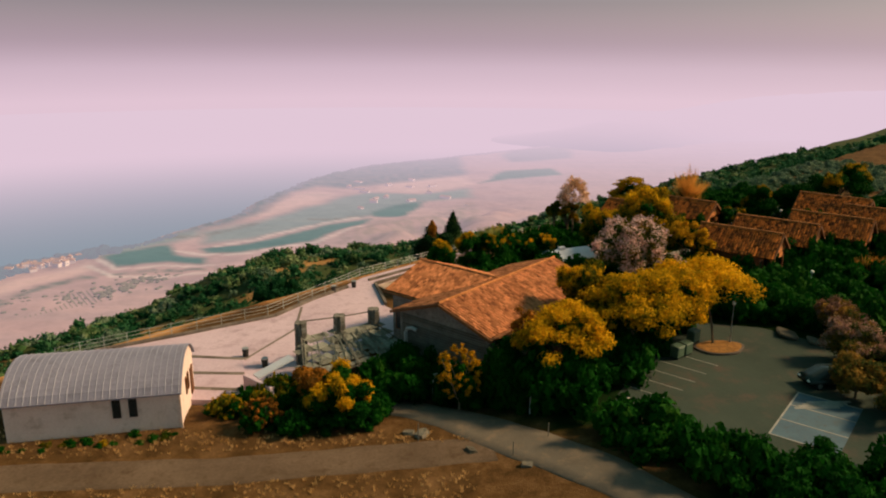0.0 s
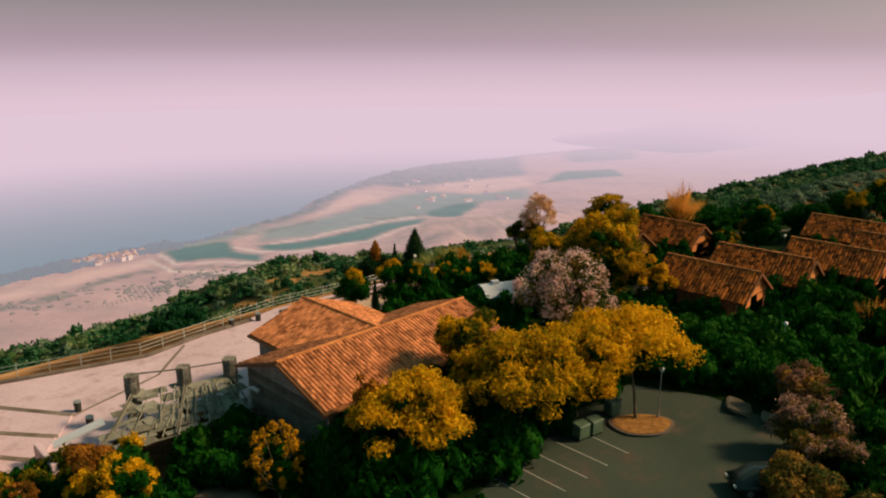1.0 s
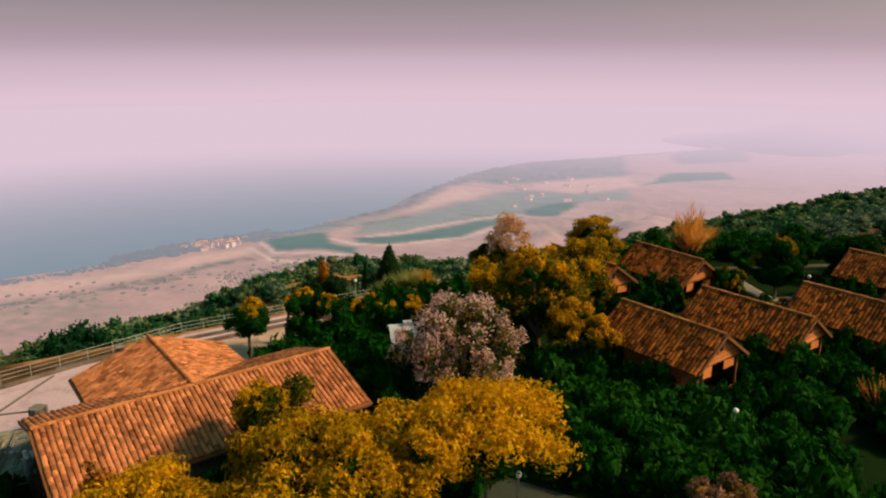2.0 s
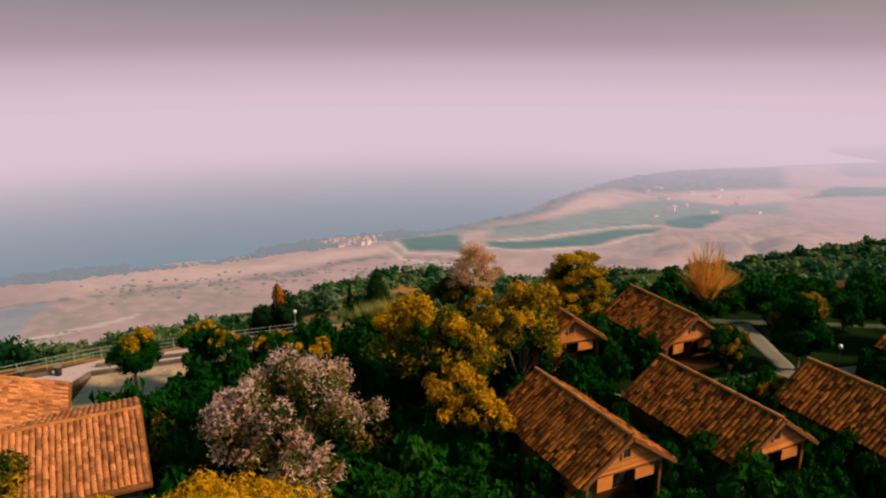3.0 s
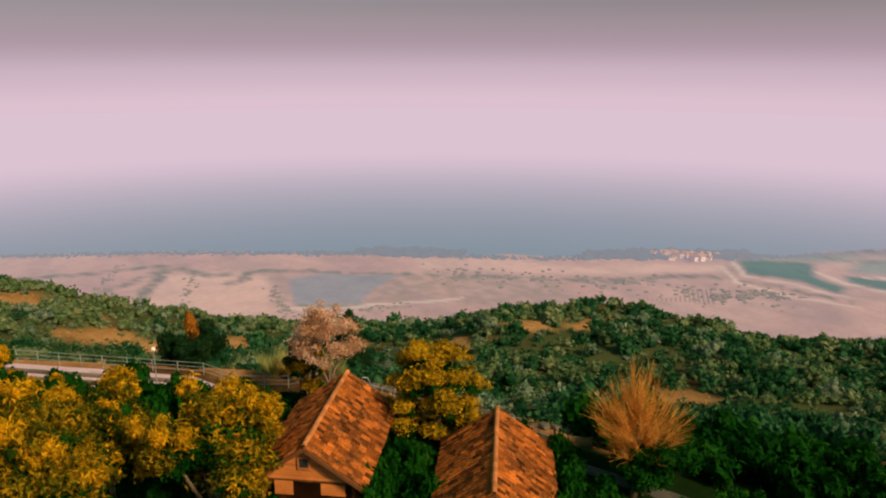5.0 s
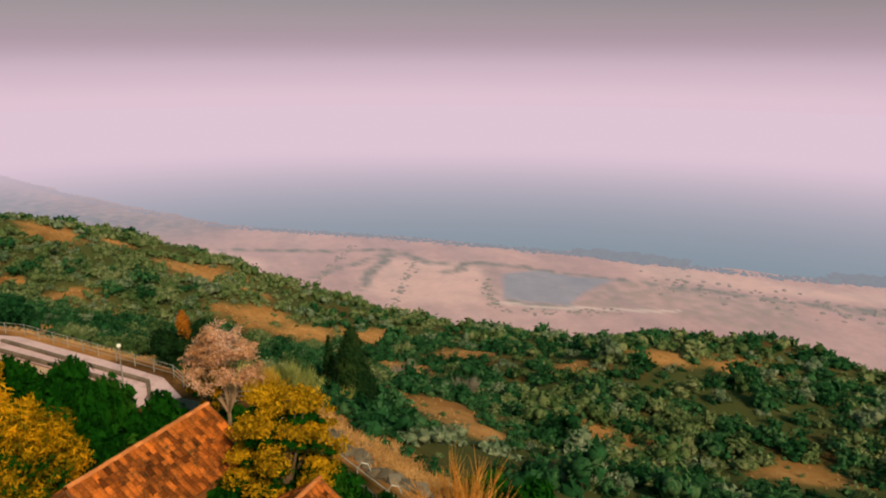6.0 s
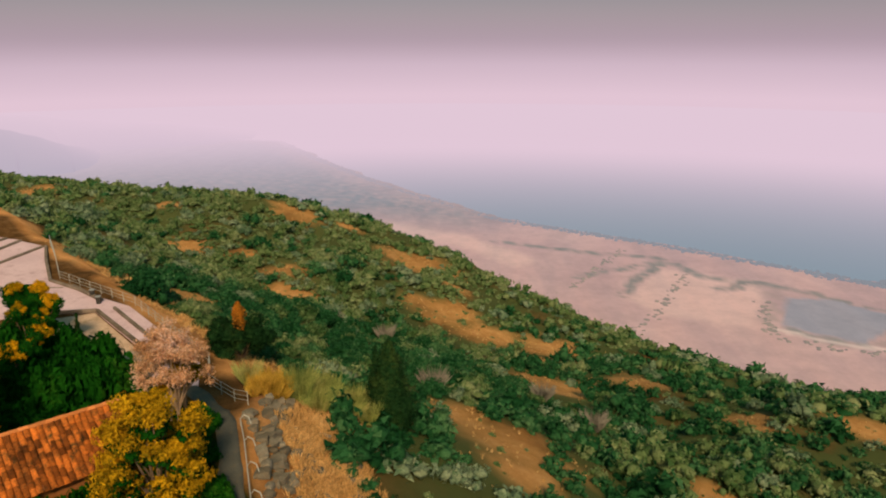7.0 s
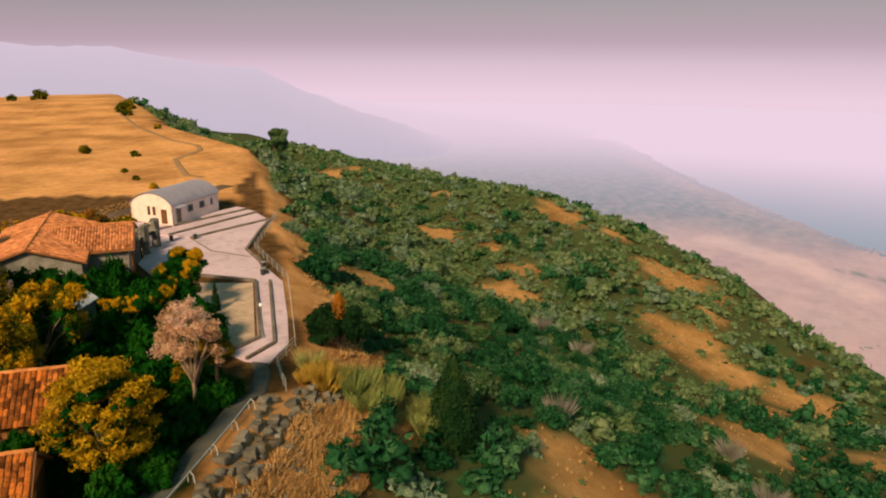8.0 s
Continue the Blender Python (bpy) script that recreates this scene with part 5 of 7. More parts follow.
def tree(name, x, y, top, r, leaf, label, seed, bottom=None, n=4200, size=0.2, boughs=22, shape="round", bark="bark", core=0.52, lean=(0, 0), base=None, spread=0.3, tr=None, fork=None, bloom=None, puff=1.0, inner=None, tips=None, tip_n=10, tip_low=-0.2):
    """A tree: trunk with limbs, and a crown of small leaf sprays. top: the height of its tip above sea level of the plan."""
    rng = np.random.default_rng(seed)
    g = land(x, y) if base is None else base
    H = top - g
    bottom = H * 0.35 if bottom is None else bottom
    ob = empty(name, pose(x, y, g), label, "tree")
    lobes = [(lx + lean[0], ly + lean[1], lz, lr, fl) for lx, ly, lz, lr, fl in crown_lobes(rng, r, bottom, H, boughs, shape, puff)]
    bm = bmesh.new()
    tr = tr or 0.05 + 0.022 * H
    fork = fork or min(bottom * 0.9 + 0.3, H * 0.6)
    p1 = Vector((lean[0] * 0.5, lean[1] * 0.5, fork))
    tube(bm, [(0, 0, -0.4), (lean[0] * 0.2, lean[1] * 0.2, fork * 0.5), p1], tr, tr * 0.7, 8)
    for lx, ly, lz, lr, fl in lobes[:: max(1, len(lobes) // 12)]:
        e = Vector((lx, ly, lz))
        mid = p1.lerp(e, 0.5) + Vector((rng.normal() * 0.15, rng.normal() * 0.15, 0.15))
        tube(bm, [p1 - Vector((0, 0, 0.1)), mid, e], tr * 0.5, tr * 0.12, 5)
    part("trunk", bm, M[bark], ob)
    v, f = leaf_cloud(rng, lobes, int(n * 2.6), size * 0.62, core, spread=spread, long=1.3)
    new("crown", mesh_from("crown", v, f, M[leaf], True)).parent = ob
    # Inner leaves, green and dark enough to stand in for shade between boughs.
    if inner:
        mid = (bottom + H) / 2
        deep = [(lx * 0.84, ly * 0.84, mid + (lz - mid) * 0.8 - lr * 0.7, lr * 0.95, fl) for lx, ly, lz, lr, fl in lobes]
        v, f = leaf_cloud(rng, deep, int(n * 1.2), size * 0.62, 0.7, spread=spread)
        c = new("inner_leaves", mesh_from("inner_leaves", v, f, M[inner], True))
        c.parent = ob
        tagged(c, "darker green leaves inside the crown, standing in for shade")
    if bloom or tips:
        tufts, tries = [], 0
        while len(tufts) < int(tip_n * r * 2.4) and tries < 9000:
            tries += 1
            lx, ly, lz, lr, fl = lobes[rng.integers(len(lobes))]
            d = Vector(rng.normal(size=3)).normalized()
            out = Vector(((lx - lean[0]) / r, (ly - lean[1]) / r, (lz - (bottom + H) / 2) / max(H - bottom, 0.1) * 2))
            if d.dot(out) < 0.15 or d.z < -0.35 or out.z < tip_low or noise.noise(out * 2.2 + Vector((seed, 0, 0))) < (-0.3 if bloom else 0.02):
                continue
            tufts.append((lx + d.x * lr, ly + d.y * lr, lz + d.z * lr * fl, rng.uniform(0.06, 0.15) * r ** 0.7, 1.2))
        v, f = leaf_cloud(rng, tufts, int(n * (2.0 if bloom else 1.5)), size * 0.44, 0, spread=0.95, long=2.1 if tips else 1.5)
        c = new("blossom" if bloom else "golden_foliage", mesh_from("tufts", v, f, M[bloom or tips]))
        c.parent = ob
        tagged(c, "pale pink blossom clusters" if bloom else "golden leaf tips")
    return ob


GOLDTXT = "broad tree with golden-yellow autumn leaves"
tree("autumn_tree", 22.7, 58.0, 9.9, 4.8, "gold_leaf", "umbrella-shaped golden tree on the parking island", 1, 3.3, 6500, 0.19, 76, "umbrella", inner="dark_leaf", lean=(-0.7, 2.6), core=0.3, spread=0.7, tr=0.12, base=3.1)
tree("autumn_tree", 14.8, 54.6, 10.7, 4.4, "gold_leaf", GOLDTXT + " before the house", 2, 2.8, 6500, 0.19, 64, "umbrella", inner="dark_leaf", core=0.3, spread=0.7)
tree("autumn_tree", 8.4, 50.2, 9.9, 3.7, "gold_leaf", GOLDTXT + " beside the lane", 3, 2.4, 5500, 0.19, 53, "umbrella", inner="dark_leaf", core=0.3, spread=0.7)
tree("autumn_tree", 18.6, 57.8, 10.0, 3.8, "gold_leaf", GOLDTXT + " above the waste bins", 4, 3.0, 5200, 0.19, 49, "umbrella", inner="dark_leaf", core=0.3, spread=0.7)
tree("autumn_tree", 11.6, 56.6, 9.6, 3.2, "half_gold", "broad tree with green and golden leaves", 5, 2.2, 4200, 0.2, 40, "clumps", puff=1.2, tips="gold_leaf", tip_n=16)
tree("small_tree", 5.9, 50.8, 9.0, 1.3, "orange_leaf", "slender small tree with orange leaves", 6, 3.0, 1000, 0.15, 24, "clumps", core=0, spread=0.95, puff=1.0)
tree("small_tree", 0.9, 48.9, 6.8, 1.8, "amber_leaf", "thin twiggy tree with sparse orange leaves", 7, 0.6, 1000, 0.14, 84, "puffs", "tan_bark", core=0, spread=0.95, puff=0.6, fork=0.8, tr=0.09)
# Gold tufts on this dark bush also stand in for sunlight on its top.
tree("autumn_bush", -7.2, 46.9, 5.5, 2.7, "dark_leaf", "big dark green bush with golden leaf tops as if sunlit", 8, 0.2, 4200, 0.2, 56, "clumps", core=0.5, spread=0.5, tips="gold_leaf", tip_n=30, tip_low=-0.1)
tree("autumn_bush", -9.6, 47.6, 5.5, 1.7, "orange_leaf", "bush with orange leaves beside the pergola", 9, 0.9, 1500, 0.19, 12, core=0.4)
tree("autumn_bush", -12.7, 45.2, 4.1, 1.5, "orange_leaf", "low wispy bush with orange dry leaves", 10, 0.2, 800, 0.13, 60, "puffs", core=0, spread=0.95, puff=0.6)
tree("blossom_tree", 18.6, 70.4, 10.9, 4.9, "grey_green", "round dark green tree covered in pale pink blossom", 11, 2.0, 5200, 0.2, 63, "clumps", "pale_bark", 0.35, bloom="lilac_leaf", puff=0.95, tip_n=74, tip_low=-0.7)
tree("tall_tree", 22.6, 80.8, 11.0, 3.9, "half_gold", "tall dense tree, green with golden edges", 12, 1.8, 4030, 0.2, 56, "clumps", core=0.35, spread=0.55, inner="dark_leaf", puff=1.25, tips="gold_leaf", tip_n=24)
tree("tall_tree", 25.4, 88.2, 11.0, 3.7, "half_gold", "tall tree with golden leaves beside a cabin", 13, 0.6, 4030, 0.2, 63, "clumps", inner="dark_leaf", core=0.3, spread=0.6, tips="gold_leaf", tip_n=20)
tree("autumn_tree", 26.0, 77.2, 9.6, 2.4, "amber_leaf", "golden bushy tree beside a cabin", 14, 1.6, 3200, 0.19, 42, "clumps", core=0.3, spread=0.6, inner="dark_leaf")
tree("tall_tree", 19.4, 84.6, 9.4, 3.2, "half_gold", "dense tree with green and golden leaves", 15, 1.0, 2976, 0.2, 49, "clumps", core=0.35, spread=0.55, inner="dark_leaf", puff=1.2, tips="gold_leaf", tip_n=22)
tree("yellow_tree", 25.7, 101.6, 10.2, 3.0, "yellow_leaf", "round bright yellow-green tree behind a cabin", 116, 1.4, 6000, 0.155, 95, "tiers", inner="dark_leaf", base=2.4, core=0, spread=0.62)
tree("pale_tree", 17.3, 99.0, 10.9, 2.55, "pink_leaf", "slim tree with pale pink seed clusters", 17, 3.8, 3300, 0.13, 76, "umbrella", "tan_bark", 0, base=2.0, spread=0.6, fork=2.8, tr=0.16)
tree("garden_tree", 5.0, 81.0, 6.6, 1.9, "dark_leaf", "small dark tree with an orange top behind the house", 140, 1.4, 2200, 0.18, 26, "clumps", puff=1.25, tips="gold_leaf", tip_n=11, tip_low=0.15)
tree("garden_tree", 7.6, 82.6, 6.4, 1.8, "dark_leaf", "small dark tree with golden tips behind the house", 141, 1.2, 2200, 0.18, 26, "clumps", puff=1.25, tips="gold_leaf", tip_n=11, tip_low=0.15)
tree("garden_tree", 10.8, 83.2, 6.6, 2.1, "dark_leaf", "dense green tree with a few golden tips", 142, 1.0, 2200, 0.18, 26, "clumps", puff=1.25, tips="gold_leaf", tip_n=11, tip_low=0.15)
tree("garden_tree", -0.8, 77.2, 6.6, 2.1, "dark_leaf", "small round tree on the sandy bed", 18, 2.6, 2400, 0.18, 22, base=1.2, tips="gold_leaf", tip_n=14, tip_low=0.3)
tree("garden_tree", 2.6, 80.6, 7.0, 2.0, "dark_leaf", "small tree with yellow top beside the terrace", 19, 1.6, 2400, 0.18, 22, tips="gold_leaf", tip_n=16, tip_low=0.2)
tree("garden_tree", 43.6, 100.6, 9.3, 2.6, "dark_leaf", "round garden tree on the lawn", 20, 1.0, 4600, 0.21, 30, tips="yellow_leaf", tip_n=7)
tree("garden_tree", 60.0, 111.5, 10.2, 4.4, "dark_leaf", "broad green tree beyond the cabins", 21, 2.0, 3800, 0.26, 35, "clumps", puff=1.3, tips="yellow_leaf", tip_n=10)
tree("garden_tree", 52.0, 108.5, 8.0, 3.2, "dark_leaf", "dark round tree beyond the lawn", 22, 1.6, 3400, 0.24, 22)
tree("blossom_tree", 32.8, 53.6, 6.0, 2.9, "grey_green", "broad dusky pink bush by the parking lot", 23, 0.6, 3400, 0.18, 56, "clumps", "pale_bark", 0.5, bloom="dusky_leaf", puff=1.1, tip_n=50, tip_low=-0.5)
tree("blossom_tree", 34.6, 60.0, 6.3, 2.4, "grey_green", "round dusky pink bush behind the parking lot", 24, 0.6, 2600, 0.18, 49, "clumps", "pale_bark", 0.5, bloom="dusky_leaf", puff=1.1, tip_n=40, tip_low=-0.3)
tree("autumn_bush", 29.6, 48.4, 6.0, 2.3, "grey_green", "rust-coloured bush beside the parking lot", 25, 0.4, 2000, 0.19, 16, core=0.6)
tree("autumn_bush", 31.6, 45.4, 5.8, 2.4, "grey_green", "rust-coloured bush beside the blue bay", 26, 0.4, 1800, 0.19, 16, core=0.6)
tree("garden_bush", 38.9, 97.6, 6.7, 1.7, "dark_leaf", "leafy bush with golden tips beside a cabin", 36, 0.1, 1800, 0.17, 42, "clumps", puff=1.3, tips="amber_leaf", tip_n=12, tip_low=0.1)
tree("garden_bush", 33.6, 86.6, 5.4, 1.0, "dark_leaf", "small leafy bush with golden tips beside a path", 37, 0.1, 900, 0.16, 28, "clumps", puff=1.3, tips="amber_leaf", tip_n=12)
tree("garden_bush", 42.2, 90.9, 6.2, 1.5, "dark_leaf", "small leafy bush with golden tips between cabins", 38, 0.1, 1200, 0.17, 35, "clumps", puff=1.3, tips="amber_leaf", tip_n=10)
CYTXT = "narrow dark green cypress on the slope"
tree("cypress_tree", -2.2, 95.9, 4.1, 2.6, "cypress", "broad dark cypress with an orange dead tip", 30, 0.1, 4200, 0.2, 42, "clumps", core=0.7, puff=1.5)
tree("cypress_tree", 0.7, 109.8, 3.0, 2.8, "cypress", CYTXT, 31, 0.2, 6000, 0.2, 40, "cone", core=0.8)
tree("cypress_tree", -1.9, 108.2, 1.2, 1.1, "cypress", CYTXT, 32, 0.2, 2000, 0.2, 24, "cone", core=0.8)
tree("cypress_tree", 0.3, 82.3, 4.4, 0.55, "cypress", "small clipped dark cypress on the bed", 33, 0.1, 900, 0.13, 14, "cone", core=0.8)
for ob in [o for o in scene.objects if o.name.startswith("cypress_tree") and abs(o.location.x + 2.2) < 0.01]:
    rng_t = np.random.default_rng(34)
    v, f = leaf_cloud(rng_t, crown_lobes(rng_t, 0.8, 3.3 - ob.location.z, 5.0 - ob.location.z, 10, "cone"), 700, 0.13, 0.6)
    c = new("dead_tip", mesh_from("dead_tip", v, f, M["orange_leaf"]))
    c.parent = ob
    tagged(c, "orange dead tip")


def bush_mesh(name, seed, mat, n, size, lobes=7, tall=0.8, core=0.75, ruffle=0.5):
    """A bush about 1 m in radius on z = 0."""
    rng = np.random.default_rng(seed)
    ls = []
    for i in range(lobes):
        a, k = i * 2.4 + rng.uniform(-0.4, 0.4), math.sqrt((i + 0.5) / lobes)
        ls.append((math.cos(a) * k * 0.7, math.sin(a) * k * 0.7, tall * rng.uniform(0.25, 0.95) * (1.15 - 0.5 * k), rng.uniform(0.24, 0.46), 0.9))
    v, f = leaf_cloud(rng, ls, n, size, core, up=0.5, ruffle=ruffle, spread=0.42)
    return mesh_from(name, v, f, mat, True)


def scatter(poly, gap, seed):
    """Points spread over an outline, about gap apart."""
    rng = np.random.default_rng(seed)
    xs, ys = [p[0] for p in poly], [p[1] for p in poly]
    pts, y = [], min(ys)
    while y < max(ys):
        x = min(xs) + rng.uniform(0, gap)
        while x < max(xs):
            px, py = x + rng.uniform(-0.42, 0.42) * gap, y + rng.uniform(-0.42, 0.42) * gap
            if inside(px, py, poly):
                pts.append((px, py))
            x += gap
        y += gap * 0.87
    return pts


SCRUB = [bush_mesh("scrub_bush", 90 + i, M[k], 1050, 0.075, 18, 0.85, 0.66, 1.0) for i, k in enumerate(["scrub"] * 6 + ["scrub_pale"] * 2 + ["scrub_grey"])]
# Grey-green leaf colour stands in for the haze over the far rise.
HAZY = [bush_mesh("scrub_bush", 110 + i, M["scrub_grey"], 380, 0.13, 8, 0.85, 0.7, 0.9) for i in range(3)]
DARK = [bush_mesh("shrub", 50 + i, M["dark_leaf"], 560, 0.125, 10, 1.0) for i in range(4)]
GOLD = [bush_mesh("shrub", 60 + i, M["half_gold"], 560, 0.125, 10, 1.0) for i in range(2)]
KEEP = [((28.6, 91.5), (21.9, 97.9)), ((36.7, 96.9), (30.2, 102.7)), ((42.5, 81.3), (35.2, 87.0)), ((35.7, 75.5), (28.85, 81.0)), ((51.0, 85.4), (43.8, 91.2)), ((57.5, 97.5), (50.5, 103.5)), ((58.5, 88.0), (51.8, 94.0))]


def near_path(x, y):
    """Distance to the garden paths."""
    best = 99.0
    for line in GARDEN_PATHS:
        for (ax, ay), (bx, by) in zip(line, line[1:]):
            dx, dy = bx - ax, by - ay
            k = min(max(((x - ax) * dx + (y - ay) * dy) / (dx * dx + dy * dy), 0), 1)
            best = min(best, math.hypot(x - ax - dx * k, y - ay - dy * k))
    return best


def clear(x, y, room):
    """Whether a plant of that reach stands free of the cabins, the house and the annex."""
    for (ax, ay), (bx, by) in KEEP:
        dx, dy = bx - ax, by - ay
        k = min(max(((x - ax) * dx + (y - ay) * dy) / (dx * dx + dy * dy), -0.1), 1.05)
        if math.hypot(x - ax - dx * k, y - ay - dy * k) < 2.3 + room * 0.35:
            return False
    if near_path(x, y) < 0.7 + room * 1.5:
        return False
    u, v = (x + 0.71) * 0.631 + (y - 54.46) * 0.776, (x + 0.71) * -0.776 + (y - 54.46) * 0.631
    if -0.4 - room < u < 17.6 + room and abs(v) < 4.4 + room:
        return False
    if 3.6 - room < u < 13.4 + room and 0 < v < 8.8 + room:
        return False
    return math.hypot(x - 13.5, y - 78.5) > 2.4 + room


def shrubs(poly, gap, seed, lo, hi, kinds, label, group, tall=1.0, joined=False):
    rng = np.random.default_rng(seed)
    vs, fs, k = [], [], 0
    for x, y in scatter(poly, gap, seed):
        r = rng.uniform(lo, hi)
        if not clear(x, y, r * 0.55):
            continue
        me2 = kinds[rng.integers(len(kinds))]
        m = pose(x, y, land(x, y) - 0.15, 0, 0, rng.uniform(0, 360)) @ Matrix.Diagonal((r, r, r * tall * rng.uniform(0.8, 1.3), 1))
        if joined:
            base = np.empty(len(me2.vertices) * 3)
            me2.vertices.foreach_get("co", base)
            a = np.array(m)
            vs.append(base.reshape(-1, 3) @ a[:3, :3].T + a[:3, 3])
            fs += [tuple(i + k for i in p.vertices) for p in me2.polygons]
            k += len(me2.vertices)
            continue
        ob = new("shrub", me2)
        ob.matrix_world = m
        tagged(ob, label, "shrub", group)
    if joined:
        tagged(new("shrubbery", mesh_from("shrubbery", np.concatenate(vs), fs, kinds[0].materials[0], True)), label, "shrubs", kind="stuff")


DTXT = "dense dark green shrub"
shrubs([(-3.5, 53.6), (3.8, 49.2), (9, 45), (13, 50), (17, 56), (21, 62), (17, 66), (12, 60), (4, 53.5), (0, 56)], 2.0, 71, 1.3, 2.2, DARK, DTXT + " in front of the house", "house shrubs", 1.5)
shrubs([(22, 65), (29, 64), (35, 61), (41, 68), (44, 78), (46, 76), (44, 84), (37, 83.5), (40, 78), (36, 74), (29, 76), (27, 82), (20, 78), (17, 66)], 2.1, 72, 1.4, 2.3, DARK, DTXT + " between parking lot and cabins", "garden shrubs", 1.25, True)
shrubs([(9.6, 44.2), (12.6, 40.2), (18, 34.8), (26, 30), (38, 34), (36, 40), (27, 38.2), (22, 39.6), (15, 41.6), (11.6, 44.8)], 2.2, 73, 1.3, 2.0, DARK, DTXT + " between lane and parking lot", "lane shrubs", 1.3, True)
shrubs([(34.5, 46), (33, 52), (34.5, 58), (44, 66), (56, 62), (50, 44), (40, 34), (35, 33)], 2.9, 74, 1.7, 2.8, DARK, DTXT + " beyond the parking lot", "garden shrubs", 1.3, True)
shrubs([(6, 73), (13, 73), (20, 78), (22, 86), (20, 95), (15, 96), (9, 92), (10, 85), (5, 78)], 2.4, 75, 1.3, 2.3, DARK, DTXT + " behind the house", "garden shrubs", 1.25, True)
shrubs([(44, 92.5), (50, 104), (62, 105), (74, 92), (64, 84), (52, 82), (44, 76), (46, 68), (62, 70), (78, 84), (80, 118), (56, 116), (46, 106)], 3.4, 76, 1.3, 2.3, DARK, DTXT + " among the cabins", "garden shrubs", 1.1, True)
shrubs([(23, 90), (27, 86), (33, 86), (29, 90), (26, 94), (30, 97), (38, 93), (43, 92), (36, 98), (28, 103), (20, 102), (20, 97)], 1.7, 77, 0.8, 1.5, DARK + GOLD[:1], "dark green garden shrub beside a cabin", "cabin shrubs", 1.2)
shrubs([(50, 128), (62, 121), (80, 120), (96, 140), (90, 166), (70, 166), (55, 150)], 3.4, 92, 1.2, 1.9, HAZY, "dense bushes on the far rise, greyed as if by haze", "far shrubs", 0.8, True)
shrubs([(30, 106), (40, 112), (50, 116), (60, 118), (52, 124), (38, 120), (28, 112)], 2.8, 78, 1.4, 2.4, DARK, DTXT + " along the garden's edge", "edge shrubs", 1.1, True)
shrubs([(-10.5, 49), (-12.5, 47), (-16.6, 46.6), (-16.8, 51.5), (-12.5, 53)], 1.7, 79, 1.0, 1.6, DARK + GOLD, "dark green shrub between hangar and pergola", "hangar shrubs", 1.2)
shrubs([(-16.6, 46.6), (-13.6, 44.6), (-9, 43.9), (-5.2, 45.4), (-4.6, 47.4), (-5.6, 49.4), (-11, 48.4), (-16, 49)], 1.5, 80, 0.8, 1.3, DARK, "dark green shrub below the pergola", "hangar shrubs", 1.2)
shrubs([(-0.5, 72), (4, 78), (8, 88), (10, 90), (7, 83), (3, 75.5)], 2.0, 81, 0.8, 1.4, DARK + GOLD, "dark green shrub beside the sandy bed", "bed shrubs", 1.2)

shrubs([(2.2, 50.8), (14.4, 65.8), (17, 63.6), (5.4, 48.2)], 1.6, 82, 1.2, 1.8, DARK, DTXT + " against the house wall", "house shrubs", 1.9)
shrubs([(-0.6, 51), (-2.8, 53.2), (-3.4, 56.6), (-1.8, 57.4), (-0.8, 54.6), (1.4, 51.4)], 1.6, 83, 1.2, 1.8, DARK, DTXT + " against the gable", "house shrubs", 1.8)

for i, (x, y, r) in enumerate(((-56, -22.8, 1.7), (-59.3, -8.8, 1.3), (-147.9, -192.7, 4.0), (-137.7, -197.2, 2.6), (-128.9, -107.2, 3.2), (-122, -96, 2.2), (-139, -118, 3.0), (-100, -52, 1.4), (-44, 8, 0.8), (-40, 17, 0.9), (-36, 27, 1.0), (-32, 36, 1.0))):
    ob = new("field_bush", GOLD[i % 2])
    ob.matrix_world = pose(x, y, land(x, y) - 0.1, 0, 0, 40 * i) @ Matrix.Diagonal((r, r, r, 1))
    tagged(ob, "lone rounded bush in the golden field", "bush", "field bushes")
# Its pale olive leaf colour stands in for haze at that distance.
tree("hillside_tree", -98, -2, 6.5, 3.8, "scrub_pale", "lone tree on the hill's edge, paled as if by haze", 35, 0.4, 2600, 0.34, 26)

shrubs([(26, 88.6), (30, 86), (37, 89), (42, 94), (39, 96.4), (36, 93.8), (32.6, 93.4), (30.8, 89.4), (27.6, 90)], 1.6, 84, 1.1, 1.7, DARK, "dark green shrub before a cabin porch", "cabin shrubs", 1.4)
shrubs([(-2.4, 51.8), (3, 48.8), (8.4, 45.0), (10, 47.6), (4, 52), (0, 54.4)], 1.9, 87, 1.6, 2.3, DARK, DTXT + " filling the strip beside the lane", "house shrubs", 1.6)
shrubs([(2.0, 78.6), (4.4, 83.2), (5.6, 88.6), (9.6, 91.4), (14, 92.5), (8.5, 81.5), (4.5, 75.8)], 1.8, 88, 1.4, 2.1, DARK, DTXT + " hiding the planting bed's edge", "bed shrubs", 1.7)
shrubs([(10.8, 96.6), (14.4, 99.6), (19, 101.4), (24, 103.2), (25.5, 101.5), (20, 98.6), (15, 96.2)], 1.7, 89, 0.8, 1.4, DARK, "dark green shrub beside the stony path", "cabin shrubs", 1.2)
shrubs([(12, 68), (8, 70), (4, 70.5), (1.6, 72.4), (6, 75), (12, 73), (15, 69)], 1.7, 90, 1.3, 2.0, DARK, DTXT + " behind the house gable", "house shrubs", 1.9)
shrubs([(-7.4, 53.4), (-5.6, 49.6), (-1.2, 49.9), (-2.6, 54.8), (-4.6, 56.6)], 1.6, 91, 1.1, 1.8, DARK, DTXT + " between pergola and house", "house shrubs", 1.5)
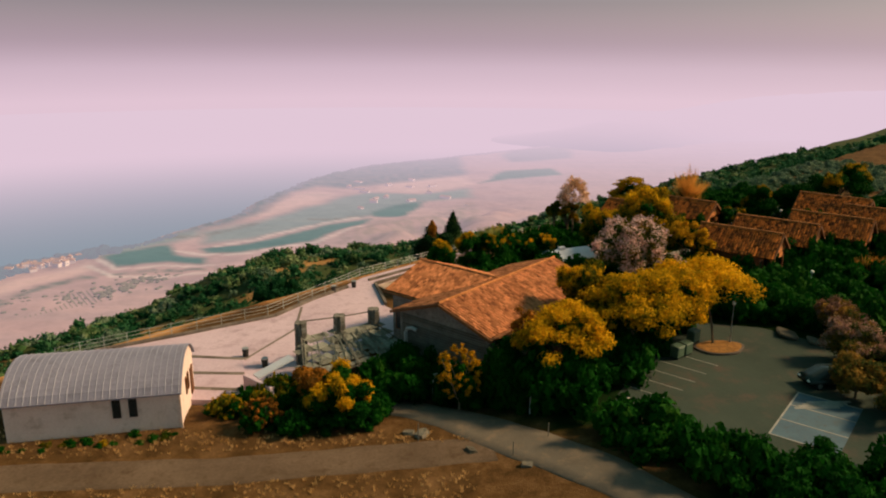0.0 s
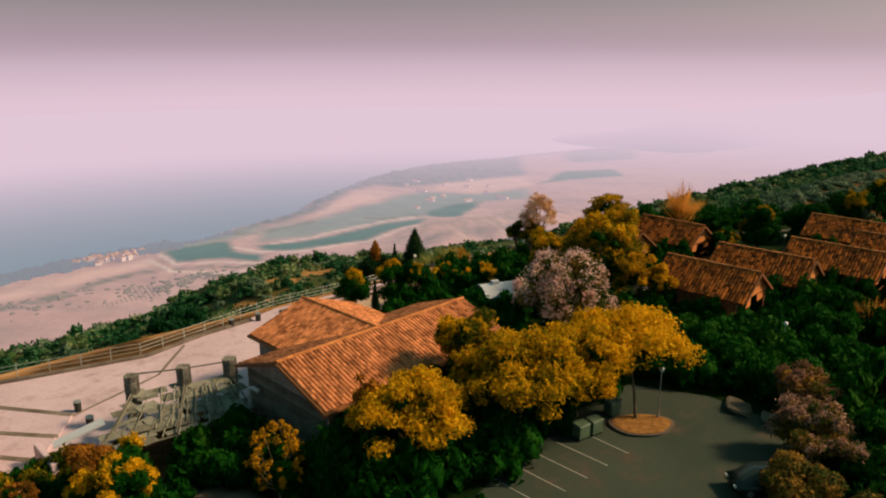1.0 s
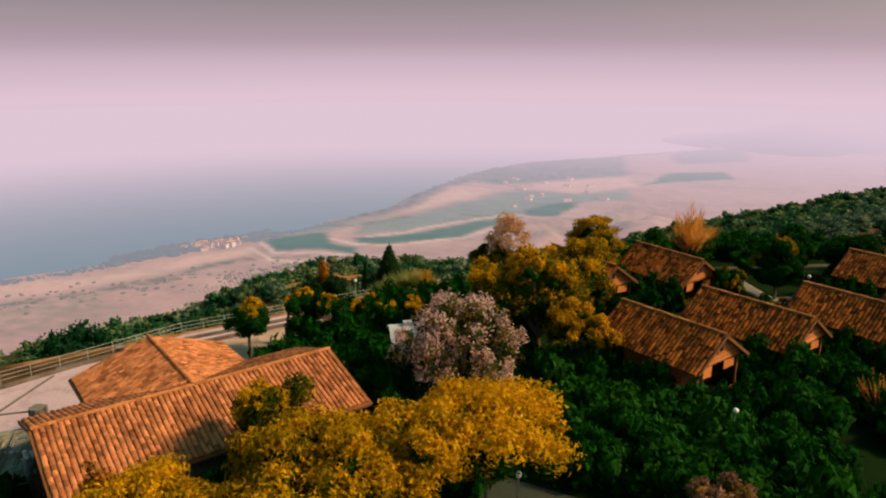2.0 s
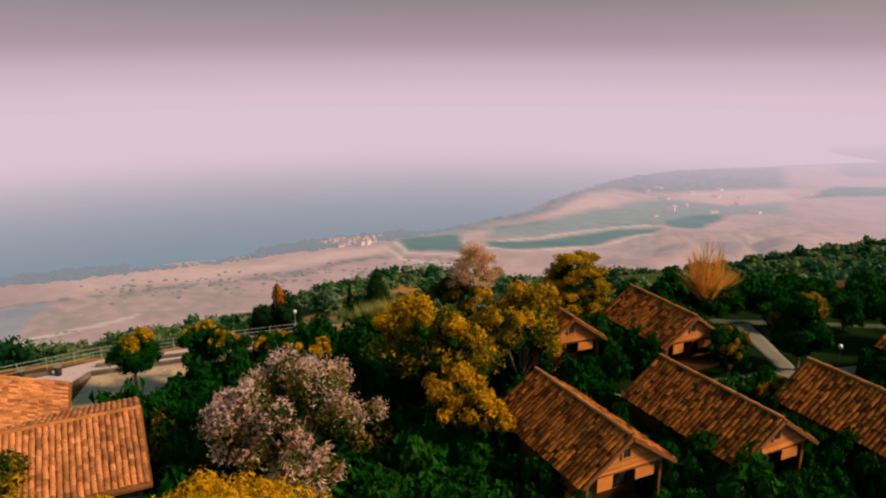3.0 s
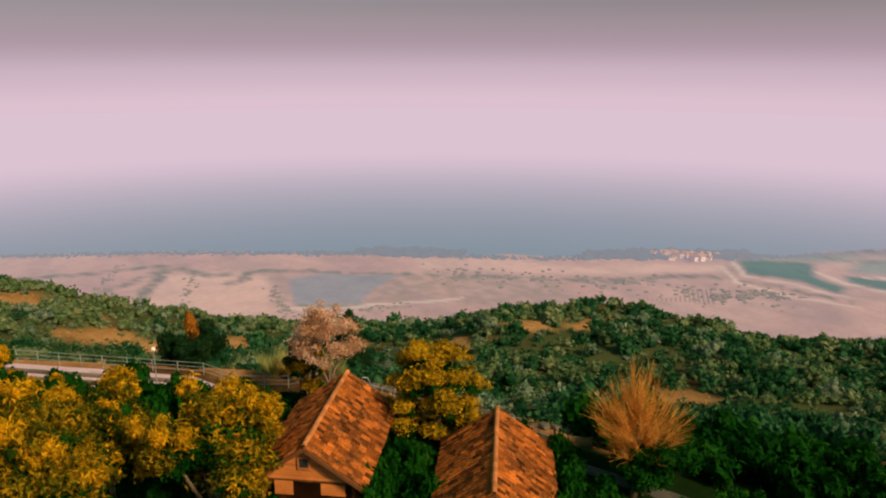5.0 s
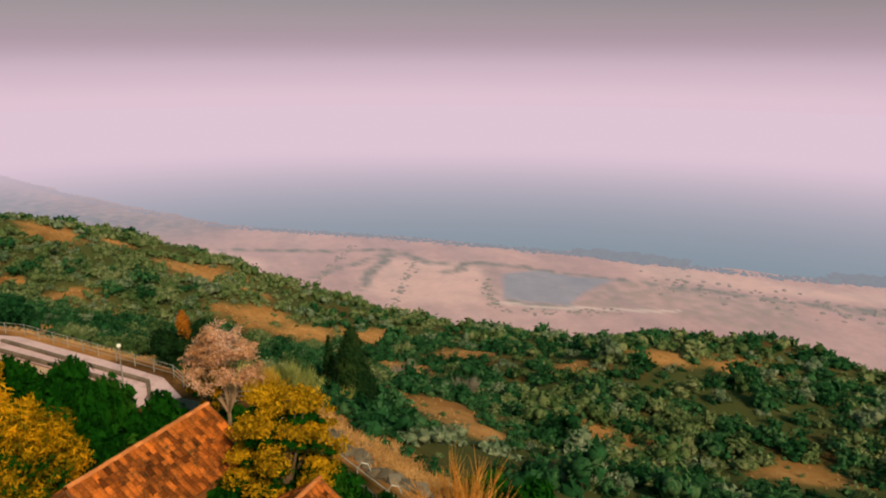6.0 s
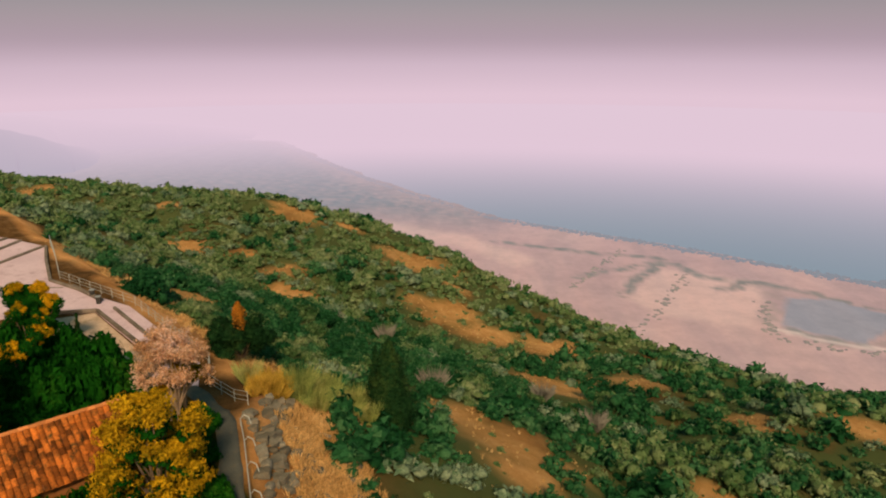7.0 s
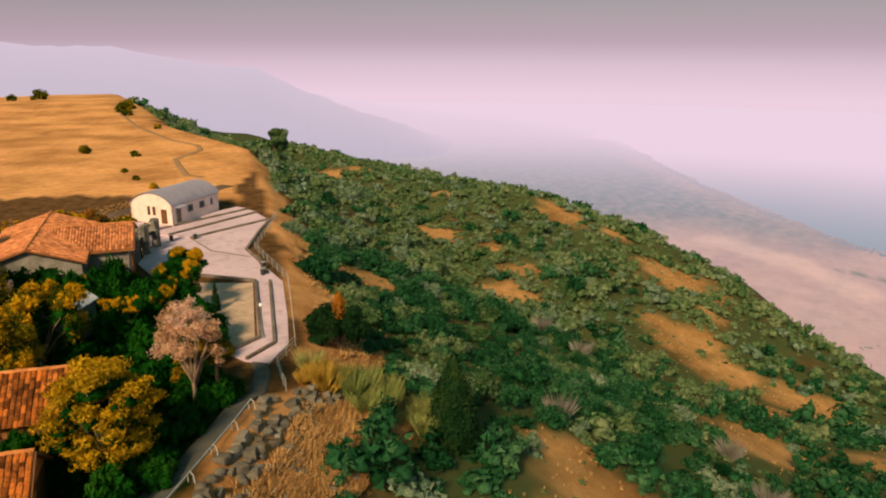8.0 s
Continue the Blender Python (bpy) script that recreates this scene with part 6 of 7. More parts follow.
for i, (x, y, top, r) in enumerate(((5.6, 51.4, 6.3, 2.1), (7.6, 54.0, 6.6, 2.1), (9.4, 56.4, 6.6, 2.1), (11.4, 58.7, 6.6, 2.1), (3.7, 49.5, 5.9, 2.0), (1.4, 50.2, 5.0, 1.8), (-3.0, 53.2, 4.8, 1.9))):
    tree("dense_shrub", x, y, top, r, "dark_leaf", "tall dense dark green shrub against the house", 150 + i, 0.2, 1900, 0.2, 34, "clumps", puff=1.35, core=0.7)
for i, (x, y, top, r) in enumerate(((41.6, 109.3, 5.4, 1.6), (44.4, 110.0, 5.2, 1.5), (47.2, 111.2, 5.6, 1.6))):
    tree("dense_shrub", x, y, top, r, "dark_leaf", "dense dark green shrub beside the garden path", 170 + i, 0.2, 1300, 0.2, 26, "clumps", puff=1.35, core=0.7)
tree("dense_shrub", 36.2, 108.2, 7.5, 2.6, "dark_leaf", "dense dark green shrub below the leafless tree", 39, 0.4, 2400, 0.2, 20)
tree("autumn_bush", 16.4, 98.0, 8.0, 1.5, "amber_leaf", "golden bush round the pale tree's trunk", 160, 1.6, 1500, 0.16, 34, "clumps", base=2.0, core=0.3, spread=0.6, inner="dark_leaf")
tree("autumn_bush", 14.6, 98.2, 7.4, 1.5, "half_gold", "olive and golden bush below the pale tree", 40, 2.6, 1500, 0.16, 20, base=2.0, core=0.3)
shrubs([(22.6, 103.4), (25.4, 105.6), (29.5, 106.6), (31.5, 104.6), (28.5, 101.4), (25.0, 100.6)], 1.5, 94, 0.8, 1.3, DARK, "dark green shrub under the yellow tree", "cabin shrubs", 1.5)

shrubs([(14.9, 65.7), (16.4, 67.6), (8.7, 73.9), (7.1, 72.0)], 1.6, 95, 1.2, 1.7, DARK + GOLD, "dark and rusty shrub along the house's end", "house shrubs", 1.7)
shrubs([(4.2, 69.3), (5.7, 71.1), (1.2, 74.3), (0.7, 72.1)], 1.5, 96, 1.0, 1.4, DARK + GOLD, "dark and rusty shrub below the eaves", "house shrubs", 1.6)
shrubs([(-29.8, 41.9), (-18.4, 44.3), (-17.8, 43.4), (-29.6, 41.0)], 0.75, 97, 0.3, 0.55, DARK + GOLD[:1], "low dark weeds at the foot of the hangar wall", "hangar weeds", 0.8)


def hugging_shrubs():
    """Low growth against the long sides and before the porches of the cabins."""
    rng = np.random.default_rng(93)
    spots = []
    for (ax, ay), (bx, by) in KEEP:
        L = math.hypot(bx - ax, by - ay)
        dx, dy = (bx - ax) / L, (by - ay) / L
        for out, offs, lo, hi in ((1.5, (-2.3, -1.1, 0.2, 1.3, 2.4), 1.05, 1.3), (2.5, (-1.9, 0.1, 1.8), 1.1, 1.35)):
            spots += [(ax - dx * out - dy * off, ay - dy * out + dx * off, rng.uniform(lo, hi), rng.uniform(2.0, 2.35)) for off in offs]
        for side in (-1, 1):
            u = 0.8
            while u < L:
                off = side * rng.uniform(3.3, 3.9)
                spots.append((ax + dx * u - dy * off, ay + dy * u + dx * off, rng.uniform(1.05, 1.4), rng.uniform(1.9, 2.4)))
                u += rng.uniform(1.3, 1.8)
    vs, fs, k = [], [], 0
    for x, y, r, tall in spots:
        if near_path(x, y) < 0.5 + r * 0.8:
            continue
        m = np.array(pose(x, y, land(x, y) - 0.15, 0, 0, rng.uniform(0, 360)) @ Matrix.Diagonal((r, r, r * tall, 1)))
        me2 = DARK[rng.integers(len(DARK))]
        base = np.empty(len(me2.vertices) * 3)
        me2.vertices.foreach_get("co", base)
        vs.append(base.reshape(-1, 3) @ m[:3, :3].T + m[:3, 3])
        fs.extend([tuple(i + k for i in p.vertices) for p in me2.polygons])
        k += len(me2.vertices)
    tagged(new("shrubbery", mesh_from("shrubbery", np.concatenate(vs), fs, M["dark_leaf"], True)), "dark green shrubs growing against the cabin walls", "shrubs", kind="stuff")


hugging_shrubs()
shrubs([(25.5, 98.8), (30.5, 93.4), (34, 95.4), (28.6, 101.6)], 1.7, 85, 0.7, 1.2, DARK, "dark green shrub between two cabins", "cabin shrubs", 1.5)
shrubs([(32, 104), (37.2, 99.6), (39, 101.5), (38, 105.4), (35, 107)], 2.0, 86, 0.7, 1.4, DARK, "dark green shrub beside the garden path", "cabin shrubs", 1.1)

# ---- scrub on the slope below the rim ----


def grows(x, y, s):
    for bx, by, br in BARE:
        if math.hypot(x - bx - br * 0.2, y - by + br * 0.2) < br * (0.78 + 0.6 * noise.noise((x * 0.15, y * 0.15, 1))):
            return False
    for cx, cy, cr in ((-2.2, 95.9, 2.4), (0.7, 109.8, 3.0), (-1.9, 108.2, 2.0), (3.0, 104.4, 3.6), (6.6, 101.8, 2.4)):
        if math.hypot(x - cx, y - cy) < cr:
            return False
    return noise.noise((x * 0.035, y * 0.035, 12)) + 0.6 * noise.noise((x * 0.12, y * 0.12, 5)) < 0.5


def slope_scrub():
    rng = np.random.default_rng(5)
    low = []
    for i in range(6):
        r2 = np.random.default_rng(300 + i)
        ls = [(math.cos(j * 2.4) * 0.3 * math.sqrt(j + 0.3), math.sin(j * 2.4) * 0.3 * math.sqrt(j + 0.3), r2.uniform(0.15, 0.75), r2.uniform(0.26, 0.5), 0.9) for j in range(5)]
        low.append(leaf_cloud(r2, ls, 115, 0.14, 0.68, up=0.5, spread=0.45, ruffle=1.0))
    tiny = []
    for i in range(4):
        r2 = np.random.default_rng(400 + i)
        ls = [(math.cos(j * 2.6) * 0.45, math.sin(j * 2.6) * 0.45, r2.uniform(0.2, 0.6), r2.uniform(0.35, 0.6), 0.9) for j in range(3)]
        tiny.append(leaf_cloud(r2, ls, 46, 0.21, 0.72, up=0.5, spread=0.4, ruffle=0.9))
    heaps = [([], [], [0]) for _ in range(3)]
    singles = 0
    along = -330.0
    while along < 430:
        far = along < -170 or along > 130
        out = 2.5
        while out < 140:
            gap = (2.6 if out < 70 else 3.4) * (1.45 if far else 1.0)
            a, o = along + rng.uniform(-0.5, 0.5) * gap, out + rng.uniform(-0.5, 0.5) * gap
            o += lerp_table(a, RIM)
            x, y = 3 + a * 0.69 - o * 0.72, 95 + a * 0.72 + o * 0.69
            s = rim_s(x, y)[0]
            out += gap
            stony = 6 < a < 36 and s < 6.2
            sparse = not grows(x, y, s)
            if s < 2.0 or stony or (s < 7 and -46 < a < 6 and rng.random() < 0.75 - 0.5 * step(-14, -26, a)) or (sparse and (rng.random() < 0.6 or (s < 14 and -14 < a < 6))):
                continue
            r = rng.uniform(0.25, 0.7) if sparse else rng.uniform(0.9, 2.5) * (1.3 if far else 1.0) * (1.0 + 0.9 * noise.noise((x * 0.075, y * 0.075, 31)))
            if not sparse and not far and rng.random() < 0.08:
                r = rng.uniform(2.4, 3.4)
            z = land(x, y) - 0.2
            near = -48 < a < 36 and s < 50 and singles < 290 and not sparse
            m = pose(x, y, z, 0, 0, rng.uniform(0, 360)) @ Matrix.Diagonal((r, r, r * rng.uniform(0.6, 1.2), 1))
            if near:
                ob = new("scrub_bush", SCRUB[rng.integers(9)])
                ob.matrix_world = m
                tagged(ob, "rounded olive-green scrub bush on the hillside", "bush", "hillside scrub")
                singles += 1
                continue
            v, f = tiny[rng.integers(4)] if far or s > 90 else low[rng.integers(6)]
            mm = np.array(m)
            # Pale and grey leaves get commoner south-west: haze put into bush colour.
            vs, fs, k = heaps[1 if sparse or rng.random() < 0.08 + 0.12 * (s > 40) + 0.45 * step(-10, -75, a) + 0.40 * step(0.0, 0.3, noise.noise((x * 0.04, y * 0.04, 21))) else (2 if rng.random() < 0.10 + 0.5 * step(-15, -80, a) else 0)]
            vs.append(v @ mm[:3, :3].T + mm[:3, 3])
            fs += [[i + k[0] for i in q] for q in f]
            k[0] += len(v)
        along += 2.7 * (1.45 if far else 1.0)
    for (vs, fs, k), mat, txt in zip(heaps, ("scrub", "scrub_pale", "scrub_grey"), ("dense dark green scrub covering the hillside", "paler olive scrub on the hillside, more of it far off in place of haze", "grey-green bushes on the hillside, more of them far off in place of haze")):
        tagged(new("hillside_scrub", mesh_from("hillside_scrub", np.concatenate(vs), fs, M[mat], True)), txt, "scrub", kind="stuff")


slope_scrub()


def spray(rng, n, h, r, width, lean=0.6, droop=0.0, root_r=0.25, ragged=0.4):
    """Thin upright blades that fan out from one root."""
    vs, fs = [], []
    for i in range(n):
        a, b = rng.uniform(0, math.tau), rng.random() ** 0.7
        root = np.array([math.cos(a) * r * root_r * b, math.sin(a) * r * root_r * b, 0])
        tipp = np.array([math.cos(a) * r * b * lean, math.sin(a) * r * b * lean, h * rng.uniform(1 - ragged, 1.0) * (1 - droop * b)])
        mid = root * 0.5 + tipp * 0.5 + np.array([0, 0, h * 0.08])
        side = np.array([-math.sin(a), math.cos(a), 0]) * width
        k = len(vs)
        vs += [root - side, root + side, mid + side * 0.8, tipp, mid - side * 0.8]
        fs.append((k, k + 1, k + 2, k + 3, k + 4))
    return np.array(vs), fs


def clump(name, x, y, h, r, n, width, mat, label, category, seed, base=None):
    v, f = spray(np.random.default_rng(seed), n, h, r, width, 1.0)
    ob = new(name, mesh_from(name, v, f, M[mat]))
    ob.matrix_world = pose(x, y, (land(x, y) if base is None else base) - 0.1)
    return tagged(ob, label, category)


rng_reed = np.random.default_rng(55)
for i in range(24):
    k = i / 23
    x, y = 5.6 - 5.5 * k + rng_reed.normal() * 0.9, 102.6 + 4.2 * k + rng_reed.normal() * 1.0
    clump("reed_clump", x, y, rng_reed.uniform(2.0, 3.7), rng_reed.uniform(1.3, 2.2), 250, 0.011, "reed", "tall pale green clump of reeds on the slope", "reeds", 500 + i)
for i in range(12):
    x, y = 8.2 - 2.6 * rng_reed.random() + rng_reed.normal() * 0.4, 100.2 + 2.6 * rng_reed.random()
    clump("grass_tussock", x, y, rng_reed.uniform(1.4, 2.6), rng_reed.uniform(0.8, 1.5), 200, 0.013, "golden_reed", "tall golden tussock of dry grass on the bank", "grass", 560 + i)
bare = empty("bare_tree", pose(36.0, 107.7, land(36.0, 107.7)), "leafless tree with a fan of thin orange twigs", "tree")
part("trunk", tubed([(0, 0, -0.3), (0.05, 0, 1.2), (0, 0.05, 4.3)], 0.22, 0.16, 8), M["bark"], bare)


def twig_crown(seed):
    """Limbs that fan out and up, each with many thin twigs."""
    rng = np.random.default_rng(seed)
    vs, fs = [], []

    def blade(p, q, w):
        d = (q - p).cross(Vector(rng.normal(size=3))).normalized() * w
        k = len(vs)
        vs.extend([p - d, p + d, q + d * 0.3, q - d * 0.3])
        fs.append((k, k + 1, k + 2, k + 3))

    for i in range(85):
        a, lean = rng.uniform(0, math.tau), rng.uniform(0.05, 1.35)
        way = Vector((math.cos(a) * lean, math.sin(a) * lean, 1.0)).normalized()
        root, reach = Vector((0, 0, rng.uniform(1.6, 3.2))), rng.uniform(2.4, 4.1) * (1.1 - 0.2 * lean)
        tip = root + way * reach
        blade(root, tip, 0.034)
        for j in range(40):
            p = root.lerp(tip, rng.uniform(0.3, 1.0))
            w2 = (way + Vector(rng.normal(size=3)) * 0.26 + Vector((0, 0, 0.15))).normalized()
            blade(p, p + w2 * rng.uniform(0.5, 1.5), 0.015)
    return vs, fs


v, f = twig_crown(520)
twigs = new("twig_crown", mesh_from("twig_crown", v, f, M["twig"]))
twigs.parent = bare
tagged(twigs, "thin orange twigs")
clump("bare_bush", 46.4, 77.2, 3.0, 2.2, 260, 0.02, "twig", "low bush of bare orange twigs", "bush", 522)
for i, (x, y) in enumerate(((-70, 88), (-42, 126), (-58, 100), (-30, 132), (-18, 112))):
    clump("dead_bush", x, y, 3.2, 2.4, 200, 0.03, "grey_twig", "grey leafless bush among the scrub", "bush", 530 + i)


def dry_grass():
    """Tufts along the rim, on the bare patches and beside the tracks."""
    rng = np.random.default_rng(8)
    tufts = [spray(np.random.default_rng(600 + i), 8, 0.55, 0.5, 0.038, 1.0) for i in range(4)]
    vs, fs, k = [], [], 0

    def put(x, y, sc):
        nonlocal k
        v, f = tufts[rng.integers(4)]
        a, c = rng.uniform(0, math.tau), sc * rng.uniform(0.7, 1.4)
        rot = np.array([[math.cos(a), -math.sin(a), 0], [math.sin(a), math.cos(a), 0], [0, 0, 1]])
        vs.append((v * c) @ rot.T + (x, y, land(x, y) - 0.03))
        fs.extend([tuple(i + k for i in q) for q in f])
        k += len(v)

    for _ in range(1300):
        a, o = rng.uniform(-50, 40), rng.uniform(1.5, 9)
        o += lerp_table(a, RIM)
        put(3 + a * 0.69 - o * 0.72, 95 + a * 0.72 + o * 0.69, 0.85)
    for _ in range(5600):
        a, o = rng.uniform(4, 34), rng.uniform(2.4, 8)
        o += lerp_table(a, RIM)
        put(3 + a * 0.69 - o * 0.72, 95 + a * 0.72 + o * 0.69, 1.1)
    for bx, by, br in BARE:
        for _ in range(int(br * br * 0.9)):
            put(bx + rng.normal() * br * 0.6, by + rng.normal() * br * 0.6, 0.6)
    for _ in range(1500):
        x, y = rng.uniform(-34, 2), rng.uniform(33, 44.5)
        if not 37.0 + (x + 27) * 0.1 < y < 40.6 + (x + 27) * 0.1:
            put(x, y, 0.42)
    ob = new("dry_grass", mesh_from("dry_grass", np.concatenate(vs), fs, M["grass"]))
    tagged(ob, "tufts of dry golden grass", "grass", kind="stuff")


dry_grass()

# ---- boulders below the path ----


def boulder_mesh(seed):
    rng = np.random.default_rng(seed)
    bm = bmesh.new()
    bmesh.ops.create_cube(bm, size=1.7)
    bmesh.ops.subdivide_edges(bm, edges=bm.edges[:], cuts=2, use_grid_fill=True)
    off = rng.uniform(0, 50)
    for v in bm.verts:
        p = v.co.copy()
        q = p.lerp(p.normalized() * 1.05, 0.42)
        v.co = q * (1 + 0.28 * noise.noise(p * 0.8 + Vector((off, 0, 0)))) + p * 0.16 * noise.noise(p * 2.2 + Vector((0, off, 0)))
    me2 = bpy.data.meshes.new("boulder")
    bm.to_mesh(me2)
    bm.free()
    me2.materials.append(M["rock"])
    return me2


ROCKS = [boulder_mesh(700 + i) for i in range(5)]
rng_rock = np.random.default_rng(77)
count = 0
for row in range(10):
    for col in range(32):
        a, s = 9 + col * 0.8 + rng_rock.uniform(-0.25, 0.25), 0.3 + row * 0.75 + rng_rock.uniform(-0.25, 0.25)
        o = s + lerp_table(a, RIM)
        if rng_rock.random() < 0.06 + 0.04 * row or (3.0 + 0.08 * (a - 9) < s < 6.0 and rng_rock.random() < 0.8):
            continue
        x, y = 3 + a * 0.69 - o * 0.72, 95 + a * 0.72 + o * 0.69
        ob = new("boulder", ROCKS[rng_rock.integers(5)])
        r = rng_rock.uniform(0.32, 0.58)
        ob.matrix_world = pose(x, y, land(x, y) + r * 0.1, rng_rock.uniform(-12, 12), rng_rock.uniform(-12, 12), rng_rock.uniform(0, 360)) @ Matrix.Diagonal((r, r * rng_rock.uniform(0.6, 1.0), r * rng_rock.uniform(0.5, 0.8), 1))
        tagged(ob, "pale grey limestone boulder on the stony bank", "boulder", "bank boulders")
for x, y, r in ((30.2, 60.6, 0.9), (31.9, 59.0, 0.7)):
    ob = new("boulder", ROCKS[0])
    ob.matrix_world = pose(x, y, land(x, y) + r * 0.15, 10, 5, 70) @ Matrix.Diagonal((r * 1.7, r * 1.1, r * 0.22, 1))
    tagged(ob, "flat pale stone at the edge of the parking lot", "boulder")

# ---- far shore: woods, village, field hedges ----


def far_clumps(name, line, count, width, lo, hi, mat, label, seed):
    rng = np.random.default_rng(seed)
    vs, fs, k = [], [], 0
    seg = [math.hypot(b[0] - a[0], b[1] - a[1]) for a, b in zip(line, line[1:])]
    for _ in range(count):
        i = rng.choice(len(seg), p=np.array(seg) / sum(seg))
        t = rng.random()
        x = line[i][0] + (line[i + 1][0] - line[i][0]) * t + rng.normal() * width
        y = line[i][1] + (line[i + 1][1] - line[i][1]) * t + rng.normal() * width
        r = rng.uniform(lo, hi)
        jit = 1 + 0.25 * rng.normal(size=(len(ICO_V), 1)).clip(-1.5, 1.5)
        vs.append(ICO_V * jit * np.array([r * 2.2, r * 2.2, r]) + (x, y, PLAIN_Z + r * 0.3))
        fs += (ICO_F + k).tolist()
        k += len(ICO_V)
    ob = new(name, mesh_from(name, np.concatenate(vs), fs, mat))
    return tagged(ob, label, "woods", kind="stuff")


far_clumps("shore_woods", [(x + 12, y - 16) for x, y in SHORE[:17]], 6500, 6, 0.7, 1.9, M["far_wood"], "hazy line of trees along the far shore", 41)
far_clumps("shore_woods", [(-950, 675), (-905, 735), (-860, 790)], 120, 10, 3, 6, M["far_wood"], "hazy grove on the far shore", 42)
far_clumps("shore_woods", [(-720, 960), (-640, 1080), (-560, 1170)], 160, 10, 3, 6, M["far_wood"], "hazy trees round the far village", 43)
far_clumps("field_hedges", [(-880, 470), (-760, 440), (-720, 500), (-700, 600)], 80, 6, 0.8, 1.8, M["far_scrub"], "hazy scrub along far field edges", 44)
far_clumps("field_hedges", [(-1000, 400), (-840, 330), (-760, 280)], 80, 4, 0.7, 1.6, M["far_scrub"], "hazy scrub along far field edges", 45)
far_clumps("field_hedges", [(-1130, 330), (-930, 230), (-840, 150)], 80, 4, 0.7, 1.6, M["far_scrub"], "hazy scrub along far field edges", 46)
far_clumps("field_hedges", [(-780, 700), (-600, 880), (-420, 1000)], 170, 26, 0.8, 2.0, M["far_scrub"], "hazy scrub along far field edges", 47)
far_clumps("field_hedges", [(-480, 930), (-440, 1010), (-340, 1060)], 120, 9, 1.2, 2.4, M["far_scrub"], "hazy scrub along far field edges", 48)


def far_house(x, y, sx, sy, h, turn):
    ob = empty("far_house", pose(x, y, PLAIN_Z, 0, 0, turn), "small white house in the far village", "house", "far village")
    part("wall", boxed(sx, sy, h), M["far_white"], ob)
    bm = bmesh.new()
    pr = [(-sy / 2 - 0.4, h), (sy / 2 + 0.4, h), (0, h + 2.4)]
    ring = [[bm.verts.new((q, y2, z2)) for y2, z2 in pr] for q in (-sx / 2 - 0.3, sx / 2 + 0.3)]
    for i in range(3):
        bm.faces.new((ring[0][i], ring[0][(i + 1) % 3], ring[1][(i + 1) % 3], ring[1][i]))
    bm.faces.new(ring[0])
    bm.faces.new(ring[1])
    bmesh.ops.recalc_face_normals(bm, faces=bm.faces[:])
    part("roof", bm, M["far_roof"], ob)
    part("window", boxed(1.6, 0.2, 1.4, pose(0, -sy / 2, h * 0.4)), M["far_wood"], ob)
    return ob


rng_v = np.random.default_rng(21)
for i in range(22):
    k = rng_v.random()
    far_house(-650 + 56 * k + rng_v.normal() * 8, 1046 + 62 * k + rng_v.normal() * 9, rng_v.uniform(8, 16), rng_v.uniform(7, 11), rng_v.uniform(4, 8), rng_v.uniform(0, 180))
spots = [(-150 + rng_v.normal() * 130, 1700 + rng_v.normal() * 130) for _ in range(16)]
for hx, hy in [p for p in spots if inside(p[0] - 60, p[1] + 60, land_side)]:
    far_house(hx, hy, rng_v.uniform(12, 26), rng_v.uniform(8, 12), rng_v.uniform(3, 6), rng_v.uniform(0, 180))
for i in range(17):
    k = i / 16
    flat("vine_row", -552 + 72 * k, 872 + 66 * k, 62, 1.4, 128, PLAIN_Z + 0.3, M["far_scrub"], "row of a far vineyard on the plain")


def far_ridge(name, spine, width, seed, label):
    """A hazy spur whose crest runs along spine."""
    rng = np.random.default_rng(seed)
    vs, fs = [], []
    fine = []
    for (x0, y0, z0), (x1, y1, z1) in zip(spine, spine[1:]):
        fine += [(x0 + (x1 - x0) * i / 14, y0 + (y1 - y0) * i / 14, z0 + (z1 - z0) * i / 14) for i in range(14)]
    fine.append(spine[-1])
    cols = 15
    for i, (x, y, z) in enumerate(fine):
        a, b = fine[max(i - 1, 0)], fine[min(i + 1, len(fine) - 1)]
        d = Vector((b[0] - a[0], b[1] - a[1])).normalized()
        for j in range(cols):
            k = (j - cols // 2) / (cols // 2)
            px, py = x - d.y * k * width, y + d.x * k * width
            h = PLAIN_Z - 4 + (z - PLAIN_Z) * (math.cos(k * math.pi) * 0.5 + 0.5) ** 0.8
            vs.append((px, py, h + (14 * noise.noise((px * 0.006, py * 0.006, seed)) + 6 * noise.noise((px * 0.02, py * 0.02, seed))) * (1 - abs(k)) * min(1, max(0, (z - PLAIN_Z) / 60))))
    for i in range(len(fine) - 1):
        for j in range(cols - 1):
            fs.append((i * cols + j, i * cols + j + 1, (i + 1) * cols + j + 1, (i + 1) * cols + j))
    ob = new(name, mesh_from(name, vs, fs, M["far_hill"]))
    ob.data.shade_smooth()
    return tagged(ob, label, "hill", kind="structure")


far_ridge("backdrop_hill", [(-300, -2500, 10), (-900, -2350, 10), (-1500, -2150, -40), (-2050, -1850, -130), (-2450, -1500, -215), (-2650, -1100, -262), (-2720, -800, -300)], 420, 3, "blue-grey hazy spur running down to the shore")
far_ridge("backdrop_hill", [(330, 2500, -300), (520, 2750, -262), (800, 3000, -225), (1300, 3150, -160), (1900, 2900, -100)], 380, 4, "pale hazy ridge beyond the plain")
far_ridge("backdrop_hill", [(-826, -2212, 31), (-1132, -2073, 35), (-1406, -1902, 15), (-1605, -1742, -23), (-1730, -1624, -44), (-1840, -1504, -122), (-1991, -1311, -211), (-2077, -1180, -273), (-2192, -971, -344)], 380, 6, "blue-grey hazy hill beyond the golden field")

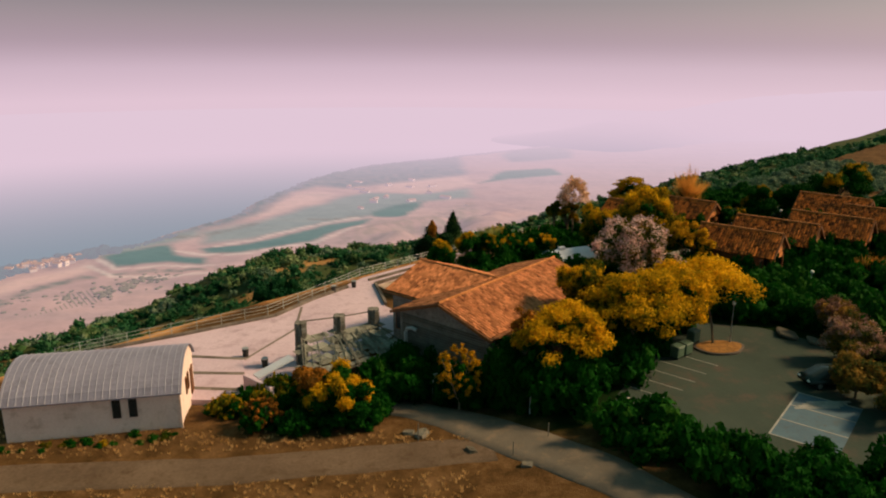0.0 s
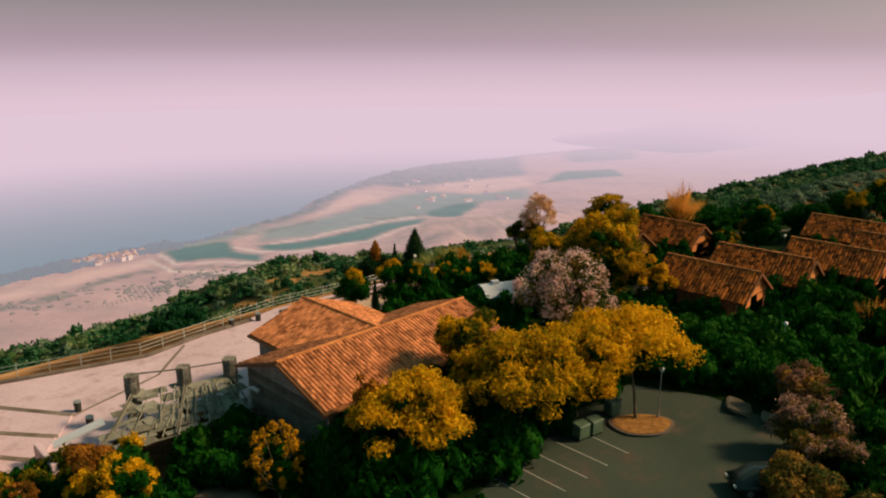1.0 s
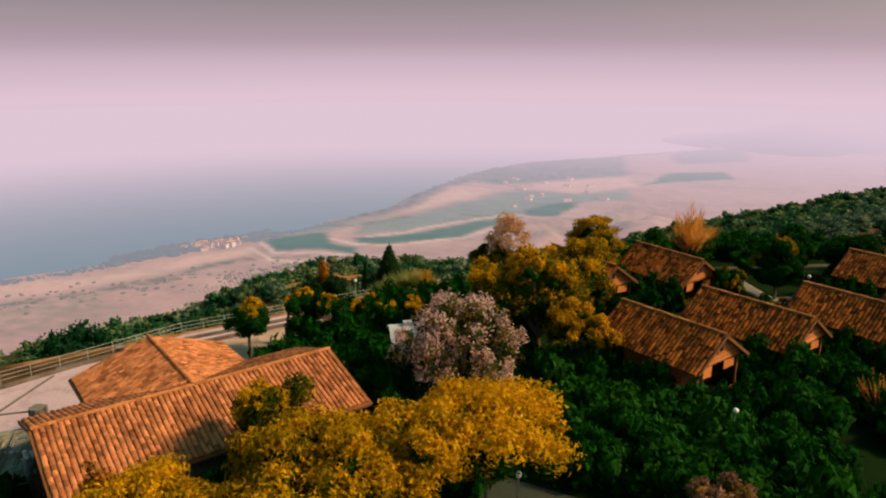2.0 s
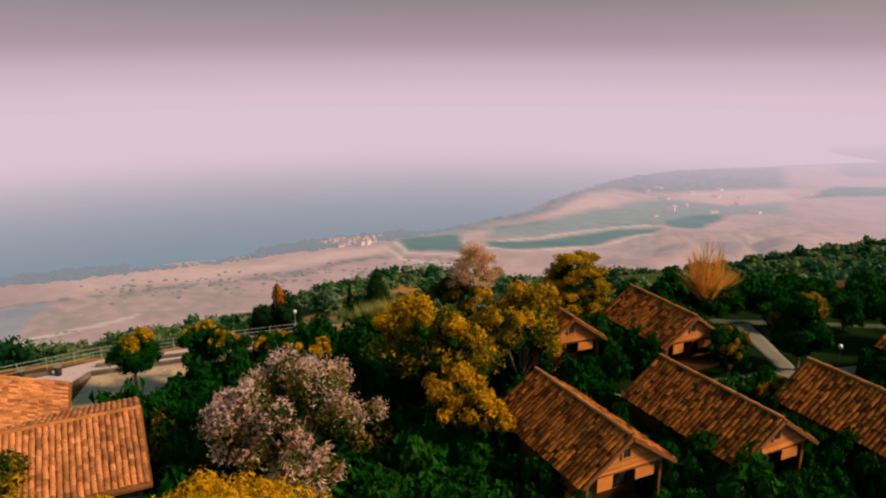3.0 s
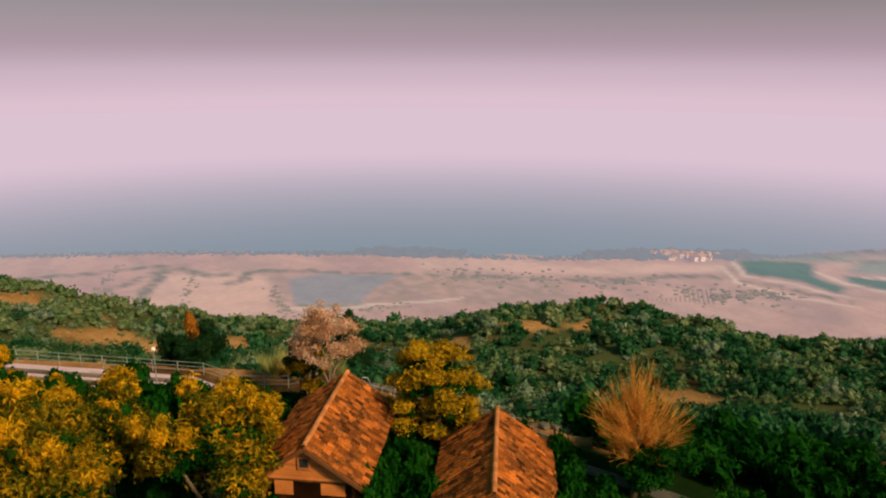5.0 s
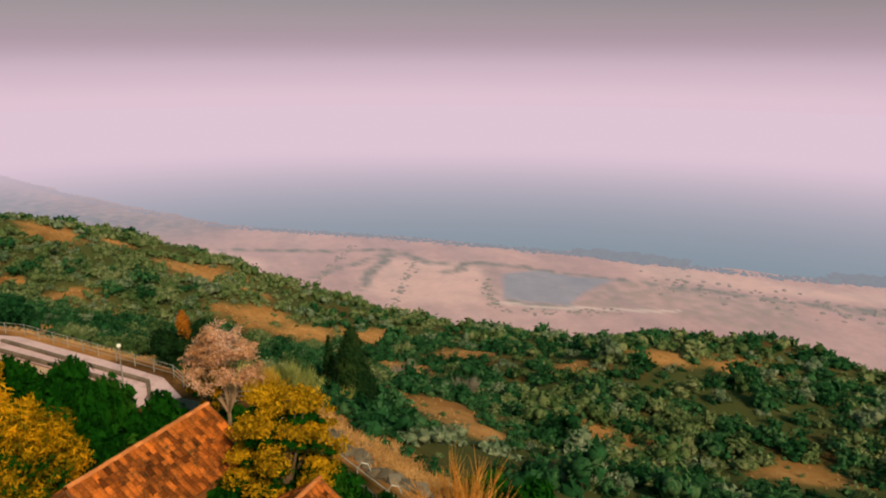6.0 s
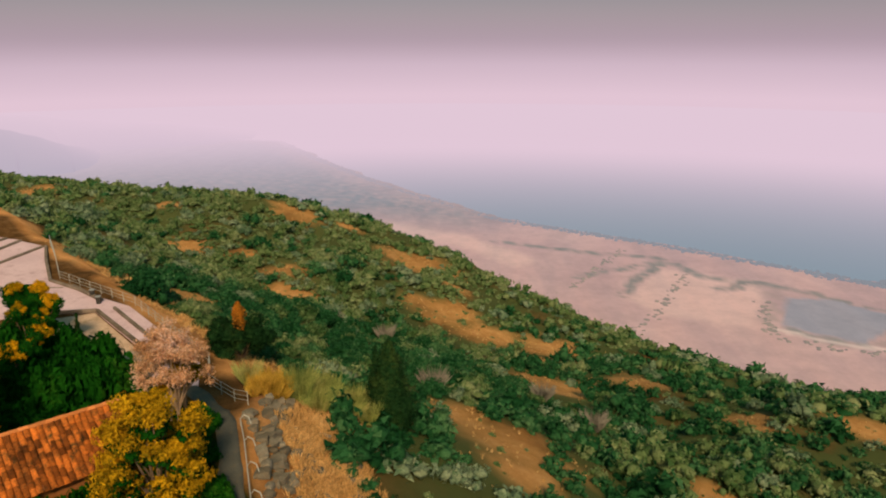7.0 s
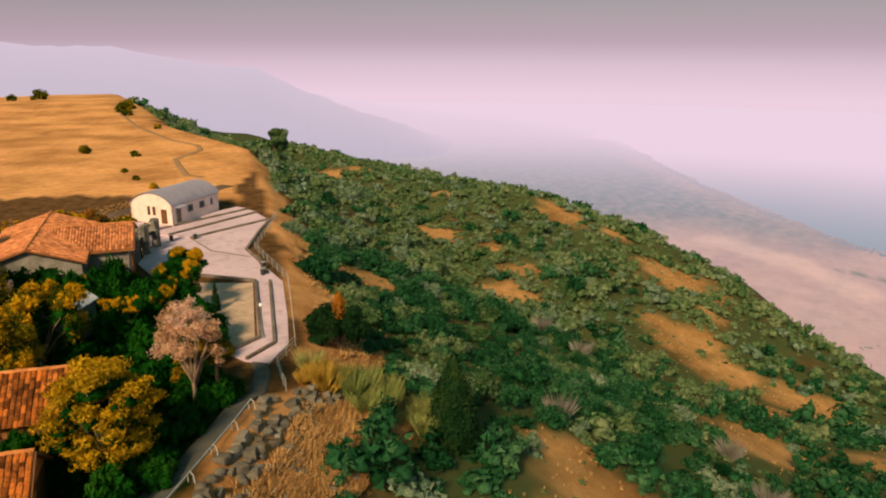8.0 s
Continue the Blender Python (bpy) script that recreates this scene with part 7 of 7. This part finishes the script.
# ---- small things by the lane and the parking lot ----


def car(x, y, turn):
    ob = empty("car", pose(x, y, 2.97, 0, 0, turn), "dark parked car half hidden under a bush", "car")
    side = [(-2.1, 0.35), (-2.12, 0.75), (-1.5, 0.92), (-0.75, 1.42), (0.95, 1.44), (1.75, 1.0), (2.1, 0.9), (2.12, 0.35)]
    bm = bmesh.new()
    rows = [[bm.verts.new((px, w * (0.86 if pz > 1.2 else 1.0), pz)) for px, pz in side] for w in (-0.84, 0.84)]
    for i in range(len(side)):
        j = (i + 1) % len(side)
        bm.faces.new((rows[0][i], rows[0][j], rows[1][j], rows[1][i]))
    bm.faces.new(rows[0])
    bm.faces.new(rows[1])
    bmesh.ops.recalc_face_normals(bm, faces=bm.faces[:])
    bmesh.ops.bevel(bm, geom=bm.edges[:], offset=0.06, segments=2, affect="EDGES")
    part("body", bm, M["car_paint"], ob, "", True)
    part("windscreen", boxed(0.04, 1.3, 0.5, pose(-1.13, 0, 0.96, 0, 56)), M["glass"], ob)
    part("rear_window", boxed(0.04, 1.25, 0.45, pose(1.42, 0, 1.0, 0, -60)), M["glass"], ob)
    for w in (-1, 1):
        part("side_window", boxed(1.7, 0.03, 0.36, pose(0.1, w * 0.79, 0.98)), M["glass"], ob)
        part("headlight", boxed(0.1, 0.3, 0.14, pose(-2.1, w * 0.58, 0.6), 0.03), M["globe"], ob)
        for px in (-1.3, 1.3):
            wheel = part("wheel", tubed([(px, w * 0.66, 0.31), (px, w * 0.86, 0.31)], 0.31, None, 16), M["black"], ob)
            part("rim", tubed([(px, w * 0.86, 0.31), (px, w * 0.875, 0.31)], 0.19, None, 12), M["grey_metal"], wheel)
    return ob


car(28.8, 50.6, 8)


def marker_post(x, y, h, r, mat, label):
    ob = empty("post", pose(x, y, land(x, y)), label, "post")
    part("shaft", tubed([(0, 0, -0.3), (0, 0, h)], r, r * 0.9, 7), mat, ob)
    part("cap", tubed([(0, 0, h), (0, 0, h + 0.04)], r * 1.25, r * 0.9, 7), mat, ob)
    return ob


marker_post(5.87, 46.8, 2.4, 0.06, M["white_metal"], "slim pale post among dark shrubs")
marker_post(4.25, 41.5, 1.0, 0.035, M["grey_timber"], "thin dark wooden post beside the lane")
marker_post(6.7, 43.3, 1.0, 0.035, M["grey_timber"], "thin dark wooden post beside the lane")
marker_post(-1.9, 43.4, 1.3, 0.035, M["grey_timber"], "thin dark wooden post beside the dirt track")
for x, y, r in ((1.6, 42.2, 0.3), (5.0, 40.2, 0.28), (-1.7, 44.2, 0.4), (-2.6, 44.4, 0.3)):
    ob = new("boulder", ROCKS[1])
    ob.matrix_world = pose(x, y, land(x, y) + r * 0.15, 8, 5, 70 * x) @ Matrix.Diagonal((r * 1.4, r, r * 0.7, 1))
    tagged(ob, "small pale stone at the lane's edge", "boulder")


def sign(x, y, h, w, t, turn, label):
    ob = empty("signboard", pose(x, y, land(x, y), 0, 0, turn), label, "sign")
    part("post", tubed([(0, 0, -0.2), (0, 0, h)], 0.045, None, 7), M["white_metal"], ob)
    part("board", boxed(w, 0.05, t, pose(w * 0.5, -0.06, h - t), 0.01), M["white_wall"], ob, "blank pale board")
    part("clamp", boxed(0.14, 0.12, 0.06, pose(0, -0.02, h - t * 0.5)), M["grey_metal"], ob)
    return ob


sign(-1.1, 51.0, 2.2, 1.3, 0.7, 30, "white board on a post among shrubs")
sign(13.2, 53.0, 1.9, 0.9, 0.8, 20, "pale board on a post at the parking lot")
sign(14.0, 56.4, 2.2, 1.5, 0.75, 20, "pale wide board on a post at the parking lot")
for x, y, r in ((12.2, 46.6, 0.35), (12.7, 47.3, 0.3), (13.0, 46.5, 0.28), (12.4, 45.9, 0.33)):
    ob = empty("plant_pot", pose(x, y, 2.97), "white plant pot with a small dark plant", "pot", "white pots")
    part("pot", tubed([(0, 0, -0.02), (0, 0, r * 1.6)], r * 0.7, r, 10), M["white_wall"], ob)
    plant = new("plant", DARK[0])
    plant.parent = ob
    plant.matrix_local = pose(0, 0, r * 1.4) @ Matrix.Diagonal((r * 1.1, r * 1.1, r * 1.5, 1))
sheet_heap = link_bm("white_sheet", boxed(2.2, 1.5, 0.3, pose(42.5, 75.6, 2.95, 6, 4, 30), 0.1), M["white_wall"])
tagged(sheet_heap, "white sheet lying over things among shrubs", "sheet")
